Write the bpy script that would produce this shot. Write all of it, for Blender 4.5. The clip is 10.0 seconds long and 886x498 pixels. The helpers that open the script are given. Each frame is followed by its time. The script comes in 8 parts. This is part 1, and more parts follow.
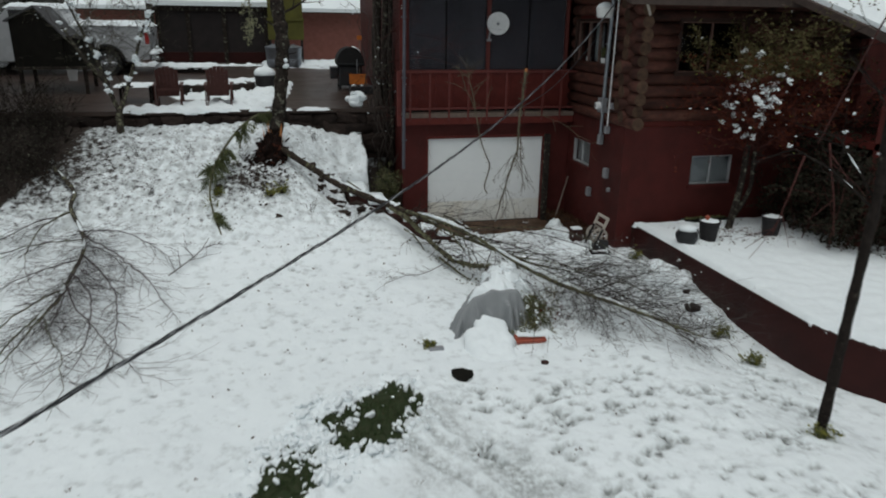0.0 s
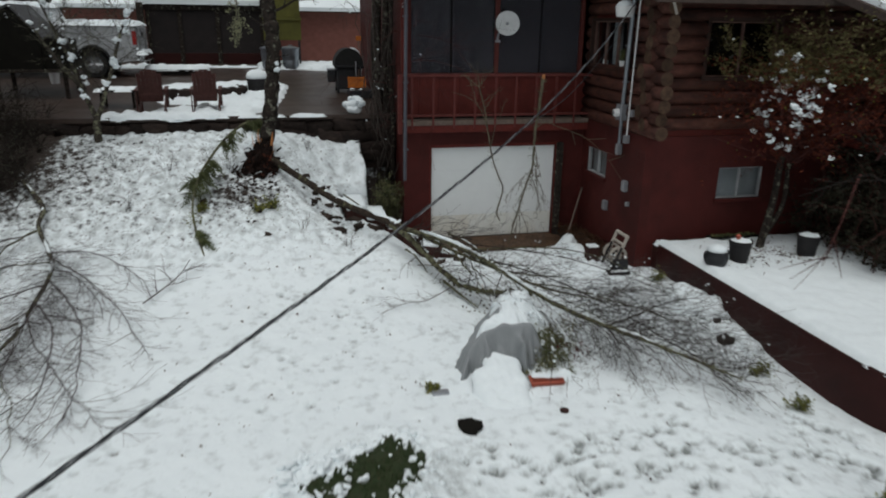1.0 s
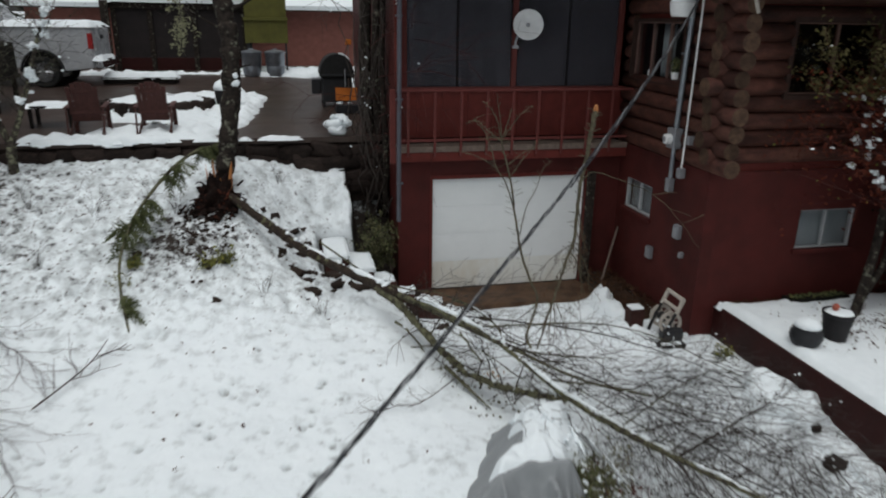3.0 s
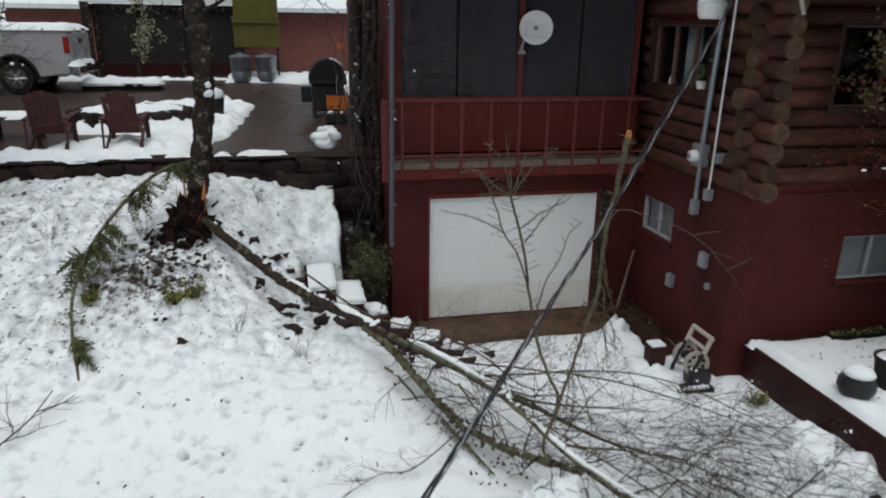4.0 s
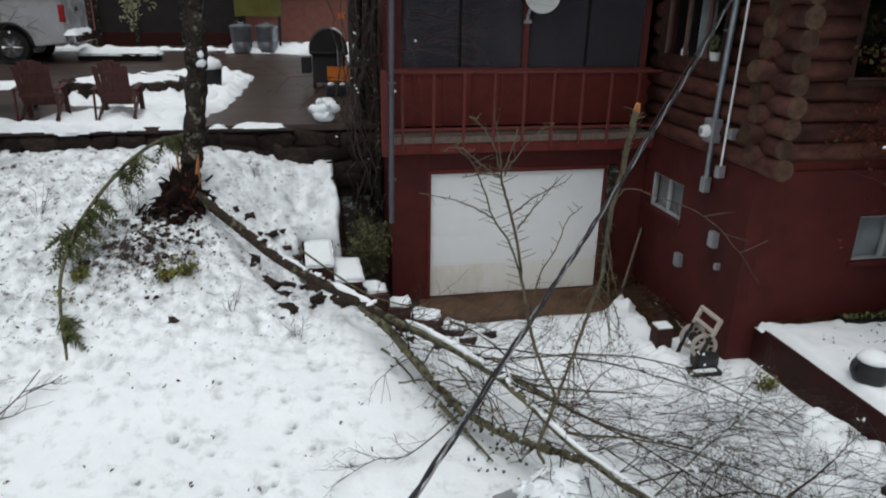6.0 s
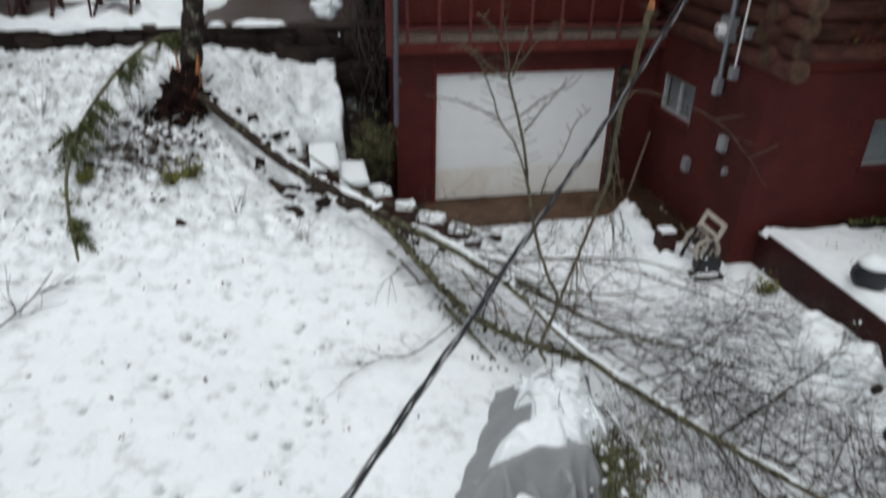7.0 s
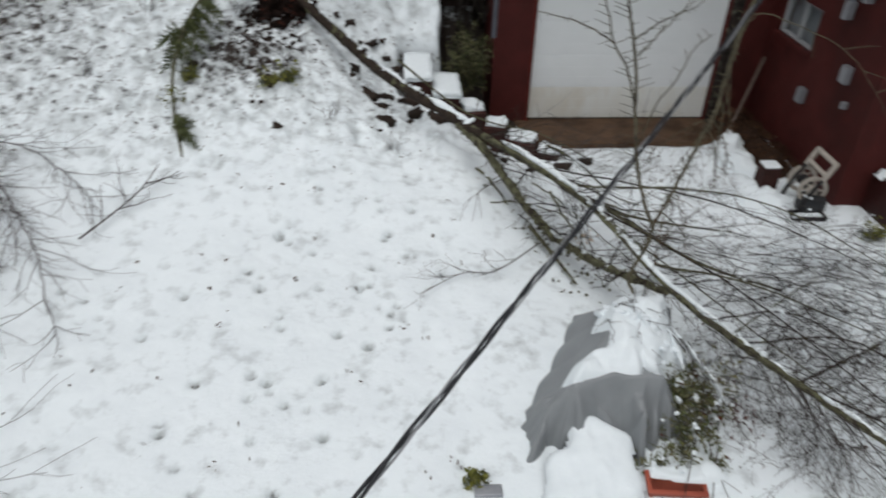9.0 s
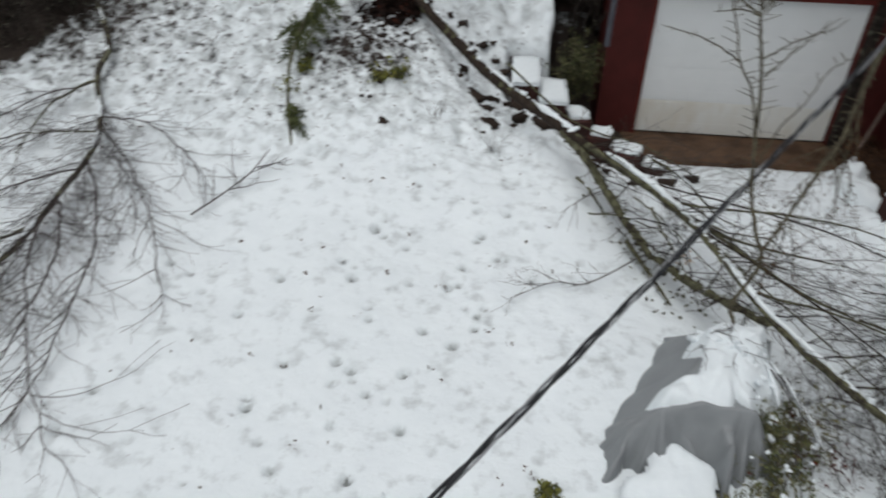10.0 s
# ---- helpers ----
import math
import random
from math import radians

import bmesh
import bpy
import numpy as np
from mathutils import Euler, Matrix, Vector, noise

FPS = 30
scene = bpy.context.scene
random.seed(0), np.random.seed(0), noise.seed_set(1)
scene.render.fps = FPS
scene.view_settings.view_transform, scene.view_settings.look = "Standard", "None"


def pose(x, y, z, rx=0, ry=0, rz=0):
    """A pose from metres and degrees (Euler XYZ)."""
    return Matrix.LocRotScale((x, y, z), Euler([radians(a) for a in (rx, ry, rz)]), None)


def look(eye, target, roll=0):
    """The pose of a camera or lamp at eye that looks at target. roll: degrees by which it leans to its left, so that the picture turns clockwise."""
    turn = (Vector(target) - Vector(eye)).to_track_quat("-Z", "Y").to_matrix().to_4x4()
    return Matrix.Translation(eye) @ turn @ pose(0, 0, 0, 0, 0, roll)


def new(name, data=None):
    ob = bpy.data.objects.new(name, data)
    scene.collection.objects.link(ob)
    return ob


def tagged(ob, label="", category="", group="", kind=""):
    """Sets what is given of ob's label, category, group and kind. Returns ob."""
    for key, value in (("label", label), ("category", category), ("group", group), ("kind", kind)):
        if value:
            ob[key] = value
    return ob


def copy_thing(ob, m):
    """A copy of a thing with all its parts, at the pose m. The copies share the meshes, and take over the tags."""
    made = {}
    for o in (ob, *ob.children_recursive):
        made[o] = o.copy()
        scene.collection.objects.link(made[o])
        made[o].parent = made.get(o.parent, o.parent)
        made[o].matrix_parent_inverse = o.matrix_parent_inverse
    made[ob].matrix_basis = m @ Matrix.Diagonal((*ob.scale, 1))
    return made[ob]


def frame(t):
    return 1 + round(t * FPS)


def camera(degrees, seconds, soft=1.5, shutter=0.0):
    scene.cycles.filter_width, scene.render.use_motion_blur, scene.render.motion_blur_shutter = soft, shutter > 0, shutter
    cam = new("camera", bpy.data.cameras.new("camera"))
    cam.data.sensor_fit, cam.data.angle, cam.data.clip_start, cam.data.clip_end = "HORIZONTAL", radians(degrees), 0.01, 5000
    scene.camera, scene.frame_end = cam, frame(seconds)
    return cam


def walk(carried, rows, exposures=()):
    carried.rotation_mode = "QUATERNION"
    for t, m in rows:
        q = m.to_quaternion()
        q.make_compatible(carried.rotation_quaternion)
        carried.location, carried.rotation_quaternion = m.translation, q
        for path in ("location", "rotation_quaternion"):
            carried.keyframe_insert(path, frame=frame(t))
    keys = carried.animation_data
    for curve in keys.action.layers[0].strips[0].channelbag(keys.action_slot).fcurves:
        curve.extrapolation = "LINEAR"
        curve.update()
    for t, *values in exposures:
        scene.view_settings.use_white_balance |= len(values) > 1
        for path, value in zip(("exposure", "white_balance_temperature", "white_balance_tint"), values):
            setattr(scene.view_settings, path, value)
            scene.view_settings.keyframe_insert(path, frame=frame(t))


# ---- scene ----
cam = camera(65.4, 10.0, soft=1.9, shutter=1.0)
PATH = [
    (0, (0.965, 1.923, 4.830), (1.412, 3.769, 4.204), 0.8),
    (0.5, (1.092, 2.502, 4.838), (1.534, 4.349, 4.209), 0.8),
    (1, (1.238, 3.191, 4.836), (1.676, 5.039, 4.208), 0.8),
    (1.5, (1.422, 3.96, 4.838), (1.855, 5.809, 4.211), 0.8),
    (2, (1.612, 4.732, 4.842), (2.04, 6.583, 4.215), 0.85),
    (2.5, (1.824, 5.492, 4.846), (2.245, 7.344, 4.218), 0.8),
    (2.7, (1.915, 5.810, 4.848), (2.332, 7.662, 4.219), 0.8),
    (3.8, (2.318, 7.292, 4.850), (2.730, 9.147, 4.227), 0.8),
    (4, (2.383, 7.486, 4.850), (2.79, 9.343, 4.228), 0.8),
    (4.5, (2.478, 7.686, 4.843), (2.88, 9.544, 4.221), 0.85),
    (5, (2.532, 7.768, 4.822), (2.931, 9.627, 4.202), 0.9),
    (5.2, (2.535, 7.770, 4.820), (2.933, 9.623, 4.181), 0.92),
    (6.3, (2.540, 7.769, 4.795), (2.916, 9.593, 4.065), 1.0),
    (6.5, (2.541, 7.769, 4.794), (2.913, 9.575, 4.021), 1.0),
    (7, (2.535, 7.765, 4.802), (2.885, 9.491, 3.855), 1.1),
    (7.5, (2.518, 7.756, 4.806), (2.846, 9.390, 3.701), 1.2),
    (8, (2.49, 7.764, 4.818), (2.794, 9.363, 3.656), 1.3),
    (8.5, (2.476, 7.769, 4.826), (2.702, 9.38, 3.663), 1.3),
    (9, (2.481, 7.768, 4.822), (2.587, 9.395, 3.664), 1.3),
    (9.5, (2.468, 7.773, 4.820), (2.445, 9.407, 3.667), 1.3),
    (10, (2.457, 7.778, 4.832), (2.303, 9.400, 3.673), 1.3),
]
# the clip's camera opens up as it comes closer to the snow
EXPOSURES = [(0, -0.34, 6500, 6), (1, -0.30, 6500, 7), (2.5, -0.19, 6500, 8.5), (4, -0.02, 6500, 10), (5, 0.04, 6500, 10.5), (6.5, 0.06, 6500, 11), (7.2, 0.05, 6500, 11), (8.5, -0.04, 6500, 10.5), (10, -0.17, 6500, 10)]
walk(cam, [(t, look(eye, target, roll)) for t, eye, target, roll in PATH], EXPOSURES)

# ---------- light: an overcast winter sky ----------
SUN_EL, SUN_AZ = 74.0, 205.0
world = bpy.data.worlds.new("overcast")
scene.world = world
world.use_nodes = True
wn, wl = world.node_tree.nodes, world.node_tree.links
sky = wn.new("ShaderNodeTexSky")
sky.sky_type, sky.sun_disc = "NISHITA", False
sky.sun_elevation, sky.sun_rotation = radians(SUN_EL), radians(SUN_AZ)
sky.dust_density, sky.air_density, sky.ozone_density = 4.0, 1.0, 1.0
grey = wn.new("ShaderNodeHueSaturation")
grey.inputs["Saturation"].default_value = 0.17
wl.new(sky.outputs[0], grey.inputs["Color"])
wl.new(grey.outputs[0], wn["Background"].inputs["Color"])
wn["Background"].inputs["Strength"].default_value = 0.10
sun = new("sun", bpy.data.lights.new("sun", "SUN"))
sun.data.energy, sun.data.angle, sun.data.color = 1.1, radians(70), (0.97, 0.99, 1.0)
az, el = radians(SUN_AZ), radians(SUN_EL)
sun.matrix_world = look((0, 0, 30), (-math.sin(az) * math.cos(el), -math.cos(az) * math.cos(el), 30 - math.sin(el)))


# ---------- materials ----------
def mat(name, a, b=None, scale=6.0, rough=0.7, bump=0.0, bscale=40.0, metal=0.0, stretch=(1, 1, 1), c=None, cscale=1.5, cut=(0.5, 0.62), spec=0.12, vary=0.0):
    """Two tones by a fine noise, a third by a broad one, with bump. a, b, c: linear colours."""
    m = bpy.data.materials.new(name)
    m.use_nodes = True
    n, l = m.node_tree.nodes, m.node_tree.links
    p = n["Principled BSDF"]
    p.inputs["Metallic"].default_value = metal
    p.inputs["Specular IOR Level"].default_value = spec
    tc, mp, info = n.new("ShaderNodeTexCoord"), n.new("ShaderNodeMapping"), n.new("ShaderNodeObjectInfo")
    mp.inputs["Scale"].default_value = stretch
    l.new(tc.outputs["Object"], mp.inputs["Vector"])
    shift = n.new("ShaderNodeVectorMath")
    shift.operation = "MULTIPLY_ADD"
    shift.inputs[1].default_value = (37, 23, 51)
    l.new(info.outputs["Random"], shift.inputs[0])
    l.new(mp.outputs[0], shift.inputs[2])

    def nz(sc, detail=5.0, r=0.6):
        t = n.new("ShaderNodeTexNoise")
        t.inputs["Scale"].default_value, t.inputs["Detail"].default_value, t.inputs["Roughness"].default_value = sc, detail, r
        l.new(shift.outputs[0], t.inputs["Vector"])
        return t

    def ramp(src, lo, hi):
        r = n.new("ShaderNodeMapRange")
        r.inputs["From Min"].default_value, r.inputs["From Max"].default_value = lo, hi
        l.new(src, r.inputs["Value"])
        return r.outputs[0]

    def mix(f, x, y):
        k = n.new("ShaderNodeMix")
        k.data_type = "RGBA"
        l.new(f, k.inputs["Factor"])
        for sock, v in ((k.inputs["A"], x), (k.inputs["B"], y)):
            if isinstance(v, tuple):
                sock.default_value = (*v, 1)
            else:
                l.new(v, sock)
        return k.outputs["Result"]

    fine = nz(scale)
    col = mix(ramp(fine.outputs["Fac"], 0.3, 0.7), a, b or tuple(0.75 * v for v in a))
    if c:
        col = mix(ramp(nz(cscale, 6).outputs["Fac"], *cut), col, c)
    if vary:
        hs = n.new("ShaderNodeHueSaturation")
        l.new(ramp_out(n, l, info.outputs["Random"], 1 - vary, 1 + vary), hs.inputs["Value"])
        l.new(col, hs.inputs["Color"])
        col = hs.outputs[0]
    l.new(col, p.inputs["Base Color"])
    l.new(ramp_out(n, l, nz(scale * 0.7, 3).outputs["Fac"], rough - 0.12, min(1, rough + 0.1)), p.inputs["Roughness"])
    if bump:
        bp = n.new("ShaderNodeBump")
        bp.inputs["Strength"].default_value, bp.inputs["Distance"].default_value = min(1, bump), 0.02
        l.new(nz(bscale, 4).outputs["Fac"], bp.inputs["Height"])
        l.new(bp.outputs[0], p.inputs["Normal"])
    return m


def ramp_out(n, l, src, lo, hi):
    r = n.new("ShaderNodeMapRange")
    r.inputs["To Min"].default_value, r.inputs["To Max"].default_value = lo, hi
    l.new(src, r.inputs["Value"])
    return r.outputs[0]


M_SNOW = mat("snow", (0.81, 0.865, 0.885), (0.76, 0.815, 0.84), 9, 0.75, 0.35, 60, spec=0.25)
M_WALL = mat("red_masonry_paint", (0.0850, 0.0192, 0.0170), (0.0650, 0.0160, 0.0142), 3, 0.6, 0.35, 70, c=(0.0430, 0.0125, 0.0112), cscale=0.9, cut=(0.5, 0.75))
M_CASING = mat("weathered_brown_casing", (0.046, 0.026, 0.021), (0.028, 0.017, 0.014), 9, 0.7, 0.4, 40, stretch=(1, 1, 0.3))
M_LOG = mat("stained_log", (0.100, 0.040, 0.030), (0.030, 0.0145, 0.0118), 6, 0.6, 0.8, 30, stretch=(0.5, 0.5, 1), c=(0.110, 0.050, 0.036), cscale=2.2, cut=(0.56, 0.74), vary=0.45)
M_LOGEND = mat("log_end_grain", (0.105, 0.064, 0.042), (0.042, 0.026, 0.019), 10, 0.8, 0.6, 50, vary=0.35)
M_RAIL = mat("red_painted_rail", (0.130, 0.0350, 0.0305), (0.095, 0.0275, 0.0245), 8, 0.5, 0.2, 60)
M_BOARD = mat("dark_red_boards", (0.125, 0.0255, 0.0205), (0.090, 0.0195, 0.0163), 5, 0.55, 0.2, 40)
M_CASE = mat("worn_window_casing", (0.1590, 0.0983, 0.0823), (0.1028, 0.0561, 0.0467), 9, 0.6, 0.3, 40)
M_DECK = mat("grey_deck_wood", (0.1700, 0.1300, 0.1100), (0.1100, 0.0850, 0.0700), 12, 0.75, 0.4, 50)
M_DOOR = mat("white_door_paint", (0.83, 0.86, 0.86), (0.79, 0.82, 0.82), 3, 0.5, 0.1, 30, spec=0.4)
M_WHITE = mat("white_vinyl", (0.75, 0.76, 0.76), (0.66, 0.67, 0.67), 9, 0.45, spec=0.4)
M_CURTAIN = mat("pale_blind", (0.36, 0.38, 0.40), (0.30, 0.32, 0.34), 4, 0.8)
M_GREY = mat("grey_metal", (0.33, 0.34, 0.36), (0.25, 0.26, 0.28), 10, 0.45, metal=0.4, spec=0.5)
M_GALV = mat("galvanised_steel", (0.30, 0.33, 0.36), (0.20, 0.22, 0.25), 7, 0.4, metal=0.7, spec=0.5)
# Near-black for shade: unlit rooms, recesses and under-deck gaps take it as colour.
M_DARK = mat("unlit_black", (0.012, 0.011, 0.011), (0.008, 0.008, 0.008), 4, 0.9)
M_BLACK = mat("black_plastic", (0.016, 0.017, 0.019), (0.024, 0.025, 0.028), 10, 0.5, spec=0.35)
M_RUBBER = mat("tyre_rubber", (0.012, 0.012, 0.012), (0.02, 0.02, 0.02), 20, 0.85, spec=0.3)
M_BARK = mat("mossy_bark", (0.070, 0.060, 0.048), (0.018, 0.015, 0.013), 22, 0.9, 1.0, 30, c=(0.185, 0.185, 0.125), cscale=12, cut=(0.52, 0.62))
M_FBARK = mat("brown_fallen_bark", (0.050, 0.037, 0.029), (0.016, 0.012, 0.010), 22, 0.9, 1.0, 30, c=(0.125, 0.125, 0.072), cscale=10, cut=(0.56, 0.66))
M_MOSS = mat("green_mossy_limb", (0.165, 0.165, 0.098), (0.068, 0.064, 0.043), 16, 0.9, 1.0, 30, c=(0.030, 0.024, 0.020), cscale=11, cut=(0.51, 0.62))
M_DBARK = mat("wet_dark_bark", (0.0420, 0.0330, 0.0270), (0.0120, 0.0097, 0.0090), 13, 0.85, 1.0, 24, c=(0.1725, 0.1725, 0.1320), cscale=10, cut=(0.56, 0.68))
M_TWIG = mat("grey_brown_twig", (0.085, 0.072, 0.064), (0.042, 0.035, 0.031), 8, 0.85)
M_DTWIG = mat("dark_brown_twig", (0.078, 0.066, 0.058), (0.040, 0.033, 0.029), 8, 0.9)
M_AMBERLEAF = mat("amber_leaf", (0.34, 0.18, 0.05), (0.22, 0.11, 0.03), 7, 0.7, vary=0.2)
M_RTWIG = mat("reddish_twig", (0.085, 0.032, 0.028), (0.05, 0.02, 0.018), 8, 0.85)
M_SPLIT = mat("split_heartwood", (0.55, 0.25, 0.10), (0.32, 0.12, 0.045), 16, 0.8, 0.5, 40, stretch=(1, 1, 0.2))
M_LEAF = mat("evergreen_leaf", (0.0650, 0.0845, 0.0364), (0.1105, 0.1170, 0.0520), 7, 0.55, c=(0.1690, 0.1495, 0.0585), cscale=9, cut=(0.5, 0.7), vary=0.3)
M_YLEAF = mat("yellowing_leaf", (0.20, 0.19, 0.035), (0.12, 0.13, 0.04), 7, 0.6, vary=0.3)
M_YIVY = mat("olive_ivy_leaf", (0.215, 0.205, 0.110), (0.140, 0.135, 0.075), 7, 0.6, vary=0.3)
M_RLEAF = mat("rust_leaf", (0.1120, 0.0245, 0.0112), (0.0630, 0.0154, 0.0098), 7, 0.7, vary=0.3)
M_DEADLEAF = mat("dead_leaf", (0.085, 0.045, 0.024), (0.05, 0.026, 0.016), 7, 0.85, vary=0.3)
M_GRASS = mat("wet_grass", (0.030, 0.054, 0.016), (0.018, 0.034, 0.010), 5, 0.6, vary=0.2)
M_STONE = mat("wet_field_stone", (0.0210, 0.0175, 0.0154), (0.0091, 0.0077, 0.0070), 9, 0.7, 0.9, 22, c=(0.0420, 0.0315, 0.0252), cscale=3, cut=(0.58, 0.78))
M_BRICK = mat("old_red_block", (0.0595, 0.0255, 0.0213), (0.0298, 0.0153, 0.0136), 10, 0.8, 0.6, 40, vary=0.25)
M_WSTONE = mat("brown_wall_stone", (0.0330, 0.0233, 0.0195), (0.0147, 0.0107, 0.0096), 7, 0.75, 0.9, 20, c=(0.0584, 0.0408, 0.0330), cscale=2.5, cut=(0.55, 0.8), vary=0.4)
M_SLAB = mat("brown_edging_slab", (0.060, 0.043, 0.034), (0.028, 0.020, 0.016), 9, 0.75, 0.9, 22, vary=0.4)
M_LICHEN = mat("pale_lichen", (0.30, 0.30, 0.19), (0.20, 0.20, 0.12), 8, 0.8, vary=0.2)
M_WETWALL = mat("wet_red_masonry", (0.044, 0.0125, 0.0112), (0.031, 0.0095, 0.0086), 3, 0.5, 0.35, 70, c=(0.020, 0.0075, 0.0068), cscale=0.9, cut=(0.5, 0.75))
M_VINYL = mat("grey_vinyl_frame", (0.40, 0.41, 0.42), (0.33, 0.34, 0.35), 9, 0.5)
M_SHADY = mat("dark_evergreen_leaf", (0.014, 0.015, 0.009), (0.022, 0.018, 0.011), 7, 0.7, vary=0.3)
M_PTWIG = mat("purple_brown_twig", (0.105, 0.088, 0.086), (0.058, 0.047, 0.047), 8, 0.85)
M_OLIVELEAF = mat("olive_brown_leaf", (0.066, 0.058, 0.024), (0.098, 0.084, 0.034), 7, 0.6, vary=0.3)
M_BLACKBARK = mat("black_wet_bark", (0.026, 0.020, 0.017), (0.009, 0.007, 0.006), 13, 0.85, 1.0, 24, c=(0.075, 0.070, 0.055), cscale=12, cut=(0.62, 0.7))
M_CLOD = mat("damp_soil_clod", (0.050, 0.034, 0.027), (0.022, 0.015, 0.012), 20, 0.9, 0.9, 30)
M_PIPE = mat("dark_grey_pipe", (0.085, 0.088, 0.105), (0.06, 0.062, 0.075), 9, 0.5, spec=0.3)
M_ROOT = mat("torn_root_soil", (0.017, 0.0090, 0.0068), (0.0050, 0.0034, 0.0028), 14, 0.9, 1.0, 22, c=(0.080, 0.024, 0.014), cscale=9, cut=(0.56, 0.68))
M_FIR = mat("cedar_spray", (0.052, 0.062, 0.026), (0.080, 0.090, 0.038), 9, 0.6, vary=0.2)
M_PATIO = mat("wet_brown_concrete", (0.056, 0.037, 0.029), (0.040, 0.027, 0.022), 2.2, 0.4, 0.15, 30, c=(0.034, 0.025, 0.021), cscale=0.6, cut=(0.42, 0.7), spec=0.25)
M_APRON = mat("wet_stained_concrete", (0.125, 0.075, 0.046), (0.075, 0.045, 0.028), 4, 0.65, 0.3, 40, c=(0.055, 0.031, 0.018), cscale=1.6, spec=0.12)
M_TARP = mat("grey_tarp", (0.245, 0.260, 0.268), (0.205, 0.218, 0.226), 3, 0.5, 0.15, 90, spec=0.4)
M_ORANGE = mat("faded_red_plastic", (0.36, 0.080, 0.042), (0.26, 0.052, 0.030), 6, 0.5, spec=0.4)
M_CABLE = mat("black_cable", (0.016, 0.017, 0.020), (0.022, 0.023, 0.027), 20, 0.5, spec=0.35)
M_WIRE = mat("bare_aluminium_wire", (0.30, 0.31, 0.32), (0.22, 0.23, 0.24), 20, 0.4, metal=0.3, spec=0.5)
M_TRUCK = mat("pale_grey_truck_paint", (0.44, 0.455, 0.47), (0.38, 0.395, 0.41), 3, 0.28, c=(0.1960, 0.1960, 0.1960), cscale=2.5, cut=(0.55, 0.8), spec=0.5)
M_RED = mat("tail_light_red", (0.35, 0.015, 0.015), (0.25, 0.01, 0.01), 6, 0.25, spec=0.5)
M_CHROME = mat("chrome", (0.55, 0.56, 0.58), (0.45, 0.46, 0.48), 9, 0.25, metal=1.0, spec=0.5)
M_CHAIR = mat("brown_stained_chair", (0.0813, 0.0344, 0.0297), (0.0531, 0.0235, 0.0204), 8, 0.55, 0.3, 30)
M_PINK = mat("pink_brick_far", (0.2250, 0.0945, 0.0765), (0.1710, 0.0720, 0.0576), 5, 0.8, 0.4, 20)
M_OLIVE = mat("olive_painted_steel", (0.1295, 0.1260, 0.0338), (0.0957, 0.0922, 0.0282), 4, 0.55, 0.2, 20)
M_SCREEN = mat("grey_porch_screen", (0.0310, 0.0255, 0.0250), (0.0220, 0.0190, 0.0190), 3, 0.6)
M_HUT = mat("weathered_green_board", (0.0100, 0.0090, 0.0065), (0.0060, 0.0055, 0.0045), 6, 0.8, 0.4, 30)
M_HROOF = mat("wet_felt_roof", (0.090, 0.090, 0.092), (0.055, 0.055, 0.058), 5, 0.7, 0.3, 30, c=(0.30, 0.31, 0.32), cscale=2.5, cut=(0.6, 0.75))
M_CLAY = mat("dark_grey_planter", (0.0300, 0.0280, 0.0290), (0.0200, 0.0190, 0.0200), 6, 0.6)
M_BEIGE = mat("beige_reel_plastic", (0.42, 0.38, 0.33), (0.34, 0.31, 0.27), 8, 0.5, spec=0.4)
M_SHINGLE = mat("brown_roof_edge", (0.075, 0.055, 0.048), (0.05, 0.038, 0.034), 8, 0.8)
M_MUD = mat("leaf_litter_soil", (0.05, 0.028, 0.018), (0.028, 0.017, 0.012), 18, 0.9, 0.9, 30)

# Pale vertical streaks in the mesh colour imitate reflections and curtains behind it.
M_MESH = mat("insect_screen_sheen", (0.088, 0.086, 0.102), (0.036, 0.035, 0.042), 3.5, 0.85, stretch=(3, 3, 0.22), spec=0.15)
M_MESH.node_tree.nodes["Principled BSDF"].inputs["Alpha"].default_value = 0.62
M_VINE = mat("lichened_shoot", (0.150, 0.132, 0.085), (0.055, 0.046, 0.034), 18, 0.9, 0.8, 40)
glass = bpy.data.materials.new("window_glass")
glass.use_nodes = True
gp = glass.node_tree.nodes["Principled BSDF"]
gp.inputs["Transmission Weight"].default_value, gp.inputs["Roughness"].default_value, gp.inputs["IOR"].default_value = 1.0, 0.02, 1.45
gp.inputs["Base Color"].default_value = (0.9, 0.93, 0.93, 1)
# Low IOR and a grey tint weaken this pane's reflections so it reads dark.
dim_glass = glass.copy()
dim_glass.name = "dusty_glass"
dim_glass.node_tree.nodes["Principled BSDF"].inputs["IOR"].default_value = 1.18
dim_glass.node_tree.nodes["Principled BSDF"].inputs["Base Color"].default_value = (0.6, 0.6, 0.55, 1)


# ---------- mesh helpers ----------
def mesh_ob(name, bm, material, smooth=False):
    me = bpy.data.meshes.new(name)
    bm.to_mesh(me)
    bm.free()
    for m in material if isinstance(material, (list, tuple)) else (material,):
        me.materials.append(m)
    if smooth:
        me.polygons.foreach_set("use_smooth", [True] * len(me.polygons))
    return new(name, me)


def part(name, bm, material, parent, label="", smooth=False):
    ob = mesh_ob(name, bm, material, smooth)
    ob.parent = parent
    if label:
        ob["label"] = label
    return ob


def thing(name, label, category, at=(0, 0, 0), rz=0, group="", kind=""):
    ob = new(name)
    ob.matrix_world = pose(*at, 0, 0, rz)
    return tagged(ob, label, category, group, kind)


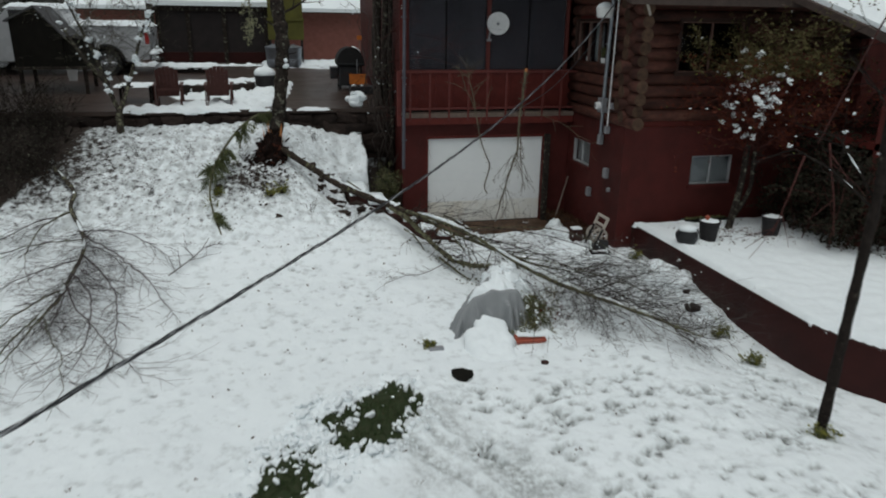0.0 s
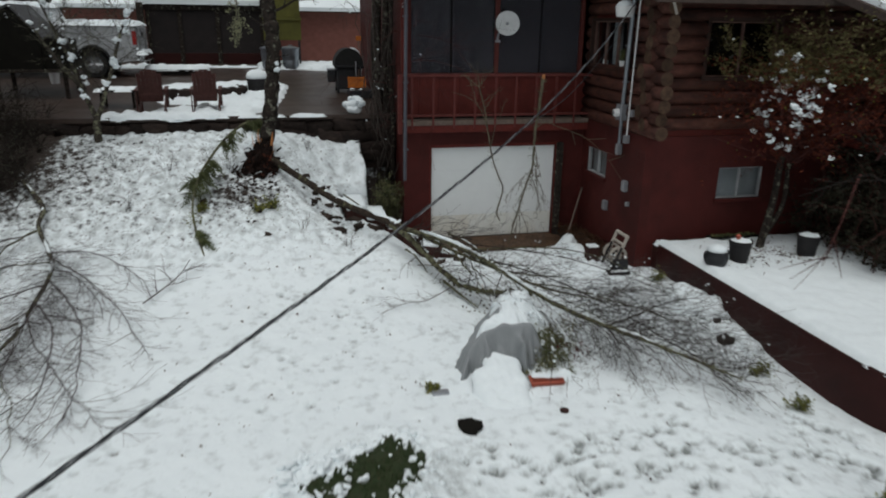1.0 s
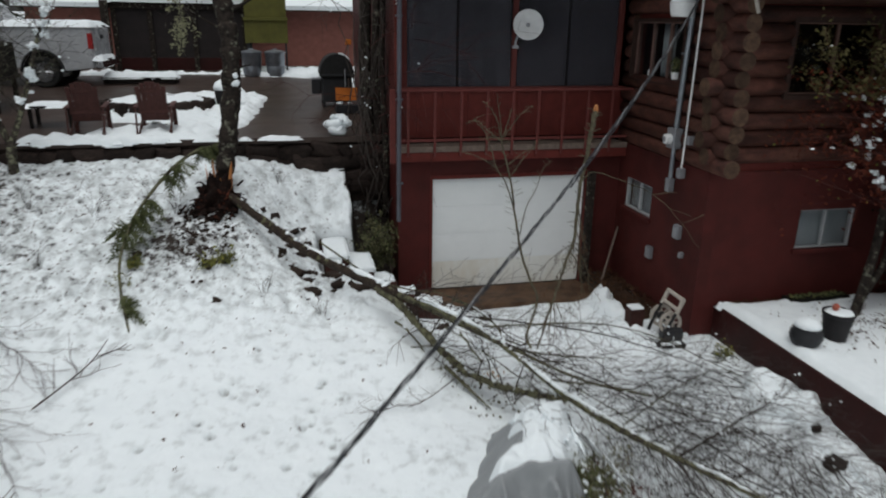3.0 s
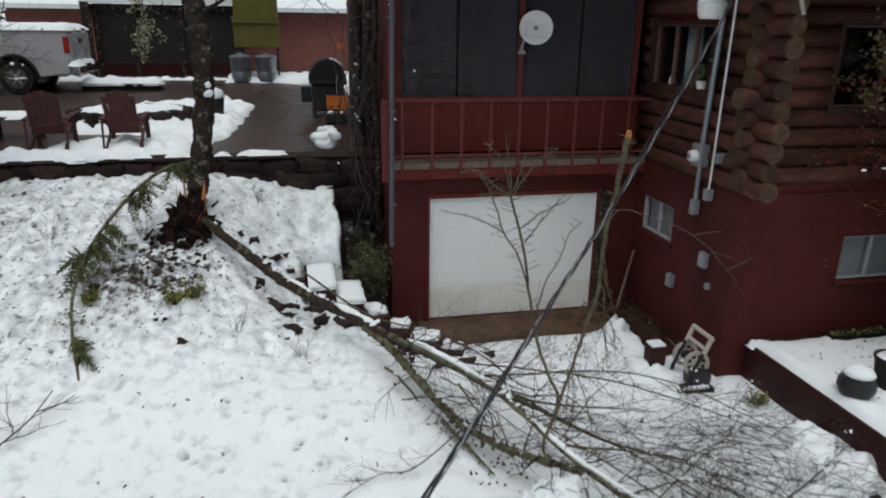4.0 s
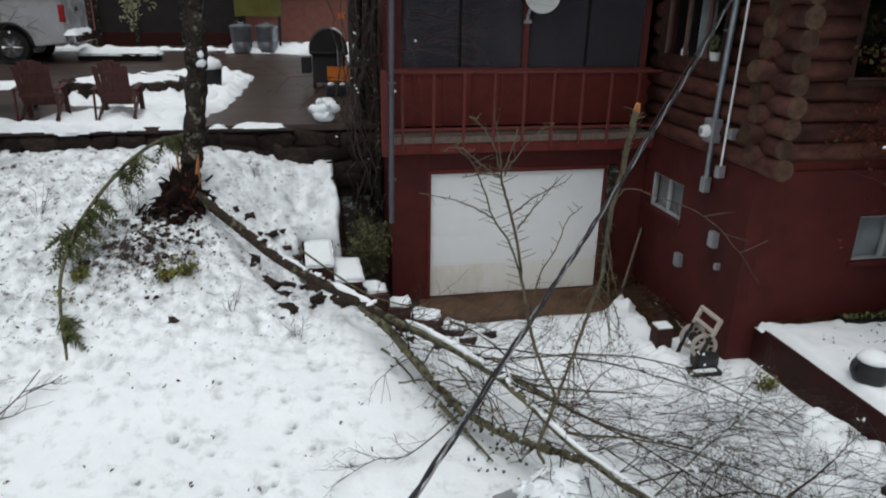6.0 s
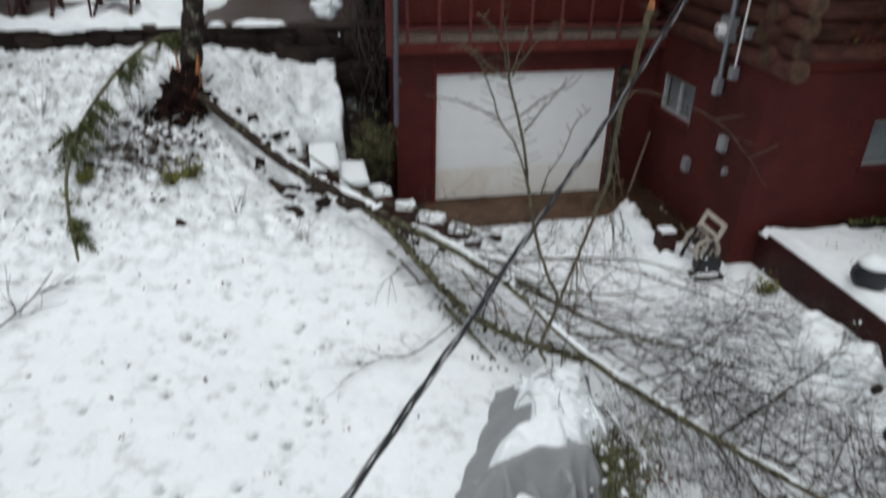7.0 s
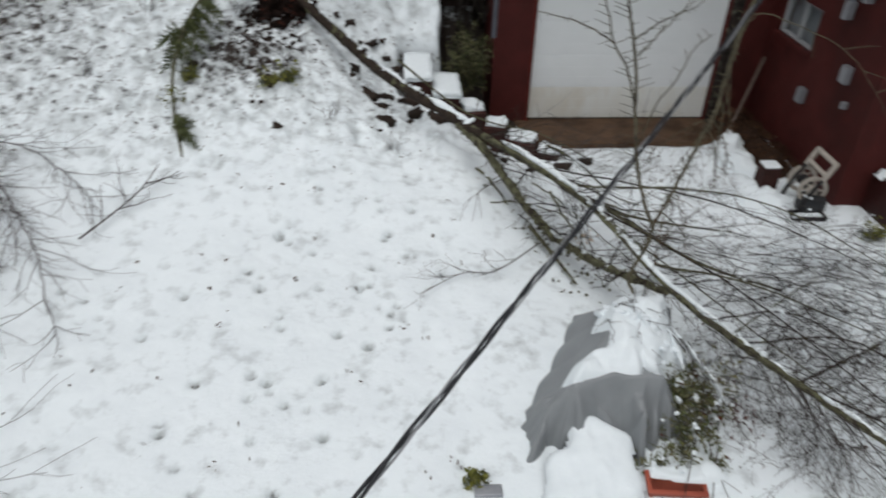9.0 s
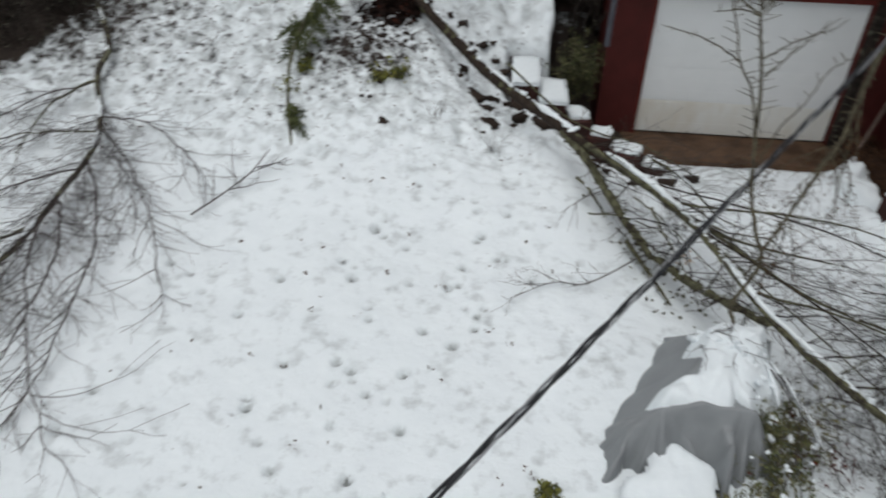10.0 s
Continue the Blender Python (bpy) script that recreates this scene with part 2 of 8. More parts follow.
def box(bm, lo, hi, bevel=0.0, m=None, mi=0):
    lo, hi = Vector(lo), Vector(hi)
    t = Matrix.Translation((lo + hi) / 2) @ Matrix.Diagonal((*(hi - lo), 1))
    made = bmesh.ops.create_cube(bm, size=1, matrix=(m @ t) if m else t)
    vs = made["verts"]
    if bevel:
        edges = list({e for v in vs for e in v.link_edges})
        bmesh.ops.bevel(bm, geom=edges, offset=bevel, segments=2, affect="EDGES", profile=0.6)
    if mi:
        for f in {f for v in vs if v.is_valid for f in v.link_faces}:
            f.material_index = mi
    return bm


def B(lo, hi, bevel=0.0, m=None):
    return box(bmesh.new(), lo, hi, bevel, m)


def lathe(bm, profile, at=(0, 0, 0), n=24, m=None):
    """Turns (radius, z) pairs about z."""
    m = m or Matrix.Translation(at)
    rings = []
    for r, z in profile:
        rings.append([bm.verts.new(m @ Vector((r * math.cos(2 * math.pi * k / n), r * math.sin(2 * math.pi * k / n), z))) for k in range(n)])
    for p, q in zip(rings, rings[1:]):
        for k in range(n):
            bm.faces.new((p[k], p[(k + 1) % n], q[(k + 1) % n], q[k]))
    bm.faces.new(rings[0][::-1])
    bm.faces.new(rings[-1])
    return bm


def rod(bm, a, b, r, n=10, r2=None):
    a, b = Vector(a), Vector(b)
    q = (b - a).to_track_quat("Z", "Y").to_matrix().to_4x4()
    return lathe(bm, [(r, 0), (r if r2 is None else r2, (b - a).length)], n=n, m=Matrix.Translation(a) @ q)


class Tubes:
    """Many tapered tubes in one mesh."""

    def __init__(self):
        self.v, self.f = [], []

    def add(self, pts, r0, r1, n=5, cap=True):
        pts = [Vector(p) for p in pts]
        if len(pts) < 2:
            return
        start = len(self.v)
        side = Vector((0.37, 0.81, 0.45))
        for i, p in enumerate(pts):
            t = (pts[min(i + 1, len(pts) - 1)] - pts[max(i - 1, 0)]).normalized()
            u = (side - t * side.dot(t)).normalized()
            w = t.cross(u)
            k = i / (len(pts) - 1)
            r = r0[i] if isinstance(r0, (list, tuple)) else r0 + (r1 - r0) * k
            for j in range(n):
                a = 2 * math.pi * j / n
                self.v.append(tuple(p + (u * math.cos(a) + w * math.sin(a)) * r))
        for i in range(len(pts) - 1):
            for j in range(n):
                a, b = start + i * n + j, start + i * n + (j + 1) % n
                self.f.append((a, b, b + n, a + n))
        if cap:
            self.f.append(tuple(start + j for j in reversed(range(n))))
            self.f.append(tuple(start + (len(pts) - 1) * n + j for j in range(n)))

    def ob(self, name, material, parent=None, label="", smooth=True):
        me = bpy.data.meshes.new(name)
        me.from_pydata(self.v, [], self.f)
        me.materials.append(material)
        if smooth:
            me.polygons.foreach_set("use_smooth", [True] * len(me.polygons))
        ob = new(name, me)
        if parent:
            ob.parent = parent
        if label:
            ob["label"] = label
        return ob


def smooth_path(pts, per=6):
    """Catmull-Rom through the points."""
    p = [Vector(v) for v in pts]
    p = [2 * p[0] - p[1]] + p + [2 * p[-1] - p[-2]]
    out = []
    for i in range(1, len(p) - 2):
        for k in range(per):
            t = k / per
            a, b, c, d = p[i - 1], p[i], p[i + 1], p[i + 2]
            out.append(0.5 * ((2 * b) + (c - a) * t + (2 * a - 5 * b + 4 * c - d) * t * t + (3 * b - a - 3 * c + d) * t ** 3))
    out.append(p[-2])
    return out


# ---------- the lie of the land ----------
def sstep(a, b, x):
    t = min(1.0, max(0.0, (x - a) / (b - a)))
    return t * t * (3 - 2 * t)


HILL_Y = [-40, 9, 11, 13, 14.3, 15.2, 16.0, 17.0, 18.0, 19.0, 19.6]
HILL_Z = [0.05, 0.10, 0.16, 0.32, 0.50, 0.78, 1.12, 1.58, 2.02, 2.38, 2.52]


def lie(x, y):
    """Height of the snow, without its small lumps."""
    hill = float(np.interp(y, HILL_Y, HILL_Z))
    hill -= sstep(1.0, 2.6, x) * float(np.interp(y, [14.5, 15.6, 16.4, 17.4, 18.0, 19.3], [0.0, 0.18, 0.33, 0.86, 0.82, 0.55]))
    hill += 0.28 * sstep(1.2, 2.3, x) * sstep(18.05, 18.8, y)
    low = 0.17 - 0.13 * sstep(12.5, 15.5, y) - 0.35 * sstep(6.0, 8.6, x) * sstep(13.5, 10.5, y) + 0.02 * sstep(9, 5, y)
    edge = 3.10 + 0.6 * sstep(17.3, 15.0, y) + 0.10 * noise.noise(Vector((3.0, y * 2.5, 0.0)))
    wide = 0.08 + 0.5 * sstep(17.9, 17.2, y)
    w = sstep(edge - wide, edge + wide + 0.5 * sstep(17.3, 15.5, y), x)
    z = hill * (1 - w) + low * w
    z -= 0.16 * sstep(16.9, 17.5, y) * sstep(4.0, 4.5, x) * max(sstep(7.5, 7.0, x), sstep(7.7, 7.55, x) * sstep(17.2, 17.4, y))
    z += 0.12 * sstep(7.2, 7.5, x) * sstep(8.3, 7.8, x) * sstep(16.2, 17.0, y) * max(sstep(17.5, 17.3, y), sstep(7.6, 7.7, x))
    z -= 0.55 * sstep(2.36, 2.48, x) * sstep(3.4, 3.2, x) * sstep(16.9, 17.1, y) * sstep(18.2, 18.05, y)
    if y > 19.42:
        z = 2.55 + 0.05 * max(0.0, min(12.0, y - 21.0))
    if x < -4:
        z += 0.03 * (-4 - x) * sstep(10, 18, y)
    return z


def lumps(x, y):
    v = Vector((x, y, 0.0))
    k = 0.045 * noise.noise(v * 0.9) + 0.018 * noise.noise(v * 2.6 + Vector((7, 3, 1)))
    rough = sstep(14.8, 16.0, y) * sstep(3.6, 2.8, x)
    rough = max(rough, 0.10 * sstep(2.6, 4.2, x) * sstep(11.2, 9.8, y), 0.35 * sstep(14.5, 15.6, y) * sstep(4.0, 3.0, x))
    k += (0.007 + 0.045 * rough) * noise.noise(v * 6.0)
    k += (0.004 + 0.016 * rough) * noise.noise(v * 15.0)
    k += rough * (0.075 * abs(noise.noise(v * 3.7 + Vector((1, 9, 0)))) + 0.050 * abs(noise.noise(v * 8.5 + Vector((5, 2, 0)))))
    return k


rng = random.Random(11)

# ---------- ground: one sheet of snow to the horizon ----------
def near_seg(x, y, a, b):
    ax, ay, bx, by = *a, *b
    t = max(0.0, min(1.0, ((x - ax) * (bx - ax) + (y - ay) * (by - ay)) / ((bx - ax) ** 2 + (by - ay) ** 2)))
    return math.hypot(x - ax - t * (bx - ax), y - ay - t * (by - ay))


def turf_at(x, y):
    d = min(near_seg(x, y, (2.22, 9.72), (1.72, 9.08)) - 0.34, near_seg(x, y, (1.45, 9.55), (1.95, 9.6)) - 0.16, near_seg(x, y, (0.98, 8.75), (0.72, 8.0)) - 0.22)
    return d + 0.17 * noise.noise(Vector((x * 2.6, y * 2.6, 5))) + 0.15 * noise.noise(Vector((x * 7, y * 7, 8))) + 0.13 * noise.noise(Vector((x * 17, y * 17, 3)))


def slush_at(x, y):
    """Wheel-churned slush in streaks beside the bare grass."""
    d = near_seg(x, y, (2.55, 9.2), (3.0, 7.4)) - 0.55 - 0.25 * sstep(9.0, 7.6, y)
    u, v = 0.90 * x + 0.43 * y, -0.43 * x + 0.90 * y
    streak = 0.5 + 0.9 * noise.noise(Vector((u * 5.5, v * 0.8, 4))) + 0.5 * noise.noise(Vector((u * 13, v * 2.4, 7)))
    return sstep(0.35, -0.25, d + 0.3 * noise.noise(Vector((x * 1.7, y * 1.7, 9)))) * max(0.12, min(1.0, streak))


pits = []
for trail in (((-1.5, 12.4), (1.6, 14.6)), ((0.2, 11.2), (2.9, 14.2)), ((1.4, 11.4), (2.6, 15.2)), ((4.4, 9.4), (7.2, 10.6)), ((3.9, 8.2), (7.4, 9.3)), ((-2.2, 9.5), (-0.3, 11.6))):
    (ax, ay), (bx, by) = trail
    n = int(math.hypot(bx - ax, by - ay) / 0.19)
    for k in range(n):
        t = k / n
        pits.append((ax + t * (bx - ax) + rng.gauss(0, 0.33), ay + t * (by - ay) + rng.gauss(0, 0.33), rng.uniform(0.036, 0.062), rng.uniform(0.05, 0.10)))
for k in range(170):
    pits.append((rng.uniform(-4, 7.5), rng.uniform(6.5, 16), rng.uniform(0.03, 0.06), rng.uniform(0.015, 0.05)))
for k in range(700):
    pits.append((rng.uniform(-5, 2.9), rng.uniform(15.0, 19.2), rng.uniform(0.03, 0.09), rng.uniform(0.015, 0.05)))
tracks = []
for k in range(90):
    tx, ty = rng.uniform(3.0, 8.2), rng.uniform(6.2, 9.9)
    for _ in range(rng.choice((2, 4, 6, 9))):
        tracks.append((tx + rng.gauss(0, 0.16), ty + rng.gauss(0, 0.13), rng.uniform(0.04, 0.08), rng.uniform(0.04, 0.11)))
pits += tracks
pit_cells = {}
for p in pits:
    for cx in (-1, 0, 1):
        for cy in (-1, 0, 1):
            pit_cells.setdefault((int(p[0] // 0.2) + cx, int(p[1] // 0.2) + cy), []).append(p)


def snow_z(x, y):
    z = lie(x, y)
    if -7 < x < 10 and 3 < y < 19.42:
        z += lumps(x, y)
        for px, py, r, d in pit_cells.get((int(x // 0.2), int(y // 0.2)), ()):
            q = ((x - px) ** 2 + (y - py) ** 2) / (r * r)
            if q < 2.6:
                z += d * (-math.exp(-1.6 * q) + 0.05 * math.exp(-3 * (math.sqrt(q) - 1.25) ** 2))
        t = turf_at(x, y)
        if t < 0.2:
            z -= 0.07 * sstep(0.08, -0.06, t)
        if t < 0.55 and y < 11:
            z += 0.13 * sstep(0.55, 0.1, t) * abs(noise.noise(Vector((x * 7, y * 7, 1)))) + 0.08 * sstep(0.5, 0.1, t) * abs(noise.noise(Vector((x * 18, y * 18, 6))))
        z -= 0.05 * slush_at(x, y)
    return z


def bare_at(x, y):
    """How much of the litter under the snow shows."""
    k = (0.29 + 0.07 * sstep(0.8, -0.6, x)) * sstep(14.5, 16.2, y) * sstep(3.4, 2.2, x) + 0.22 * sstep(-1.0, -3.0, x) * sstep(15.5, 17.5, y)
    k += 0.42 * math.exp(-(((x - 0.45) / 0.8) ** 2 + ((y - 16.95) / 0.6) ** 2))
    k += 0.45 * math.exp(-(((x + 3.9) / 0.8) ** 2 + ((y - 17.9) / 1.0) ** 2))
    k += 0.10 * math.exp(-(((x - 6.2) / 1.6) ** 2 + ((y - 14.6) / 1.2) ** 2)) + 0.3 * math.exp(-(((x - 5.4) / 0.9) ** 2 + ((y - 16.6) / 0.5) ** 2))
    k += 0.42 * math.exp(-(((x - 5.55) / 0.75) ** 2 + ((y - 12.35) / 0.85) ** 2))
    k += 1.0 * sstep(18.9, 19.25, y) * sstep(3.0, 3.25, x) + 1.8 * sstep(2.98, 3.10, x + 0.1 * noise.noise(Vector((0.0, y * 3.0, 1.0)))) * sstep(17.5, 17.8, y)
    k += 1.6 * sstep(0.25, -0.35, x + 3.45 - 0.45 * (y - 18.6) + 0.25 * noise.noise(Vector((x * 1.5, y * 1.5, 3))))* sstep(15.6, 16.6, y)
    # Deep pit bottoms darken too: shade and ground painted with the litter colour.
    for px, py, r, d in pit_cells.get((int(x // 0.2), int(y // 0.2)), ()):
        if d > 0.055 and (x - px) ** 2 + (y - py) ** 2 < 0.4 * r * r:
            k += 0.5
    return min(1.7, k) if y < 19.43 else 0.0


fine_x = np.concatenate([np.arange(-6.0, -2.5, 0.05), np.arange(-2.5, 3.4, 0.034), np.arange(3.4, 9.01, 0.05)])
fine_y = np.concatenate([np.arange(6.0, 7.4, 0.05), np.arange(7.4, 19.401, 0.034)])
gx = [-320, -160, -80, -40, -25, -16, -11, -8.5, -7.2, -6.5, *fine_x, 9.6, 10.5, 12, 16, 25, 40, 80, 160, 320]
gy = [-320, -160, -80, -40, -20, -10, -5, -2, 0, 1.5, 3, 4, 5, 5.5, *fine_y, 19.42, 19.44, 20, 22, 25, 28, 31, 36, 45, 80, 160, 320]
gv, attr_bare, attr_turf, attr_slush_pit_shade = [], [], [], []
for y in gy:
    for x in gx:
        gv.append((x, y, snow_z(x, y)))
        attr_bare.append(bare_at(x, y))
        attr_turf.append(sstep(0.10, -0.04, turf_at(x, y)) if -1 < x < 4 and 6 < y < 12 else 0.0)
        wet = slush_at(x, y) if 0 < x < 6 and 4 < y < 11 else 0.0
        # Pits are greyed by depth: their shade and bare ground put into colour.
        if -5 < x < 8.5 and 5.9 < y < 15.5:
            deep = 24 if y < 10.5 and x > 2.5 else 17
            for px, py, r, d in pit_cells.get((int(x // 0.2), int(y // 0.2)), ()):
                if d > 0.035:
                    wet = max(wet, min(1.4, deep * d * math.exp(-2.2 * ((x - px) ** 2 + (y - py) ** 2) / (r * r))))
        attr_slush_pit_shade.append(wet)
w = len(gx)
gf = [(j * w + i, j * w + i + 1, (j + 1) * w + i + 1, (j + 1) * w + i) for j in range(len(gy) - 1) for i in range(w - 1)]
gm = bpy.data.meshes.new("ground")
gm.from_pydata(gv, [], gf)
for nm, vals in (("bare", attr_bare), ("turf", attr_turf), ("slush_pit_shade", attr_slush_pit_shade)):
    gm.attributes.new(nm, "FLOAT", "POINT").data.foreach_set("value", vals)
gm.polygons.foreach_set("use_smooth", [True] * len(gm.polygons))
ground = tagged(new("ground", gm), "trampled wet snow over a sloping yard with litter showing through", "snow", kind="structure")

M_GROUND = bpy.data.materials.new("yard_snow")
M_GROUND.use_nodes = True
n, l = M_GROUND.node_tree.nodes, M_GROUND.node_tree.links
p = n["Principled BSDF"]
p.inputs["Specular IOR Level"].default_value = 0.25
geo = n.new("ShaderNodeTexCoord")


def gnoise(scale, detail=5.0, rough=0.6):
    t = n.new("ShaderNodeTexNoise")
    t.inputs["Scale"].default_value, t.inputs["Detail"].default_value, t.inputs["Roughness"].default_value = scale, detail, rough
    l.new(geo.outputs["Object"], t.inputs["Vector"])
    return t.outputs["Fac"]


def gmath(op, a, b):
    k = n.new("ShaderNodeMath")
    k.operation = op
    for s_, v in zip(k.inputs, (a, b)):
        if isinstance(v, (int, float)):
            s_.default_value = v
        else:
            l.new(v, s_)
    return k.outputs[0]


def granp(src, lo, hi, a=0.0, b=1.0):
    r = n.new("ShaderNodeMapRange")
    r.inputs["From Min"].default_value, r.inputs["From Max"].default_value = lo, hi
    r.inputs["To Min"].default_value, r.inputs["To Max"].default_value = a, b
    l.new(src, r.inputs["Value"])
    return r.outputs[0]


def gmix(f, x, y):
    k = n.new("ShaderNodeMix")
    k.data_type = "RGBA"
    l.new(f, k.inputs["Factor"])
    for s_, v in ((k.inputs["A"], x), (k.inputs["B"], y)):
        if isinstance(v, tuple):
            s_.default_value = (*v, 1)
        else:
            l.new(v, s_)
    return k.outputs["Result"]


def gattr(nm):
    a = n.new("ShaderNodeAttribute")
    a.attribute_name = nm
    return a.outputs["Fac"]


white = gmix(granp(gnoise(3.0), 0.3, 0.7), (0.82, 0.875, 0.895), (0.77, 0.825, 0.85))
litter = gmix(granp(gnoise(28.0), 0.3, 0.7), (0.040, 0.029, 0.022), (0.016, 0.011, 0.009))
# specks: litter pokes through where a crisp noise falls under a level set by "bare"
speck = gmath("ADD", gmath("MULTIPLY", gnoise(7.5, 7.0, 0.72), 1.0), gmath("MULTIPLY", gattr("bare"), 0.36))
damp = gmix(granp(gmath("ADD", gnoise(5.0, 6.0), gmath("MULTIPLY", gattr("bare"), 0.34)), 0.53, 0.80, 0.0, 0.95), white, (0.42, 0.45, 0.455))
col = gmix(granp(speck, 0.665, 0.80), damp, litter)
few = gmix(granp(gnoise(24.0, 3.0), 0.74, 0.79), col, (0.16, 0.14, 0.12))
# Grey of the churned streaks, and of the shade painted into pits.
sl = gmath("MULTIPLY", gattr("slush_pit_shade"), granp(gnoise(14.0, 6.0), 0.32, 0.62, 0.1, 0.85))
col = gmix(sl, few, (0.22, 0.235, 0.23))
turfy = gmix(granp(gnoise(22.0), 0.35, 0.65), (0.018, 0.034, 0.010), (0.030, 0.034, 0.014))
tf = granp(gmath("ADD", gattr("turf"), gmath("MULTIPLY", gnoise(11.0, 6.0), 0.7)), 0.78, 0.98)
col = gmix(tf, col, turfy)
l.new(col, p.inputs["Base Color"])
p.inputs["Roughness"].default_value = 0.7
bp = n.new("ShaderNodeBump")
bp.inputs["Strength"].default_value, bp.inputs["Distance"].default_value = 0.34, 0.05
l.new(gmath("ADD", gnoise(9.0, 7.0), gmath("MULTIPLY", gnoise(55.0, 3.0), 0.25)), bp.inputs["Height"])
l.new(bp.outputs[0], p.inputs["Normal"])
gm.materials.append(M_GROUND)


# ---------- patio, its retaining wall, and the drive behind ----------
def patio_z(y):
    return 2.77 + 0.05 * max(0.0, y - 21.0)


bm = bmesh.new()
ys = [19.25, 21.0, 23.0, 25.0, 27.0, 29.0, 31.5]
for a, b in zip(ys, ys[1:]):
    za, zb = patio_z(a), patio_z(b)
    q = [bm.verts.new(v) for v in ((-14, a, za), (3.86, a, za), (3.86, b, zb), (-14, b, zb))]
    bm.faces.new(q)
bmesh.ops.remove_doubles(bm, verts=bm.verts, dist=0.001)
geom = bmesh.ops.extrude_face_region(bm, geom=list(bm.faces))
bmesh.ops.translate(bm, vec=(0, 0, -0.1), verts=[g for g in geom["geom"] if isinstance(g, bmesh.types.BMVert)])
bmesh.ops.recalc_face_normals(bm, faces=bm.faces)
patio = tagged(mesh_ob("patio", bm, M_PATIO), "wet brown concrete patio above the yard", "patio", kind="structure")


def stone_mesh(name, seed, material, sx=1.0, sy=1.0, sz=1.0, rough=0.16):
    bm = bmesh.new()
    bmesh.ops.create_cube(bm, size=1)
    bmesh.ops.subdivide_edges(bm, edges=bm.edges, cuts=2, use_grid_fill=True)
    off = Vector((seed * 3.1, seed * 1.7, seed * 0.9))
    for v in bm.verts:
        r = v.co.length
        v.co = v.co.lerp(v.co.normalized() * 0.55, 0.26)
        v.co *= 1 + rough * noise.noise(v.co * 2.2 + off) * 2
        v.co = Vector((v.co.x * sx, v.co.y * sy, v.co.z * sz))
    me = bpy.data.meshes.new(name)
    bm.to_mesh(me)
    bm.free()
    me.materials.append(material)
    me.polygons.foreach_set("use_smooth", [True] * len(me.polygons))
    return me


wall_r = tagged(new("retaining_wall"), "dark wet stone retaining wall with snow on its coping", "wall", kind="structure")
bmb = B((-8.0, 19.34, 1.5), (3.86, 19.46, 2.66))
part("backing", bmb, M_WSTONE, wall_r)
rocks = [stone_mesh("stone", k, M_WSTONE, rough=0.22) for k in range(7)]
for row, z0 in enumerate((1.80, 2.04, 2.27, 2.50)):
    x = -6.5 + 0.2 * row
    while x < 3.8:
        wd = rng.choice((0.2, 0.3, 0.42, 0.58)) * rng.uniform(0.85, 1.15)
        h = 0.26 * rng.uniform(0.85, 1.2)
        ob = new("stone", rocks[rng.randrange(7)])
        ob.parent = wall_r
        ob.matrix_world = pose(x + wd / 2, 19.35 + rng.uniform(-0.03, 0.02), z0 + rng.uniform(-0.03, 0.03), rng.uniform(-8, 8), rng.uniform(-10, 10), rng.uniform(-6, 6)) @ Matrix.Diagonal((wd * 1.1, 0.30, h, 1))
        x += wd


def drift(name, outline, h, label, parent=None, base=None, res=0.07, edge=0.28, seed=0, lump=0.05, wob=0.10):
    """A soft heap of snow over an outline of (x, y) points."""
    xs_, ys_ = [q[0] for q in outline], [q[1] for q in outline]

    def inside(x, y):
        c = False
        for (ax, ay), (bx, by) in zip(outline, outline[1:] + outline[:1]):
            if (ay > y) != (by > y) and x < (bx - ax) * (y - ay) / (by - ay) + ax:
                c = not c
        d = min(near_seg(x, y, a, b) for a, b in zip(outline, outline[1:] + outline[:1]))
        return d if c else -d

    nx, ny = int((max(xs_) - min(xs_) + 0.3) / res) + 2, int((max(ys_) - min(ys_) + 0.3) / res) + 2
    vs, idx, fs = [], {}, []
    for j in range(ny):
        for i in range(nx):
            x, y = min(xs_) - 0.15 + i * res, min(ys_) - 0.15 + j * res
            d = inside(x, y) + wob * noise.noise(Vector((x * 3.2, y * 3.2, seed)))
            b = base(x, y) if base else 0.0
            t = max(0.0, min(1.0, d / edge))
            z = b + h * math.sqrt(max(0.0, 1 - (1 - t) ** 2)) + (lump * noise.noise(Vector((x * 4, y * 4, seed + 3))) + 0.4 * lump * noise.noise(Vector((x * 11, y * 11, seed)))) * t
            if d < 0:
                z = b - 0.03
            idx[i, j] = (len(vs), d)
            vs.append((x, y, z))
    for j in range(ny - 1):
        for i in range(nx - 1):
            q = [idx[i, j], idx[i + 1, j], idx[i + 1, j + 1], idx[i, j + 1]]
            if max(k[1] for k in q) > 0:
                fs.append(tuple(k[0] for k in q))
    me = bpy.data.meshes.new(name)
    me.from_pydata(vs, [], fs)
    me.materials.append(M_SNOW)
    me.polygons.foreach_set("use_smooth", [True] * len(me.polygons))
    ob = new(name, me)
    if parent:
        ob.parent = parent
    else:
        tagged(ob, label, "snow", kind="stuff")
    return ob


# ---------- the log house ----------
house = tagged(new("house"), "dark red log house over a painted masonry basement", "house")
GX0, GX1, GY, SX, FY = 3.87, 8.14, 18.20, 8.14, 15.30
DX0, DX1, DZ = 4.50, 7.45, 2.13
LOGZ = 2.74

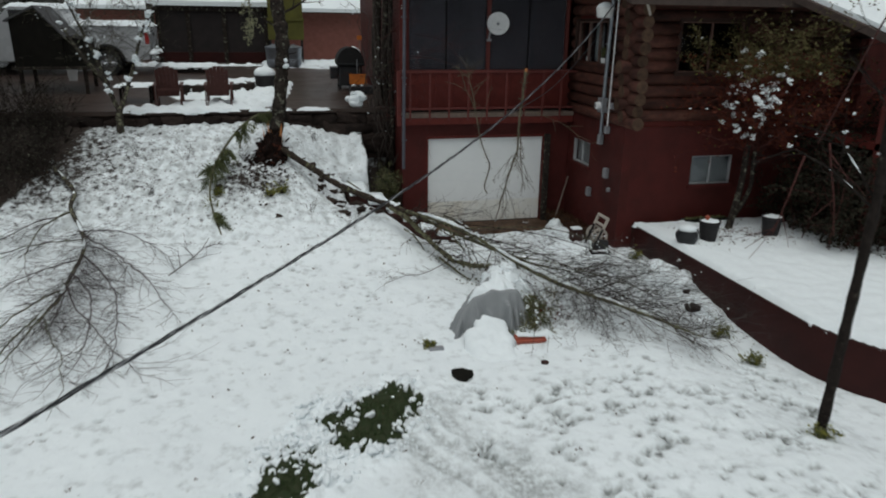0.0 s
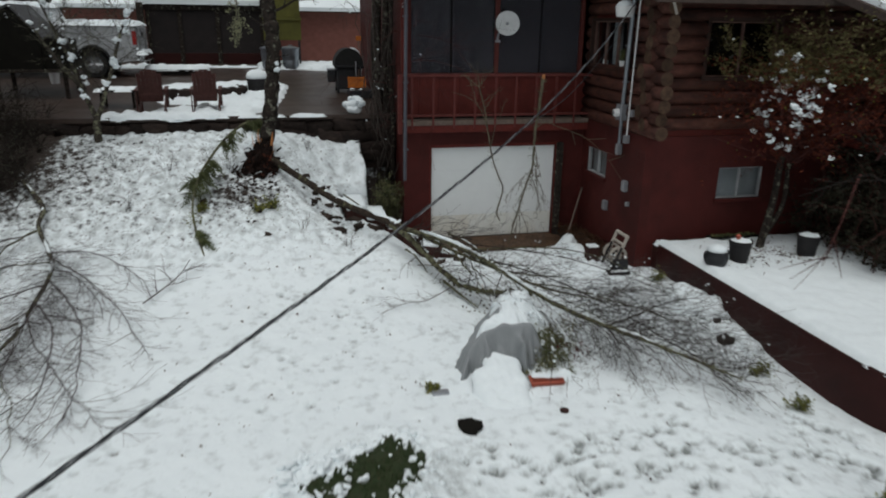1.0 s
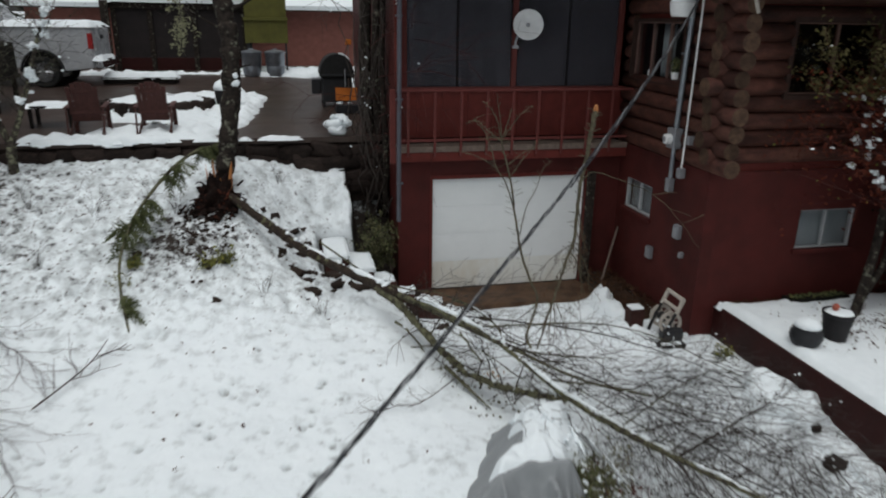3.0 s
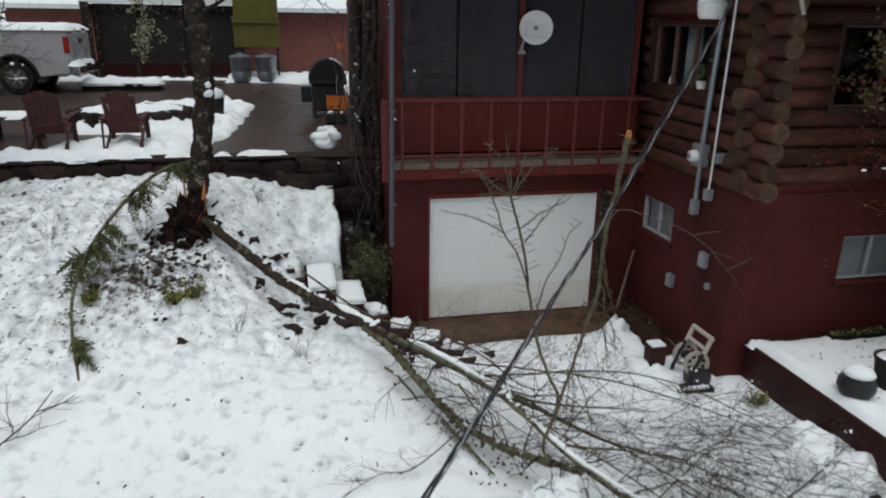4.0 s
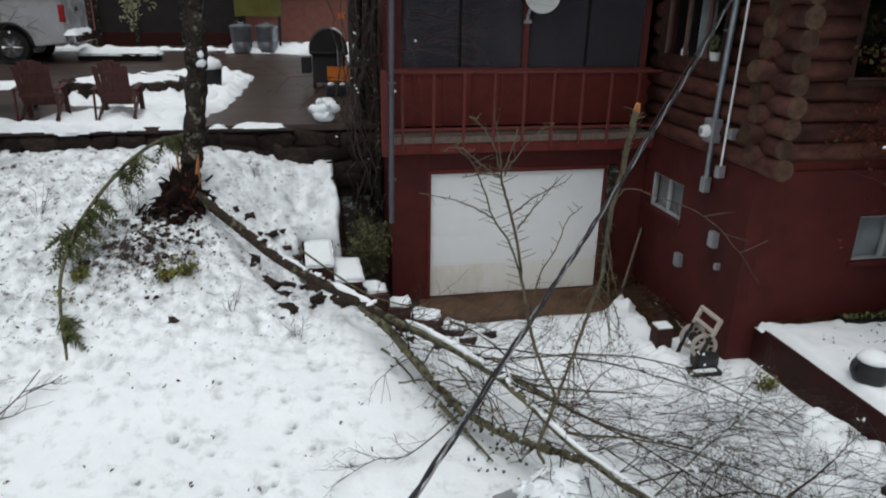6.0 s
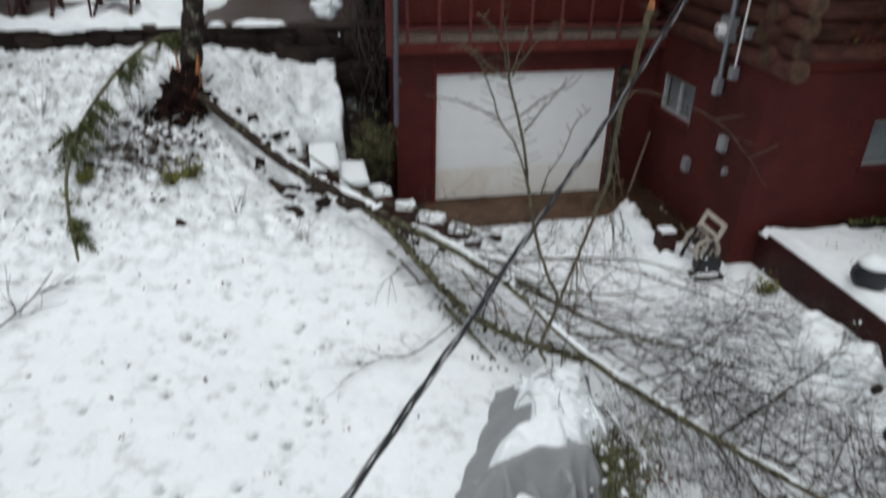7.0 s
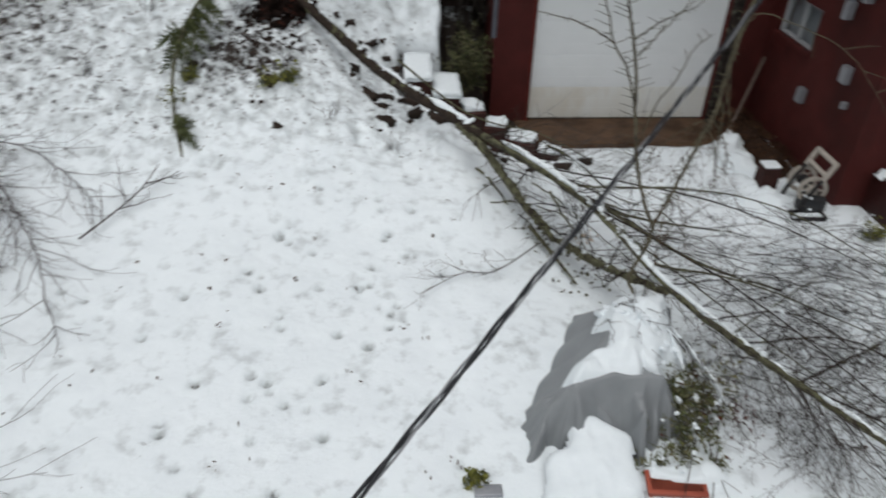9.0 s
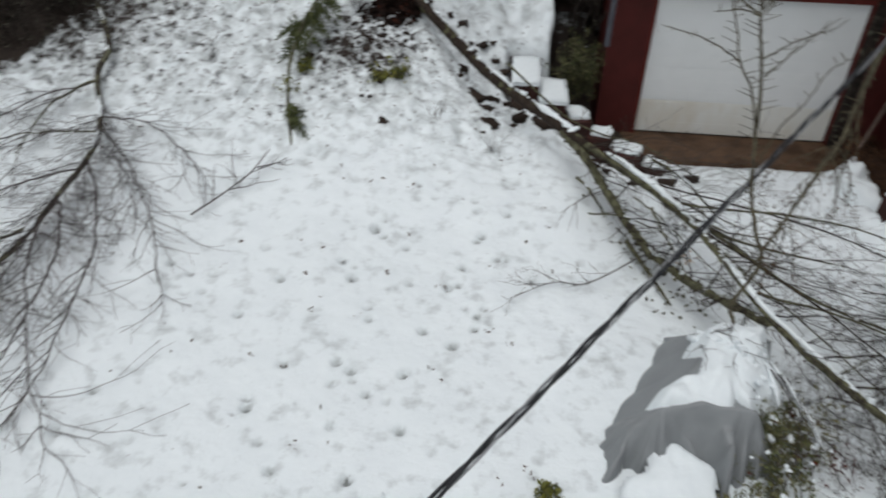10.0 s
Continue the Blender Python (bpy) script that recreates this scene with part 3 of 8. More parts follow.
def holed(axis, at, thick, a0, a1, z0, z1, hole):
    """A wall slab in the plane axis = at, of one piece round its opening (a0, a1, z0, z1)."""
    h0, h1, k0, k1 = hole
    As, Zs = [a0, h0, h1, a1], sorted({z0, k0, k1, z1})
    bm = bmesh.new()
    grid = {(i, j): bm.verts.new((at, a, z) if axis == "x" else (a, at, z)) for i, a in enumerate(As) for j, z in enumerate(Zs)}
    for i in range(3):
        for j in range(len(Zs) - 1):
            if not (i == 1 and k0 <= Zs[j] and Zs[j + 1] <= k1):
                bm.faces.new((grid[i, j], grid[i + 1, j], grid[i + 1, j + 1], grid[i, j + 1]))
    for v in [v for v in bm.verts if not v.link_faces]:
        bm.verts.remove(v)
    g = bmesh.ops.extrude_face_region(bm, geom=list(bm.faces))
    bmesh.ops.translate(bm, vec=(thick, 0, 0) if axis == "x" else (0, thick, 0), verts=[q for q in g["geom"] if isinstance(q, bmesh.types.BMVert)])
    bmesh.ops.recalc_face_normals(bm, faces=bm.faces)
    return bm


WY0, WY1, WZ0, WZ1 = 16.92, 17.90, 1.58, 2.145
FX0, FX1, FZ0, FZ1 = 9.82, 10.84, 1.45, 2.09
part("garage_wall", holed("y", GY, 0.2, GX0, SX, -0.6, 2.597, (DX0, DX1, -0.6, DZ)), M_WALL, house, "dark red painted block wall")
part("side_wall", holed("x", SX, 0.2, FY, 18.4, -0.6, LOGZ, (WY0, WY1, WZ0, WZ1)), M_WALL, house, "dark red painted block wall")
part("front_wall", holed("y", FY, 0.2, SX + 0.2, 14.0, -0.6, LOGZ, (FX0, FX1, FZ0, FZ1)), M_WALL, house, "dark red painted block wall")
part("end_wall", B((GX0, GY + 0.2, -0.6), (GX0 + 0.2, 26.0, 5.6)), M_WALL, house)
part("rear_wall", B((GX0 + 0.2, 25.8, -0.6), (14.0, 26.0, 5.6)), M_WALL, house)
part("far_wall", B((13.8, FY + 0.2, -0.6), (14.0, 25.8, 5.6)), M_WALL, house)

# wall behind the logs, and the logs themselves in courses
UY0, UY1, UZ0, UZ1 = 16.42, 18.06, 3.92, 4.88
VX0, VX1, VZ0, VZ1 = 9.20, 10.70, 3.88, 4.90
part("upper_side_wall", holed("x", SX + 0.06, 0.14, FY + 0.06, 18.4, LOGZ, 5.6, (UY0, UY1, UZ0, UZ1)), M_BOARD, house)
part("upper_front_wall", holed("y", FY + 0.06, 0.14, SX + 0.2, 14.0, LOGZ, 5.6, (VX0, VX1, VZ0, VZ1)), M_BOARD, house)


def log(a, b, r, seed):
    """A peeled log with a slightly uneven girth, its sawn ends lighter."""
    a, b = Vector(a), Vector(b)
    n_, m_ = 14, max(2, int((b - a).length / 0.5))
    bm = bmesh.new()
    t = (b - a).normalized()
    u = Vector((0, 0, 1))
    v = t.cross(u)
    rings = []
    for i in range(m_ + 1):
        c = a.lerp(b, i / m_)
        rr = r * (1 + 0.05 * noise.noise(c * 1.3 + Vector((seed, 0, 0))))
        rings.append([bm.verts.new(c + (u * math.sin(2 * math.pi * k / n_) + v * math.cos(2 * math.pi * k / n_)) * rr) for k in range(n_)])
    for p_, q_ in zip(rings, rings[1:]):
        for k in range(n_):
            f = bm.faces.new((p_[k], p_[(k + 1) % n_], q_[(k + 1) % n_], q_[k]))
            f.smooth = True
    for ring in (rings[0], rings[-1]):
        f = bm.faces.new(ring)
        f.material_index = 1
    bmesh.ops.recalc_face_normals(bm, faces=bm.faces)
    return bm


STEP = 0.252
for k in range(11):
    z = LOGZ + 0.12 + k * STEP
    r = 0.13 + rng.uniform(-0.006, 0.008)
    end = 14.93 + rng.uniform(-0.06, 0.06)
    spans = [(end, 18.34)] if not (UZ0 - 0.05 < z < UZ1 + 0.05) else [(end, UY0 - 0.04), (UY1 + 0.04, 18.34)]
    for a, b in spans:
        part("log", log((SX + 0.07, a, z), (SX + 0.07, b, z), r, k), (M_LOG, M_LOGEND), house)
    z += STEP / 2
    r = 0.13 + rng.uniform(-0.006, 0.008)
    end = 7.98 + rng.uniform(-0.09, 0.07)
    spans = [(end, 13.9)] if not (VZ0 - 0.05 < z < VZ1 + 0.05) else [(end, VX0 - 0.04), (VX1 + 0.04, 13.9)]
    for a, b in spans:
        part("log", log((a, FY + 0.07, z), (b, FY + 0.07, z), r, k + 40), (M_LOG, M_LOGEND), house)


def window(name, label, lo, hi, axis, frame_mat, depth=0.12, curtain=True, bars=1, trim=0.0, pane_mat=None, casing=None):
    """A window in the plane axis = const (lo..hi run over the other two), facing towards minus axis."""
    ob = tagged(new(name), label, "window", kind="structure")
    (a0, z0), (a1, z1) = lo, hi
    at = axis[1]

    def P(a, d, z):
        return (at + d, a, z) if axis[0] == "x" else (a, at + d, z)

    def bx(a, d, z, a2, d2, z2, bev=0.006):
        v1, v2 = P(a, d, z), P(a2, d2, z2)
        return B([min(i, j) for i, j in zip(v1, v2)], [max(i, j) for i, j in zip(v1, v2)], bev)

    t = 0.027
    fr = bmesh.new()
    for q in ((a0, z0, a1, z0 + t), (a0, z1 - t, a1, z1), (a0, z0 + t, a0 + t, z1 - t), (a1 - t, z0 + t, a1, z1 - t)):
        v1, v2 = P(q[0], 0.03, q[1]), P(q[2], depth, q[3])
        box(fr, [min(i, j) for i, j in zip(v1, v2)], [max(i, j) for i, j in zip(v1, v2)], 0.006)
    part("window_frame", fr, frame_mat, ob)
    for k in range(bars):
        c = a0 + (a1 - a0) * (k + 1) / (bars + 1)
        part("mullion", bx(c - 0.016, 0.035, z0 + t, c + 0.016, depth - 0.01, z1 - t), frame_mat, ob)
    for k in range(bars + 1):
        c0, c1 = a0 + (a1 - a0) * k / (bars + 1) + 0.023, a0 + (a1 - a0) * (k + 1) / (bars + 1) - 0.023
        pane = part("pane", bx(c0, 0.07, z0 + t, c1, 0.076, z1 - t, 0), pane_mat or glass, ob)
        pane.visible_shadow = False
    if curtain:
        bm = bmesh.new()
        n_ = 28
        for i in range(n_):
            a, b = a0 + (a1 - a0) * i / n_, a0 + (a1 - a0) * (i + 1) / n_
            d = 0.15 + 0.004 * (i % 2)
            v1, v2 = P(a, d, z0), P(b, d + 0.006, z1)
            box(bm, [min(i_, j_) for i_, j_ in zip(v1, v2)], [max(i_, j_) for i_, j_ in zip(v1, v2)])
        part("blind", bm, M_CURTAIN, ob)
    if trim:
        bm = bmesh.new()
        for q in ((a0 - trim, z1, a1 + trim, z1 + trim), (a0 - trim, z0 - trim, a1 + trim, z0), (a0 - trim, z0, a0, z1), (a1, z0, a1 + trim, z1)):
            v1, v2 = P(q[0], -0.05, q[1]), P(q[2], 0.1, q[3])
            box(bm, [min(i, j) for i, j in zip(v1, v2)], [max(i, j) for i, j in zip(v1, v2)], 0.008)
        part("casing", bm, casing or M_CASE, ob)
    else:
        v1, v2 = P(a0 - 0.05, -0.05, z0 - 0.07), P(a1 + 0.05, 0.03, z0)
        part("window_sill", B([min(i, j) for i, j in zip(v1, v2)], [max(i, j) for i, j in zip(v1, v2)], 0.01), M_WALL, ob)
    return ob


window("window_1", "small sliding basement window with pale blind", (WY0, WZ0), (WY1, WZ1), ("x", SX), M_VINYL)
window("window_2", "wide sliding basement window with pale blind", (FX0, FZ0), (FX1, FZ1), ("y", FY), M_VINYL)
window("window_3", "upper window in the log wall with weathered brown casing", (UY0, UZ0), (UY1, UZ1), ("x", SX), M_CASE, curtain=False, bars=2, trim=0.055, casing=M_CASING)
window("window_4", "upper window behind the reddish shrub", (VX0, VZ0), (VX1, VZ1), ("y", FY), M_CASE, curtain=False, bars=1, trim=0.07, pane_mat=dim_glass, casing=M_CASING)
# Dark boards added behind the upper windows stand in for unlit rooms.
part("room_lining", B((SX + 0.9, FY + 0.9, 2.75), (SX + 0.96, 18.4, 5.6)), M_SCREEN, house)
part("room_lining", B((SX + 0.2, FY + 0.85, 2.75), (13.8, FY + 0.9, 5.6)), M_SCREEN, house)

# garage door of four ribbed sections
door = tagged(new("door_1"), "white sectional garage door, stained along its lowest panel", "garage door", kind="structure")
M_DIRTY = mat("stained_door_paint", (0.80, 0.82, 0.79), (0.75, 0.75, 0.69), 4, 0.55, 0.1, 30, c=(0.56, 0.47, 0.32), cscale=1.7, cut=(0.46, 0.85), stretch=(1, 1, 0.4), spec=0.4)
sec = DZ / 4
for k in range(4):
    bm = B((DX0 + 0.004, GY + 0.06, k * sec + 0.001), (DX1 - 0.004, GY + 0.10, (k + 1) * sec - 0.001), 0.003)
    for q in range(3):
        box(bm, (DX0 + 0.02, GY + 0.0575, k * sec + 0.035 + q * 0.165), (DX1 - 0.02, GY + 0.0605, k * sec + 0.175 + q * 0.165), 0.0014)
    part("section", bm, M_DIRTY if k == 0 else M_DOOR, door)
bm = bmesh.new()
box(bm, (DX0 - 0.001, GY + 0.1, 0), (DX1 + 0.001, GY + 0.13, DZ))
part("backing", bm, M_DARK, door)
part("jamb", B((DX1, GY - 0.02, -0.1), (DX1 + 0.09, GY - 0.002, DZ + 0.09), 0.004), M_BOARD, door)
part("jamb", B((DX0 - 0.05, GY - 0.02, -0.1), (DX0, GY - 0.002, DZ), 0.004), M_BOARD, door)
part("lintel", B((DX0 - 0.05, GY - 0.02, DZ), (DX1, GY - 0.002, DZ + 0.07), 0.004), M_BOARD, door)
apron = tagged(mesh_ob("apron", B((4.3, 17.35, -0.4), (7.6, 18.27, -0.02), 0.02), M_APRON), "wet stained concrete apron under the garage door", "slab", kind="structure")

# porch over the garage: deck edge, screens, room blackened as if unlit
bm = bmesh.new()
box(bm, (3.842, 17.97, 2.505), (SX - 0.02, 18.03, 2.664), 0.006)
part("deck_fascia", bm, M_BOARD, house)
part("deck_edge", B((3.842, 17.955, 2.666), (SX - 0.02, 18.032, 2.768), 0.012), M_DECK, house, "weathered grey deck edge board")
for k in range(3):
    y0 = 18.035 + k * 0.142
    part("deck_board", B((3.842 + 0.02, y0, 2.705), (SX - 0.03, y0 + 0.136, 2.745), 0.005), M_DECK, house)
part("deck_soffit", B((3.842 + 0.02, 18.03, 2.597), (SX - 0.01, 18.40, 2.637)), M_BOARD, house)
PY = 18.42
part("porch_panel", B((GX0 + 0.2, PY, 2.85), (SX + 0.06, PY + 0.06, 3.66)), M_BOARD, house, "dark red board panel below the screens")
part("screen_sill", B((GX0, PY - 0.05, 3.66), (SX + 0.06, PY + 0.09, 3.74), 0.008), M_RAIL, house)
for x in (3.90, 6.0, 8.0):
    part("porch_post", B((x - 0.045, PY - 0.04, 3.74), (x + 0.045, PY + 0.06, 5.6), 0.008), M_RAIL if x > 4 else M_BOARD, house)
for a, b in ((3.95, 4.95), (4.99, 5.95), (6.05, 7.0), (7.04, 7.95)):
    part("porch_screen", B((a, PY + 0.015, 3.74), (b, PY + 0.021, 5.6)), M_MESH, house, "dark insect screen")
for x in (4.97, 7.02):
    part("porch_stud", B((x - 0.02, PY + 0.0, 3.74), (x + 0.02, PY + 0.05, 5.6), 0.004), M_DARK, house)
# Floor and ceiling are near-black, the room's shade put into their colour.
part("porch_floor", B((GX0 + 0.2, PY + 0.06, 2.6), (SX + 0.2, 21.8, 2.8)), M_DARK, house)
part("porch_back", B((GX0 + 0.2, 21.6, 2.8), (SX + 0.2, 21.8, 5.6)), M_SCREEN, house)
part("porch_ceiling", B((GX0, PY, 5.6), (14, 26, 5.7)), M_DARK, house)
# roof with its fascia and snow
bm = bmesh.new()
for q in (((7.6, 14.5, 5.19), (14.6, 14.5, 5.19), (14.6, 26, 8.6), (7.6, 26, 8.6)), ((3.4, 17.3, 5.62), (7.6, 17.3, 5.62), (7.6, 26, 8.2), (3.4, 26, 8.2))):
    bm.faces.new([bm.verts.new(v) for v in q])
geom = bmesh.ops.extrude_face_region(bm, geom=list(bm.faces))
bmesh.ops.translate(bm, vec=(0, 0, 0.16), verts=[g for g in geom["geom"] if isinstance(g, bmesh.types.BMVert)])
bmesh.ops.recalc_face_normals(bm, faces=bm.faces)
roof = part("roof", bm, M_SHINGLE, house, "brown roof edge under snow")
bm = bmesh.new()
for q in (((7.55, 14.46, 5.36), (14.6, 14.46, 5.36), (14.6, 26, 8.78), (7.55, 26, 8.78)), ((3.4, 17.26, 5.79), (7.55, 17.26, 5.79), (7.55, 26, 8.38), (3.4, 26, 8.38))):
    bm.faces.new([bm.verts.new(v) for v in q])
geom = bmesh.ops.extrude_face_region(bm, geom=list(bm.faces))
bmesh.ops.translate(bm, vec=(0, 0, 0.09), verts=[g for g in geom["geom"] if isinstance(g, bmesh.types.BMVert)])
bmesh.ops.recalc_face_normals(bm, faces=bm.faces)
part("roof_snow", bm, M_SNOW, house)

# balcony railing
rail = tagged(new("railing"), "red painted wooden balcony railing over the garage", "railing")
RY, RX0, RX1 = 17.95, 3.822, 8.13
part("top_rail", B((RX0, RY - 0.03, 3.703), (RX1, RY + 0.05, 3.75), 0.008), M_RAIL, rail)
part("bottom_rail", B((RX0, RY - 0.005, 2.854), (RX1, RY + 0.035, 2.901), 0.006), M_RAIL, rail)
for k in range(10):
    x = RX0 + 0.167 + k * 0.466
    part("baluster", B((x, RY - 0.03, 2.597), (x + 0.045, RY - 0.006, 3.703), 0.005), M_RAIL, rail)
    part("panel_batten", B((x - 0.215, PY - 0.02, 2.86), (x - 0.165, PY - 0.002, 3.655), 0.004), M_BOARD, house)
part("end_post", B((RX0 - 0.125, RY - 0.05, 2.492), (RX0 - 0.03, RY + 0.05, 3.75), 0.008), M_RAIL, rail)

# the raised bed in front of the house
BED_LINE = smooth_path([(8.52, FY, 0), (8.52, 13.5, 0), (8.52, 11.5, 0), (8.51, 10.4, 0), (8.57, 9.75, 0), (8.78, 9.15, 0), (9.1, 8.65, 0), (9.8, 7.9, 0), (10.9, 7.0, 0), (12.6, 6.2, 0), (16.0, 5.4, 0)], 6)


def bed_offset(d):
    """The wall's line in plan, moved d towards the bed."""
    out = []
    for i, p_ in enumerate(BED_LINE):
        t_ = (BED_LINE[min(i + 1, len(BED_LINE) - 1)] - BED_LINE[max(i - 1, 0)]).normalized()
        out.append((p_.x - t_.y * d, p_.y + t_.x * d))
    return out


def prism(plan, z0, z1):
    bm = bmesh.new()
    f = bm.faces.new([bm.verts.new((x, y, z0)) for x, y in plan])
    g = bmesh.ops.extrude_face_region(bm, geom=[f])
    bmesh.ops.translate(bm, vec=(0, 0, z1 - z0), verts=[q for q in g["geom"] if isinstance(q, bmesh.types.BMVert)])
    bmesh.ops.recalc_face_normals(bm, faces=bm.faces)
    return bm


bm = prism(bed_offset(0.0) + bed_offset(0.2)[::-1], -0.9, 0.60)
bmesh.ops.bevel(bm, geom=[e for e in bm.edges if len(e.link_faces) == 2 and e.calc_face_angle() > 1.2], offset=0.012, segments=2, affect="EDGES")
bed_wall = tagged(mesh_ob("wall_bed", bm, M_WETWALL), "long low dark red masonry wall curving round the raised bed", "wall", kind="structure")
bed = drift("bed_snow", [q for q in bed_offset(0.06) if q[1] < FY - 0.1] + [(16, FY - 0.30), (9.0, FY - 0.20), (8.515, FY - 0.06)], 0.10, "", base=lambda x, y: 0.603, res=0.06, edge=0.07, seed=4, lump=0.035, wob=0.02)
tagged(bed, "smooth snow over the raised bed beside the house", "snow", kind="structure")
tagged(mesh_ob("bed_soil", prism(bed_offset(0.2) + [(16, FY)], -0.5, 0.57), M_MUD), "dark leaf litter soil of the raised bed", "soil", kind="structure")


# ---------- plants: growing and fallen wood ----------
def jitter(r, k):
    return Vector((r.uniform(-k, k), r.uniform(-k, k), r.uniform(-k, k)))


def grow(T, p, d, length, r, depth, rnd, droop=0.0, wander=0.25, kids=5, n=4, floor=True, flat=1.0, angle=(25, 60), shrink=(0.35, 0.65), tips=None, rmin=0.0022):
    """A limb with side limbs, into the tubes T."""
    p, d = Vector(p), Vector(d).normalized()
    steps = max(3, min(10, int(length / 0.11)))
    pts, dirs = [p.copy()], [d.copy()]
    for i in range(steps):
        d = d + jitter(rnd, wander) + Vector((0, 0, -droop))
        d.z *= flat
        d.normalize()
        p = p + d * (length / steps)
        if floor:
            p.x = min(p.x, 8.44)
            p.z = max(p.z, lie(p.x, p.y) + 0.03 + r)
        pts.append(p.copy())
        dirs.append(d.copy())
    T.add(pts, r, max(rmin, r * 0.4), n)
    if tips is not None:
        tips.extend(pts[1:])
    if depth > 0:
        for k in range(kids):
            i = rnd.randint(1, steps)
            t = dirs[i]
            axis = t.cross(jitter(rnd, 1)).normalized()
            e = Matrix.Rotation(radians(rnd.uniform(*angle)), 3, axis) @ t
            grow(T, pts[i], e, length * rnd.uniform(*shrink), max(rmin, r * rnd.uniform(0.4, 0.6)), depth - 1, rnd, droop, wander, max(2, kids - 1), max(3, n - 1), floor, flat, angle, shrink, tips, rmin)
    return pts


def leaf_cloud(name, spots, size, material, parent, rnd, spread=0.05, label=""):
    """Small bent leaves about the given spots, in one mesh."""
    v, f = [], []
    for s in spots:
        c = Vector(s) + jitter(rnd, spread)
        u, w_ = jitter(rnd, 1).normalized(), jitter(rnd, 1).normalized()
        w_ = (w_ - u * w_.dot(u)).normalized()
        k = size * rnd.uniform(0.6, 1.3)
        nrm = u.cross(w_)
        b = len(v)
        v += [tuple(c - u * k), tuple(c + w_ * k * 0.45 + nrm * k * 0.15), tuple(c + u * k), tuple(c - w_ * k * 0.45 + nrm * k * 0.15)]
        f += [(b, b + 1, b + 2), (b, b + 2, b + 3)]
    me = bpy.data.meshes.new(name)
    me.from_pydata(v, [], f)
    me.materials.append(material)
    ob = new(name, me)
    if parent:
        ob.parent = parent
    if label:
        ob["label"] = label
    ob["kind"] = "stuff"
    return ob


def sprays(name, sets, material, parent, rnd, label=""):
    """Drooping evergreen fans: (base, direction, length), in one mesh."""
    v, f = [], []
    for base, d, ln in sets:
        d = Vector(d).normalized()
        side = d.cross(jitter(rnd, 1)).normalized()
        n_ = 9
        for k in range(n_):
            t = (k + 1) / n_
            c = base + d * ln * t + Vector((0, 0, -0.25 * ln * t * t))
            for s in (-1, 1):
                e = (d * 0.75 + side * s + jitter(rnd, 0.55)).normalized() * ln * (0.42 * (1 - t) + 0.13)
                w_ = d * 0.016
                b = len(v)
                v += [tuple(c - w_), tuple(c + w_), tuple(c + e * 0.7 + w_ * 0.9), tuple(c + e + Vector((0, 0, -0.02)))]
                f += [(b, b + 1, b + 2), (b, b + 2, b + 3)]
    me = bpy.data.meshes.new(name)
    me.from_pydata(v, [], f)
    me.materials.append(material)
    ob = new(name, me)
    ob.parent = parent
    if label:
        ob["label"] = label
    ob["kind"] = "stuff"
    return ob


def tufts(spots, rnd):
    """Each lump as a few smaller ones grown together."""
    return [(Vector(s) + jitter(rnd, r * 0.8), r * rnd.uniform(0.45, 0.8)) for s, r in spots for _ in range(4)]


def clump_mesh(spots, rnd, name="snow"):
    """Lumps of snow lodged on twigs: (place, radius)."""
    bm = bmesh.new()
    for s, r in spots:
        turn = Matrix.Rotation(rnd.uniform(0, 6.28), 4, "Z") @ Matrix.Rotation(rnd.uniform(-0.6, 0.6), 4, "Y")
        m = Matrix.Translation(s) @ turn @ Matrix.Diagonal((r * rnd.uniform(0.9, 1.6), r * rnd.uniform(0.7, 1.0), r * rnd.uniform(0.6, 0.95), 1))
        made = bmesh.ops.create_icosphere(bm, subdivisions=2, radius=1, matrix=m)
        for v in made["verts"]:
            v.co += (v.co - Vector(s)) * (0.9 if r < 0.07 else 0.35) * noise.noise(v.co * (0.9 / r) + Vector((r * 99, 0, 0)))
    return bm


def snow_strip(T, pts, r, gap=0.25, rnd=None, lo=0, hi=None):
    """A ridge of snow along the top of a limb."""
    pts = [Vector(p) for p in pts]
    hi = hi or len(pts)
    run = []
    for i in range(lo, hi):
        if rnd.random() < gap:
            if len(run) > 2:
                T.add(run, [0.3 * r] + [r * rnd.uniform(0.75, 1.1) for _ in run[2:]] + [0.3 * r], 0, 7)
            run = []
        else:
            run.append(pts[i] + Vector((0, 0, r * 0.75)))
    if len(run) > 2:
        T.add(run, [0.3 * r] + [r * rnd.uniform(0.75, 1.1) for _ in run[2:]] + [0.3 * r], 0, 7)


# the broken tree by the patio
rt = random.Random(5)
broken = tagged(new("broken_tree"), "standing dark mossy tree trunk with splintered orange break and torn root", "tree")
T = Tubes()
path = smooth_path([(0.74, 18.12, 1.35), (0.82, 18.1, 2.0), (0.96, 18.1, 2.5), (1.12, 18.1, 3.5), (1.19, 18.1, 4.4), (1.12, 18.12, 5.2), (1.1, 18.15, 7.0)], 8)
path = smooth_path(path, 3)
T.add([p + jitter(rt, 0.010) for p in path], [0.205 - 0.06 * min(1, i / 42) + 0.014 * math.sin(i * 0.55) + rt.uniform(-0.008, 0.008) for i in range(len(path))], 0, 16)
T.ob("trunk", M_DBARK, broken)
for k in range(7):
    z_ = rt.uniform(2.6, 4.9)
    part("burl", clump_mesh([(Vector((float(np.interp(z_, [2.5, 3.5, 4.4, 5.2], [0.96, 1.12, 1.19, 1.12])) + rt.uniform(-0.1, 0.1), 18.0, z_)), rt.uniform(0.035, 0.06))], rt), M_DBARK, broken, smooth=True)
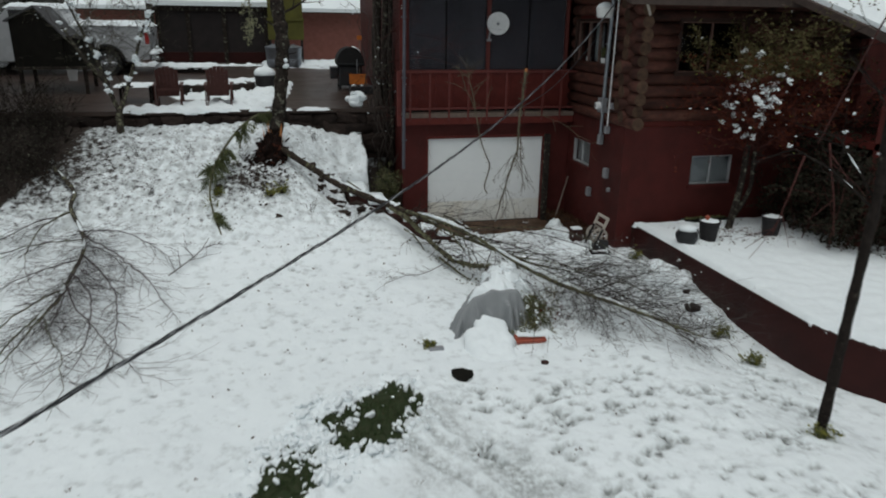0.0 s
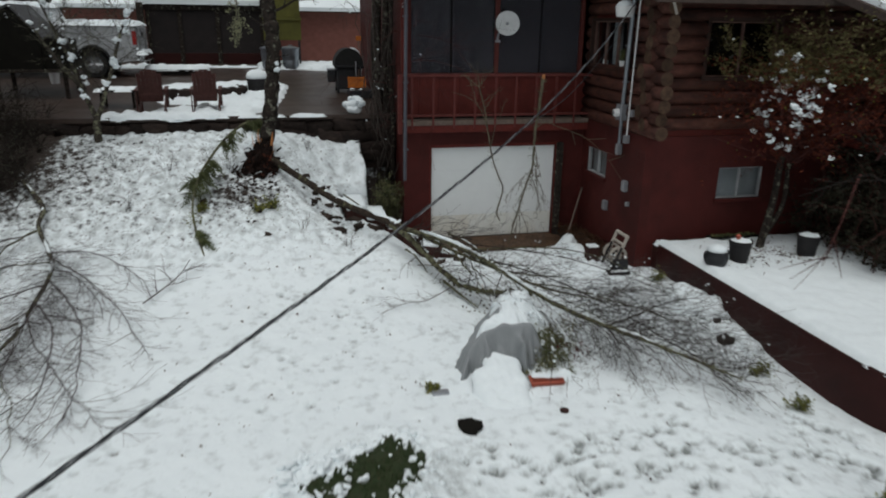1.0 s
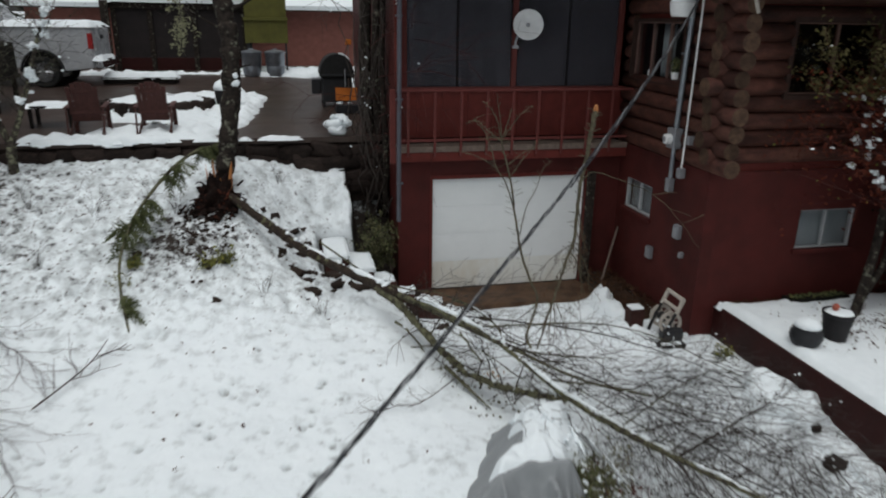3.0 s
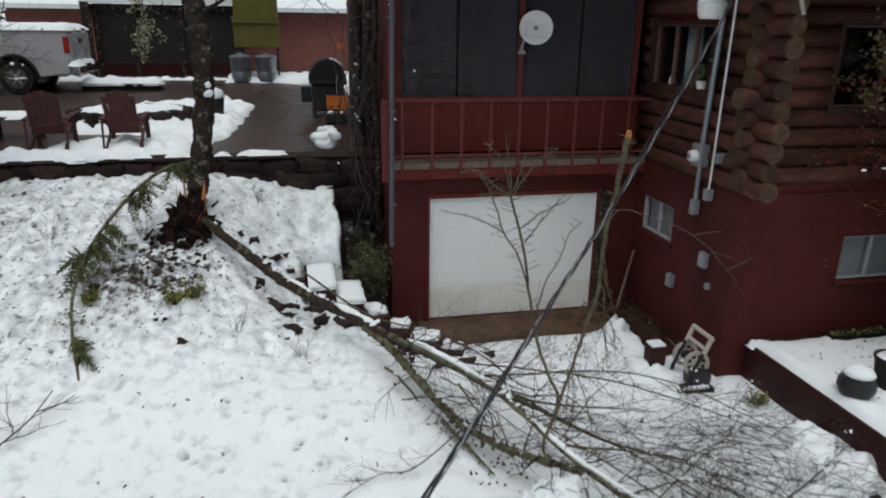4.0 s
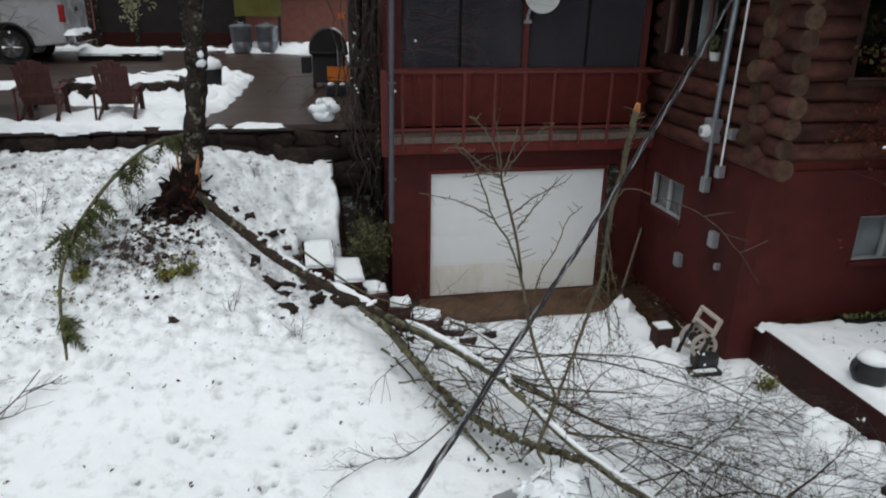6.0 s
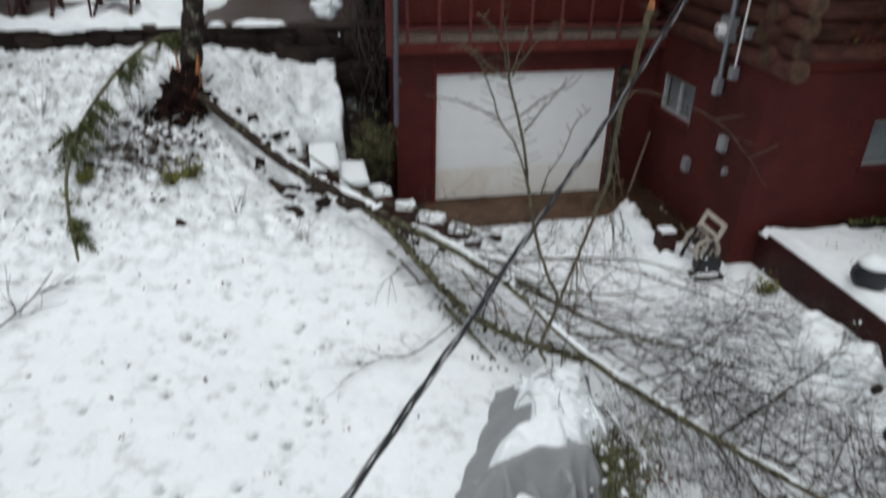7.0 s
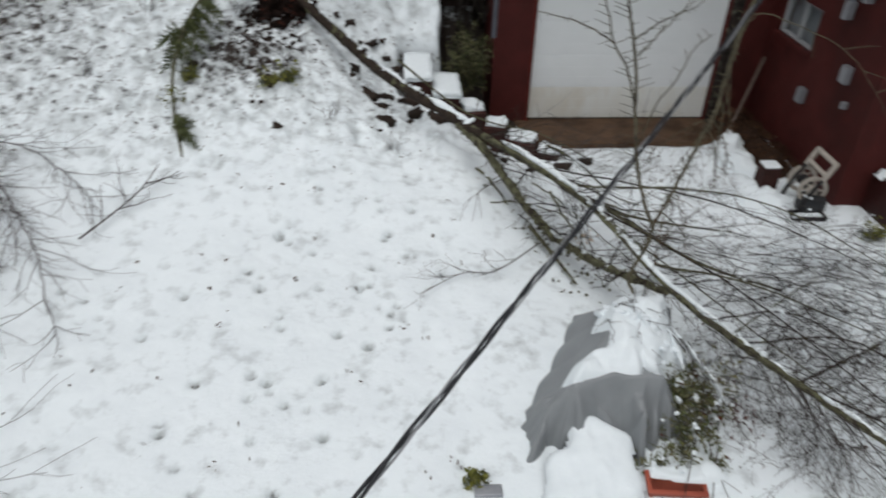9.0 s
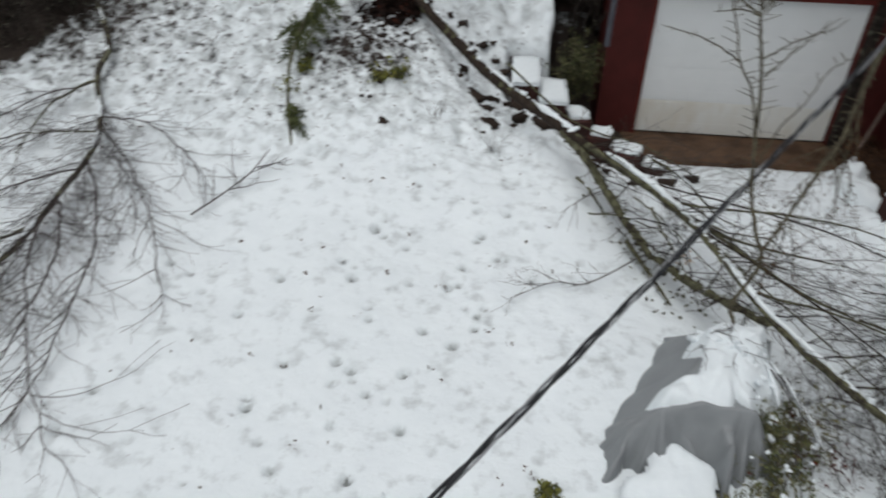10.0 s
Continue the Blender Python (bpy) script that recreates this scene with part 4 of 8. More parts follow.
for a, d, ln in (((1.16, 18.1, 3.95), (0.5, 0.1, 0.4), 0.25), ((1.2, 18.1, 4.6), (-0.8, -0.2, 0.5), 0.9), ((1.15, 18.1, 4.9), (0.7, -0.3, 0.6), 1.2)):
    T = Tubes()
    grow(T, a, d, ln, 0.03, 2, rt, wander=0.2, kids=4, floor=False)
    T.ob("limb", M_DBARK, broken)
T = Tubes()
for k in range(40):
    a = rt.uniform(0, 2 * math.pi)
    r0 = rt.uniform(0.05, 0.2)
    z0 = rt.uniform(1.95, 2.3)
    b = Vector((0.84 + r0 * math.cos(a), 18.08 + r0 * math.sin(a) - 0.03, z0))
    T.add([b, b + Vector((rt.uniform(-0.03, 0.03), rt.uniform(-0.04, 0.0), rt.uniform(0.1, 0.42)))], rt.uniform(0.012, 0.034), 0.003, 4)
T.add(smooth_path([(1.0, 17.98, 2.05), (1.03, 17.96, 2.3), (1.07, 17.97, 2.60)], 3), [0.05, 0.045, 0.042, 0.036, 0.03, 0.02, 0.006], 0, 5)
T.ob("splinters", M_SPLIT, broken, "fresh orange splintered heartwood", smooth=False)
T = Tubes()
for k in range(60):
    t_ = rt.random()
    c = Vector((0.80 + rt.gauss(0, 0.14), 18.0 - 0.5 * t_, 2.22 - 0.42 * t_))
    e = c + Vector((rt.uniform(-0.32, 0.32), rt.uniform(-0.30, 0.05), rt.uniform(-0.32, 0.05)))
    T.add(smooth_path([c, c.lerp(e, 0.5) + jitter(rt, 0.08), e + jitter(rt, 0.05)], 4), rt.uniform(0.012, 0.04), 0.006, 5)
for k in range(16):
    b = Vector((0.82 + rt.uniform(-0.30, 0.30), 17.78 + rt.uniform(-0.15, 0.15), 1.8))
    T.add([b, b.lerp(Vector((0.86, 17.95, 2.4)), 0.45) + jitter(rt, 0.05), b.lerp(Vector((0.86, 18.0, 2.4)), rt.uniform(0.6, 0.95)) + jitter(rt, 0.05)], rt.uniform(0.03, 0.06), 0.008, 5)
for k in range(34):
    a = rt.uniform(math.pi * 1.0, math.pi * 2.0)
    b = Vector((0.84 + rt.uniform(-0.15, 0.2), 17.78 + rt.uniform(-0.12, 0.1), rt.uniform(1.75, 2.25)))
    e = b + Vector((math.cos(a) * rt.uniform(0.2, 0.5), math.sin(a) * rt.uniform(0.1, 0.4), rt.uniform(-0.45, 0.12)))
    T.add(smooth_path([b, b.lerp(e, 0.6) + jitter(rt, 0.09), e], 4), rt.uniform(0.012, 0.035), 0.004, 5)
T.ob("root", M_ROOT, broken, "dark torn roots", smooth=False)["kind"] = "stuff"
bm = bmesh.new()
for k in range(26):
    c = Vector((0.66 + rt.gauss(0, 0.2), 17.62 + rt.uniform(-0.32, 0.05), 0))
    c.z = snow_z(c.x, c.y) + rt.uniform(0.0, 0.10)
    hull_ = [c + Vector((rt.uniform(-1, 1), rt.uniform(-0.6, 0.6), rt.uniform(-0.4, 1.0))) * rt.uniform(0.04, 0.11) for _ in range(9)]
    vs_ = [bm.verts.new(h_) for h_ in hull_]
    bmesh.ops.convex_hull(bm, input=vs_)
part("torn_shard", bm, M_ROOT, broken, "broken shards of dark reddish root bark")["kind"] = "stuff"
bm = bmesh.new()
bmesh.ops.create_icosphere(bm, subdivisions=5, radius=1)
for v in bm.verts:
    q = v.co.copy()
    k_ = 1 + 0.55 * noise.noise(q * 1.9 + Vector((3, 7, 1))) + 0.42 * noise.noise(q * 4.1 + Vector((4, 1, 2))) + 0.24 * noise.noise(q * 11)
    wide = 1.0 - 0.42 * max(0.0, q.z)
    v.co = Vector((0.84 + 0.36 * q.x * k_ * wide, 17.84 + 0.30 * q.y * k_ * wide, 1.90 + 0.44 * q.z * k_))
part("root_wad", bm, M_ROOT, broken, "black-brown torn root wad", True)
T = Tubes()
tips = []
grow(T, (0.56, 17.55, 5.45), (0.05, 0, -1), 0.9, 0.012, 1, rt, droop=0.2, wander=0.06, kids=7, floor=False, tips=tips)
T.ob("hanging_vine", M_TWIG, broken)
leaf_cloud("lichen", [q for q in tips for _ in range(14)], 0.028, M_LICHEN, broken, rt, 0.05, "pale yellow-green hanging lichen and leaves")
part("snow", clump_mesh([((1.22, 18.0, 3.85), 0.085), ((1.24, 17.98, 3.98), 0.06)], rt), M_SNOW, broken, smooth=True)

clods_ = []
for _ in range(420):
    x, y = rt.gauss(0.58, 0.42), rt.gauss(17.15, 0.36)
    if y < 17.75:
        r_ = rt.choice((0.008, 0.011, 0.015, 0.020, 0.030)) * (1 if abs(x - 0.6) < 0.5 else 0.6)
        clods_.append((Vector((x, y, snow_z(x, y) + r_ * 0.15)), r_))
tagged(mesh_ob("soil_clods", clump_mesh(clods_, rt), M_CLOD), "dark clods and bark bits below the torn root", "soil", kind="stuff")

# the fallen trunk with its crown of twigs
rf = random.Random(8)
fallen = tagged(new("fallen_tree"), "mossy fallen tree lying downhill with snow along its trunk", "tree")
main = smooth_path([(0.86, 17.95, 2.12), (1.11, 17.62, 2.04), (2.18, 16.42, 1.50), (3.0, 15.62, 1.27), (3.42, 15.2, 1.17), (3.95, 14.56, 1.12), (4.45, 13.75, 1.02), (4.94, 12.68, 0.82), (5.42, 12.12, 0.65), (5.74, 11.67, 0.60), (6.05, 11.21, 0.58), (6.48, 10.72, 0.50), (7.0, 10.25, 0.36)], 6)
T = Tubes()
girth = [float(np.interp(i, [0, 14, 22, 26, 42, 48, len(main) - 1], [0.074, 0.066, 0.060, 0.030, 0.026, 0.036, 0.012])) for i in range(len(main))]
line_ = [p_ + jitter(rf, 0.009) for p_ in main]
gir_ = [g_ + 0.005 * math.sin(i * 2.1) for i, g_ in enumerate(girth)]
T.add(line_[:25], gir_[:25], 0, 10)
T.ob("trunk", M_FBARK, fallen)
T = Tubes()
T.add(line_[24:], gir_[24:], 0, 10)
T.ob("leader", M_MOSS, fallen, "green mossy upper stem")
fork = smooth_path([(3.12, 15.5, 1.22), (3.36, 15.2, 1.08), (3.63, 14.87, 0.85), (3.95, 14.42, 0.55), (4.16, 14.12, 0.44), (4.41, 13.68, 0.48), (4.67, 13.18, 0.62), (4.94, 12.68, 0.78)], 5)
T = Tubes()
T.add([p_ + jitter(rf, 0.012) for p_ in fork], [0.058 - 0.022 * i / (len(fork) - 1) + 0.006 * math.sin(i * 2.3) for i in range(len(fork))], 0, 9)
T.ob("limb", M_MOSS, fallen)
for pts, r in (([(3.5, 15.1, 1.15), (4.2, 14.75, 0.85), (4.9, 14.3, 0.6), (5.6, 13.6, 0.45), (6.4, 13.2, 0.35)], 0.04), ([(3.9, 14.35, 0.45), (4.15, 13.9, 0.3), (4.3, 13.5, 0.25)], 0.035), ([(4.4, 13.95, 1.0), (4.7, 14.3, 0.7), (5.4, 14.4, 0.45), (6.3, 14.3, 0.35)], 0.03), ([(2.4, 17.0, 1.45), (3.2, 16.55, 0.95), (3.75, 16.3, 0.8), (4.25, 16.25, 0.72), (5.0, 16.0, 0.42)], 0.02)):
    T = Tubes()
    T.add(smooth_path(pts, 5), r * 0.8, r * 0.3, 7)
    T.ob("limb", M_MOSS, fallen)
for k in range(9):
    a_ = Vector((rf.uniform(3.3, 4.6), rf.uniform(14.0, 15.3), rf.uniform(0.75, 1.1)))
    b_ = a_ + Vector((rf.uniform(0.5, 1.3), rf.uniform(-0.9, 0.5), 0))
    b_.z = lie(b_.x, b_.y) + rf.uniform(0.06, 0.25)
    q = smooth_path([a_, a_.lerp(b_, 0.3) + jitter(rf, 0.10), a_.lerp(b_, 0.65) + jitter(rf, 0.16), b_], 5)
    q = [p_ + jitter(rf, 0.012) for p_ in q]
    T = Tubes()
    T.add(q, rf.uniform(0.010, 0.022), 0.005, 6)
    T.ob("limb", M_MOSS if k % 3 else M_BARK, fallen)
    T = Tubes()
    snow_strip(T, [p_ + jitter(rf, 0.006) for p_ in q], 0.017, 0.42, rf)
    if T.v:
        T.ob("snow", M_SNOW, fallen)["kind"] = "stuff"
caught = []
T = Tubes()
for i in range(24, len(main)):
    if rf.random() < 0.55:
        for side in (1, 1, -1):
            d = Vector((0.75, 0.45, 0.02)) if side > 0 else Vector((0.25, -0.75, 0.0))
            d += jitter(rf, 0.45)
            d.z *= 0.5
            grow(T, main[i], d, rf.uniform(0.8, 1.7) if side > 0 else rf.uniform(0.4, 0.9), 0.0068, 2, rf, droop=0.03, wander=0.18, kids=4, rmin=0.0019, flat=0.9, angle=(20, 50))
for i in range(2, len(fork)):
    for _ in range(3):
        grow(T, fork[i], Vector((rf.uniform(-1, 1), rf.uniform(-1, 1), rf.uniform(-0.2, 0.5))), rf.uniform(0.08, 0.35), 0.006, 1, rf, droop=0.03, wander=0.2, kids=3, angle=(20, 50), rmin=0.0019)
for k in range(14):
    p0 = (rf.uniform(6.3, 8.0), rf.uniform(11.6, 14.2), rf.uniform(0.18, 0.35))
    grow(T, p0, Vector((0.9, rf.uniform(-0.7, 0.4), 0.08)), rf.uniform(0.7, 1.4), 0.006, 2, rf, droop=0.03, wander=0.18, kids=4, flat=0.88, angle=(20, 50), rmin=0.0019)
for i in range(6, len(fork), 3):
    d = Vector((0.8, 0.1, 0.05)) + jitter(rf, 0.5)
    grow(T, fork[i], d, rf.uniform(0.7, 1.4), 0.006, 2, rf, droop=0.03, wander=0.18, kids=4, flat=0.86, angle=(20, 50), rmin=0.0019)
for k in range(13):
    p0 = (rf.uniform(4.9, 7.2), rf.uniform(12.2, 14.4), rf.uniform(0.25, 0.5))
    grow(T, p0, Vector((0.9, rf.uniform(-0.5, 0.5), 0.1)), rf.uniform(0.9, 1.7), 0.006, 2, rf, droop=0.03, wander=0.18, kids=4, flat=0.88, angle=(20, 50), tips=caught, rmin=0.0019)
caught = [q for q in caught if q.x < 7.3]
T.ob("twig_spray", M_TWIG, fallen, "dense grey bare twigs")["kind"] = "stuff"
# long boughs that sweep out of the crown, and the fine brush at their ends
brush = []
T = Tubes()
for k in range(10):
    a_ = main[rf.randint(26, 56)]
    e_ = Vector((rf.uniform(6.6, 8.3), 0, 0))
    e_.y = rf.uniform(11.0, 14.2) if k < 7 else rf.uniform(9.3, 11.0)
    e_.z = lie(e_.x, e_.y) + rf.uniform(0.05, 0.2)
    mid_ = a_.lerp(e_, 0.5) + Vector((rf.uniform(-0.2, 0.2), rf.uniform(-0.1, 0.35), rf.uniform(0.08, 0.3)))
    bough = [p_ + jitter(rf, 0.008) for p_ in smooth_path([a_, mid_, e_], 8)]
    B_ = Tubes()
    B_.add(bough, rf.uniform(0.009, 0.016), 0.004, 6)
    B_.ob("bough", M_FBARK if k % 3 else M_MOSS, fallen)
    for i in range(4, len(bough)):
        grow(T, bough[i], Vector((rf.uniform(-0.2, 1), rf.uniform(-0.9, 0.9), rf.uniform(-0.1, 0.25))), rf.uniform(0.25, 0.7), 0.0045, 2, rf, droop=0.03, wander=0.2, kids=4, flat=0.85, angle=(20, 55), rmin=0.0016, tips=brush)
for k in range(14):
    p0 = Vector((rf.gauss(7.3, 0.5), rf.gauss(12.4, 0.7), 0))
    p0.z = lie(p0.x, p0.y) + rf.uniform(0.08, 0.3)
    grow(T, p0, Vector((rf.uniform(-0.5, 0.9), rf.uniform(-0.9, 0.6), rf.uniform(0.0, 0.3))), rf.uniform(0.35, 0.8), 0.0045, 2, rf, droop=0.03, wander=0.25, kids=5, flat=0.85, angle=(25, 60), rmin=0.0016, tips=brush)
for k in range(16):
    p0 = Vector((rf.gauss(5.6, 0.35), rf.gauss(12.4, 0.55), 0))
    p0.z = lie(p0.x, p0.y) + rf.uniform(0.08, 0.35)
    grow(T, p0, Vector((rf.uniform(-0.3, 0.9), rf.uniform(-0.9, 0.3), rf.uniform(0.0, 0.3))), rf.uniform(0.35, 0.8), 0.0045, 2, rf, droop=0.03, wander=0.25, kids=4, flat=0.85, angle=(25, 60), rmin=0.0016, tips=brush)
T.ob("fine_brush", M_DTWIG, fallen, "dark brown fine brush")["kind"] = "stuff"
leaf_cloud("withered_leaves", [rf.choice(brush) for _ in range(3800)], 0.012, M_TWIG, fallen, rf, 0.03, "small withered grey-brown leaves")
part("caught_snow", clump_mesh([(rf.choice(brush) + Vector((0, 0, 0.02)), rf.uniform(0.008, 0.020)) for _ in range(260)], rf), M_SNOW, fallen, smooth=True)["kind"] = "stuff"
leaf_cloud("amber_leaves", [Vector((4.60, 14.52, 0.16)) + Vector((rf.gauss(0, 0.07), rf.gauss(0, 0.04), rf.uniform(-0.03, 0.05))) for _ in range(34)], 0.026, M_AMBERLEAF, fallen, rf, 0.03, "amber yellow dead leaves")
part("lodged_snow", clump_mesh([(rf.choice(caught) + jitter(rf, 0.05), rf.uniform(0.008, 0.022)) for _ in range(300)], rf), M_SNOW, fallen, smooth=True)["kind"] = "stuff"
T = Tubes()
twig_line = smooth_path([(4.05, 14.05, 0.48), (3.43, 13.50, 0.46), (3.08, 13.49, 0.44), (2.73, 13.28, 0.42)], 5)
T.add(twig_line, 0.009, 0.003, 5)
for i in range(3, len(twig_line), 1):
    grow(T, twig_line[i], (-0.7, rf.uniform(-0.9, 0.9), rf.uniform(-0.1, 0.3)), rf.uniform(0.12, 0.4), 0.004, 1, rf, wander=0.14, kids=3, rmin=0.0018)
grow(T, (3.6, 14.8, 0.8), (-0.75, -0.45, -0.05), 0.6, 0.007, 1, rf, droop=0.02, wander=0.12, kids=4, flat=0.9)
T.ob("side_branch", M_TWIG, fallen)
T = Tubes()
over = [p_ + Vector((0.014, 0.02, girth[i] * 0.35)) for i, p_ in enumerate(main)]
over = [p_ + jitter(rf, 0.012) for p_ in over]
snow_strip(T, over, 0.052, 0.12, rf, 12, 26)
snow_strip(T, over, 0.038, 0.18, rf, 26, 38)
snow_strip(T, over, 0.028, 0.26, rf, 36, 48)
snow_strip(T, over, 0.024, 0.2, rf, 46, len(main) - 8)
snow_strip(T, fork, 0.026, 0.4, rf, 4, len(fork))
T.ob("snow", M_SNOW, fallen)["kind"] = "stuff"
heaps_ = []
for i in range(6, 52):
    for _ in range(3):
        q = main[i].lerp(main[i + 1], rf.random()) + Vector((0.018, 0.026, girth[i] * 0.8)) + jitter(rf, 0.020)
        if noise.noise(q * 2.2) > -0.28:
            heaps_.append((q, rf.uniform(0.022, 0.046) * (1 - 0.007 * i)))
for i in range(3, len(fork) - 1):
    for _ in range(2):
        q = fork[i].lerp(fork[i + 1], rf.random()) + Vector((0.02, 0.02, 0.035)) + jitter(rf, 0.03)
        if noise.noise(q * 3.1) > 0.0:
            heaps_.append((q, rf.uniform(0.014, 0.034)))
knots_ = []
for i in range(2, len(fork) - 1):
    for _ in range(5):
        q = fork[i].lerp(fork[i + 1], rf.random()) + jitter(rf, 0.045)
        knots_.append((q, rf.uniform(0.010, 0.026)))
for _ in range(50):
    t_ = 0.65 * rf.random()
    q = Vector((3.75 + 1.1 * t_ + rf.gauss(0, 0.16), 14.45 - 1.6 * t_ + rf.gauss(0, 0.16), 0))
    q.z = lie(q.x, q.y) + rf.uniform(0.0, 0.12)
    knots_.append((q, rf.uniform(0.008, 0.020)))
flakes = [q_ + jitter(rf, 0.03) for path_, r_ in ((fork, 0.05), (main[20:], 0.04)) for q_ in path_ for _ in range(34)]
leaf_cloud("lichen_flakes", flakes, 0.011, M_LICHEN, fallen, rf, 0.018, "pale grey-green lichen flakes")
for i in range(4, len(fork), 2):
    T = Tubes()
    tips_ = []
    grow(T, fork[i] + Vector((0, 0, 0.03)), (rf.uniform(-0.9, 0.9), rf.uniform(-0.9, 0.3), rf.uniform(0.1, 0.7)), rf.uniform(0.3, 0.75), 0.010, 1, rf, droop=0.06, wander=0.28, kids=4, rmin=0.002, tips=tips_)
    T.ob("spur", M_FBARK, fallen)
part("moss", clump_mesh(knots_, rf), M_MOSS, fallen, "clumps of grey-green moss and lichen")["kind"] = "stuff"
part("lumpy_snow", clump_mesh(heaps_, rf), M_SNOW, fallen, smooth=True)["kind"] = "stuff"
# leafy ivy trailing from it beside the tarp
tips = []
T = Tubes()
for k in range(17):
    x0, y0 = 4.82 + 0.020 * k + rf.uniform(-0.04, 0.04), 12.12 + rf.uniform(-0.45, 0.15)
    grow(T, (x0, y0, 0.62 - 0.012 * k), (rf.uniform(-0.5, -0.3), -0.9, -0.25), rf.uniform(0.7, 1.6), 0.006, 1, rf, droop=0.03, wander=0.12, kids=3, tips=tips, shrink=(0.08, 0.18))
tips = [q for q in tips if q.y > 11.12]
hang = []
for k in range(32):
    i = rf.randint(42, 58)
    grow(T, main[i] + jitter(rf, 0.08), (rf.uniform(-0.5, 0.3), -0.9, -0.2), rf.uniform(0.4, 1.1), 0.0035, 2, rf, droop=0.04, wander=0.2, kids=4, rmin=0.0014, tips=hang)
T.ob("vine", M_TWIG, fallen)
leaf_cloud("ivy_leaves", [q for q in tips for _ in range(7)], 0.024, M_LEAF, fallen, rf, 0.055, "dull green ivy leaves")
leaf_cloud("yellow_ivy_leaves", [q for q in tips for _ in range(6)], 0.024, M_YIVY, fallen, rf, 0.06, "dull yellow-olive ivy leaves")
leaf_cloud("grey_leaves", [rf.choice(hang) for _ in range(1500)], 0.014, M_TWIG, fallen, rf, 0.03, "small grey-brown leaves")
leaf_cloud("olive_leaves", [Vector((5.12, 11.85, 0.45)) + jitter(rf, 0.2) for _ in range(260)], 0.022, M_YIVY, fallen, rf, 0.05, "dull olive leaves")
leaf_cloud("dry_leaves", [Vector((5.38, 11.70, 0.16)) + jitter(rf, 0.11) for _ in range(70)] + [q + Vector((0.3, 0.05, 0)) for q in tips[::4]], 0.03, M_RLEAF, fallen, rf, 0.12, "rust brown dry leaves")
part("snow", clump_mesh([(q + jitter(rf, 0.07) + Vector((0, 0, 0.04)), rf.uniform(0.010, 0.030)) for q in tips[::4]], rf), M_SNOW, fallen, smooth=True)["kind"] = "stuff"

# the branch lying on the slope, and a stick beside it
rb = random.Random(21)
bl = tagged(new("fallen_branch"), "fallen bare branch fanning out over the snowy slope", "branch", group="fallen branches")
stem = smooth_path([(-3.52, 17.33, 1.86), (-3.02, 16.55, 1.56), (-2.98, 16.05, 1.34), (-2.72, 15.5, 1.08), (-2.56, 15.05, 0.93), (-2.53, 14.6, 0.80), (-2.56, 14.1, 0.70), (-2.57, 13.6, 0.62), (-2.58, 13.15, 0.56), (-2.72, 12.6, 0.48)], 5)
T = Tubes()
T.add([p_ + jitter(rb, 0.006) for p_ in stem], 0.046, 0.020, 8)
T.ob("stem", M_BARK, bl)


def crawl(p, heading, turn, length, rise):
    """A limb that bends over the snow: heading and turn a metre in degrees, and how high it starts."""
    x, y, pts = p.x, p.y, []
    steps = int(length / 0.11) + 2
    for k in range(steps):
        t = k / (steps - 1)
        pts.append(Vector((x, y, lie(x, y) + 0.05 + rise * (1 - t) ** 1.3 + 0.10 * math.sin(math.pi * t) + rb.uniform(-0.012, 0.012))))
        a = radians(heading + turn * length * t + rb.gauss(0, 7))
        x, y = x + 0.11 * math.cos(a), y + 0.11 * math.sin(a)
    pts[0].z = p.z
    return pts


T = Tubes()
for at_, heading, turn, length, r_, mossy in ((11, -148, 52, 1.7, 0.017, True), (11, -140, -22, 1.4, 0.013, False), (16, -4, -26, 1.7, 0.012, False), (18, -40, -9, 3.0, 0.014, False), (19, -172, -8, 1.5, 0.014, True), (21, -34, -26, 1.6, 0.010, False),
        (24, -52, -12, 3.7, 0.016, False), (26, -158, 14, 1.5, 0.013, False), (28, -82, -6, 2.0, 0.012, False), (31, -58, -14, 2.7, 0.015, False), (34, -68, 6, 3.0, 0.014, False), (36, -132, 22, 1.9, 0.018, True), (39, -98, -6, 2.2, 0.018, True), (43, -112, 10, 2.0, 0.017, True), (44, -62, -8, 2.0, 0.013, True)):
    line = crawl(stem[at_], heading, turn, length, stem[at_].z - lie(stem[at_].x, stem[at_].y) - 0.05)
    limb_tubes = Tubes()
    limb_tubes.add(line, r_, 0.005, 6)
    limb_tubes.ob("limb", M_MOSS if mossy else M_PTWIG, bl, "mossy curved limb" if mossy else "")
    for k in range(2, len(line)):
        for side in (1, -1):
            if rb.random() < 0.45:
                continue
            d = (line[min(k + 1, len(line) - 1)] - line[k - 1]).normalized()
            d = Matrix.Rotation(radians(side * rb.uniform(12, 52)), 3, "Z") @ d + Vector((0, 0, rb.uniform(-0.1, 0.2)))
            grow(T, line[k], d, rb.choice((0.25, 0.4, 0.6, 0.85)) * rb.uniform(0.8, 1.2), 0.0050, 1, rb, droop=0.02, wander=0.24, kids=3, flat=0.86, angle=(15, 50), rmin=0.0019)
for i in range(14, len(stem)):
    for side in (1, 1, -1):
        d = Vector((rb.uniform(0.2, 0.9) * side, -rb.uniform(0.3, 1.0), 0.05)) + jitter(rb, 0.2)
        grow(T, stem[i] + jitter(rb, 0.08), d, rb.uniform(0.35, 0.8), 0.0040, 2, rb, droop=0.02, wander=0.25, kids=4, flat=0.86, angle=(15, 50), rmin=0.0018)
T.ob("twig_spray", M_PTWIG, bl, "fine bare twigs")["kind"] = "stuff"
T = Tubes()
snow_strip(T, stem, 0.03, 0.3, rb)
T.ob("snow", M_SNOW, bl)["kind"] = "stuff"
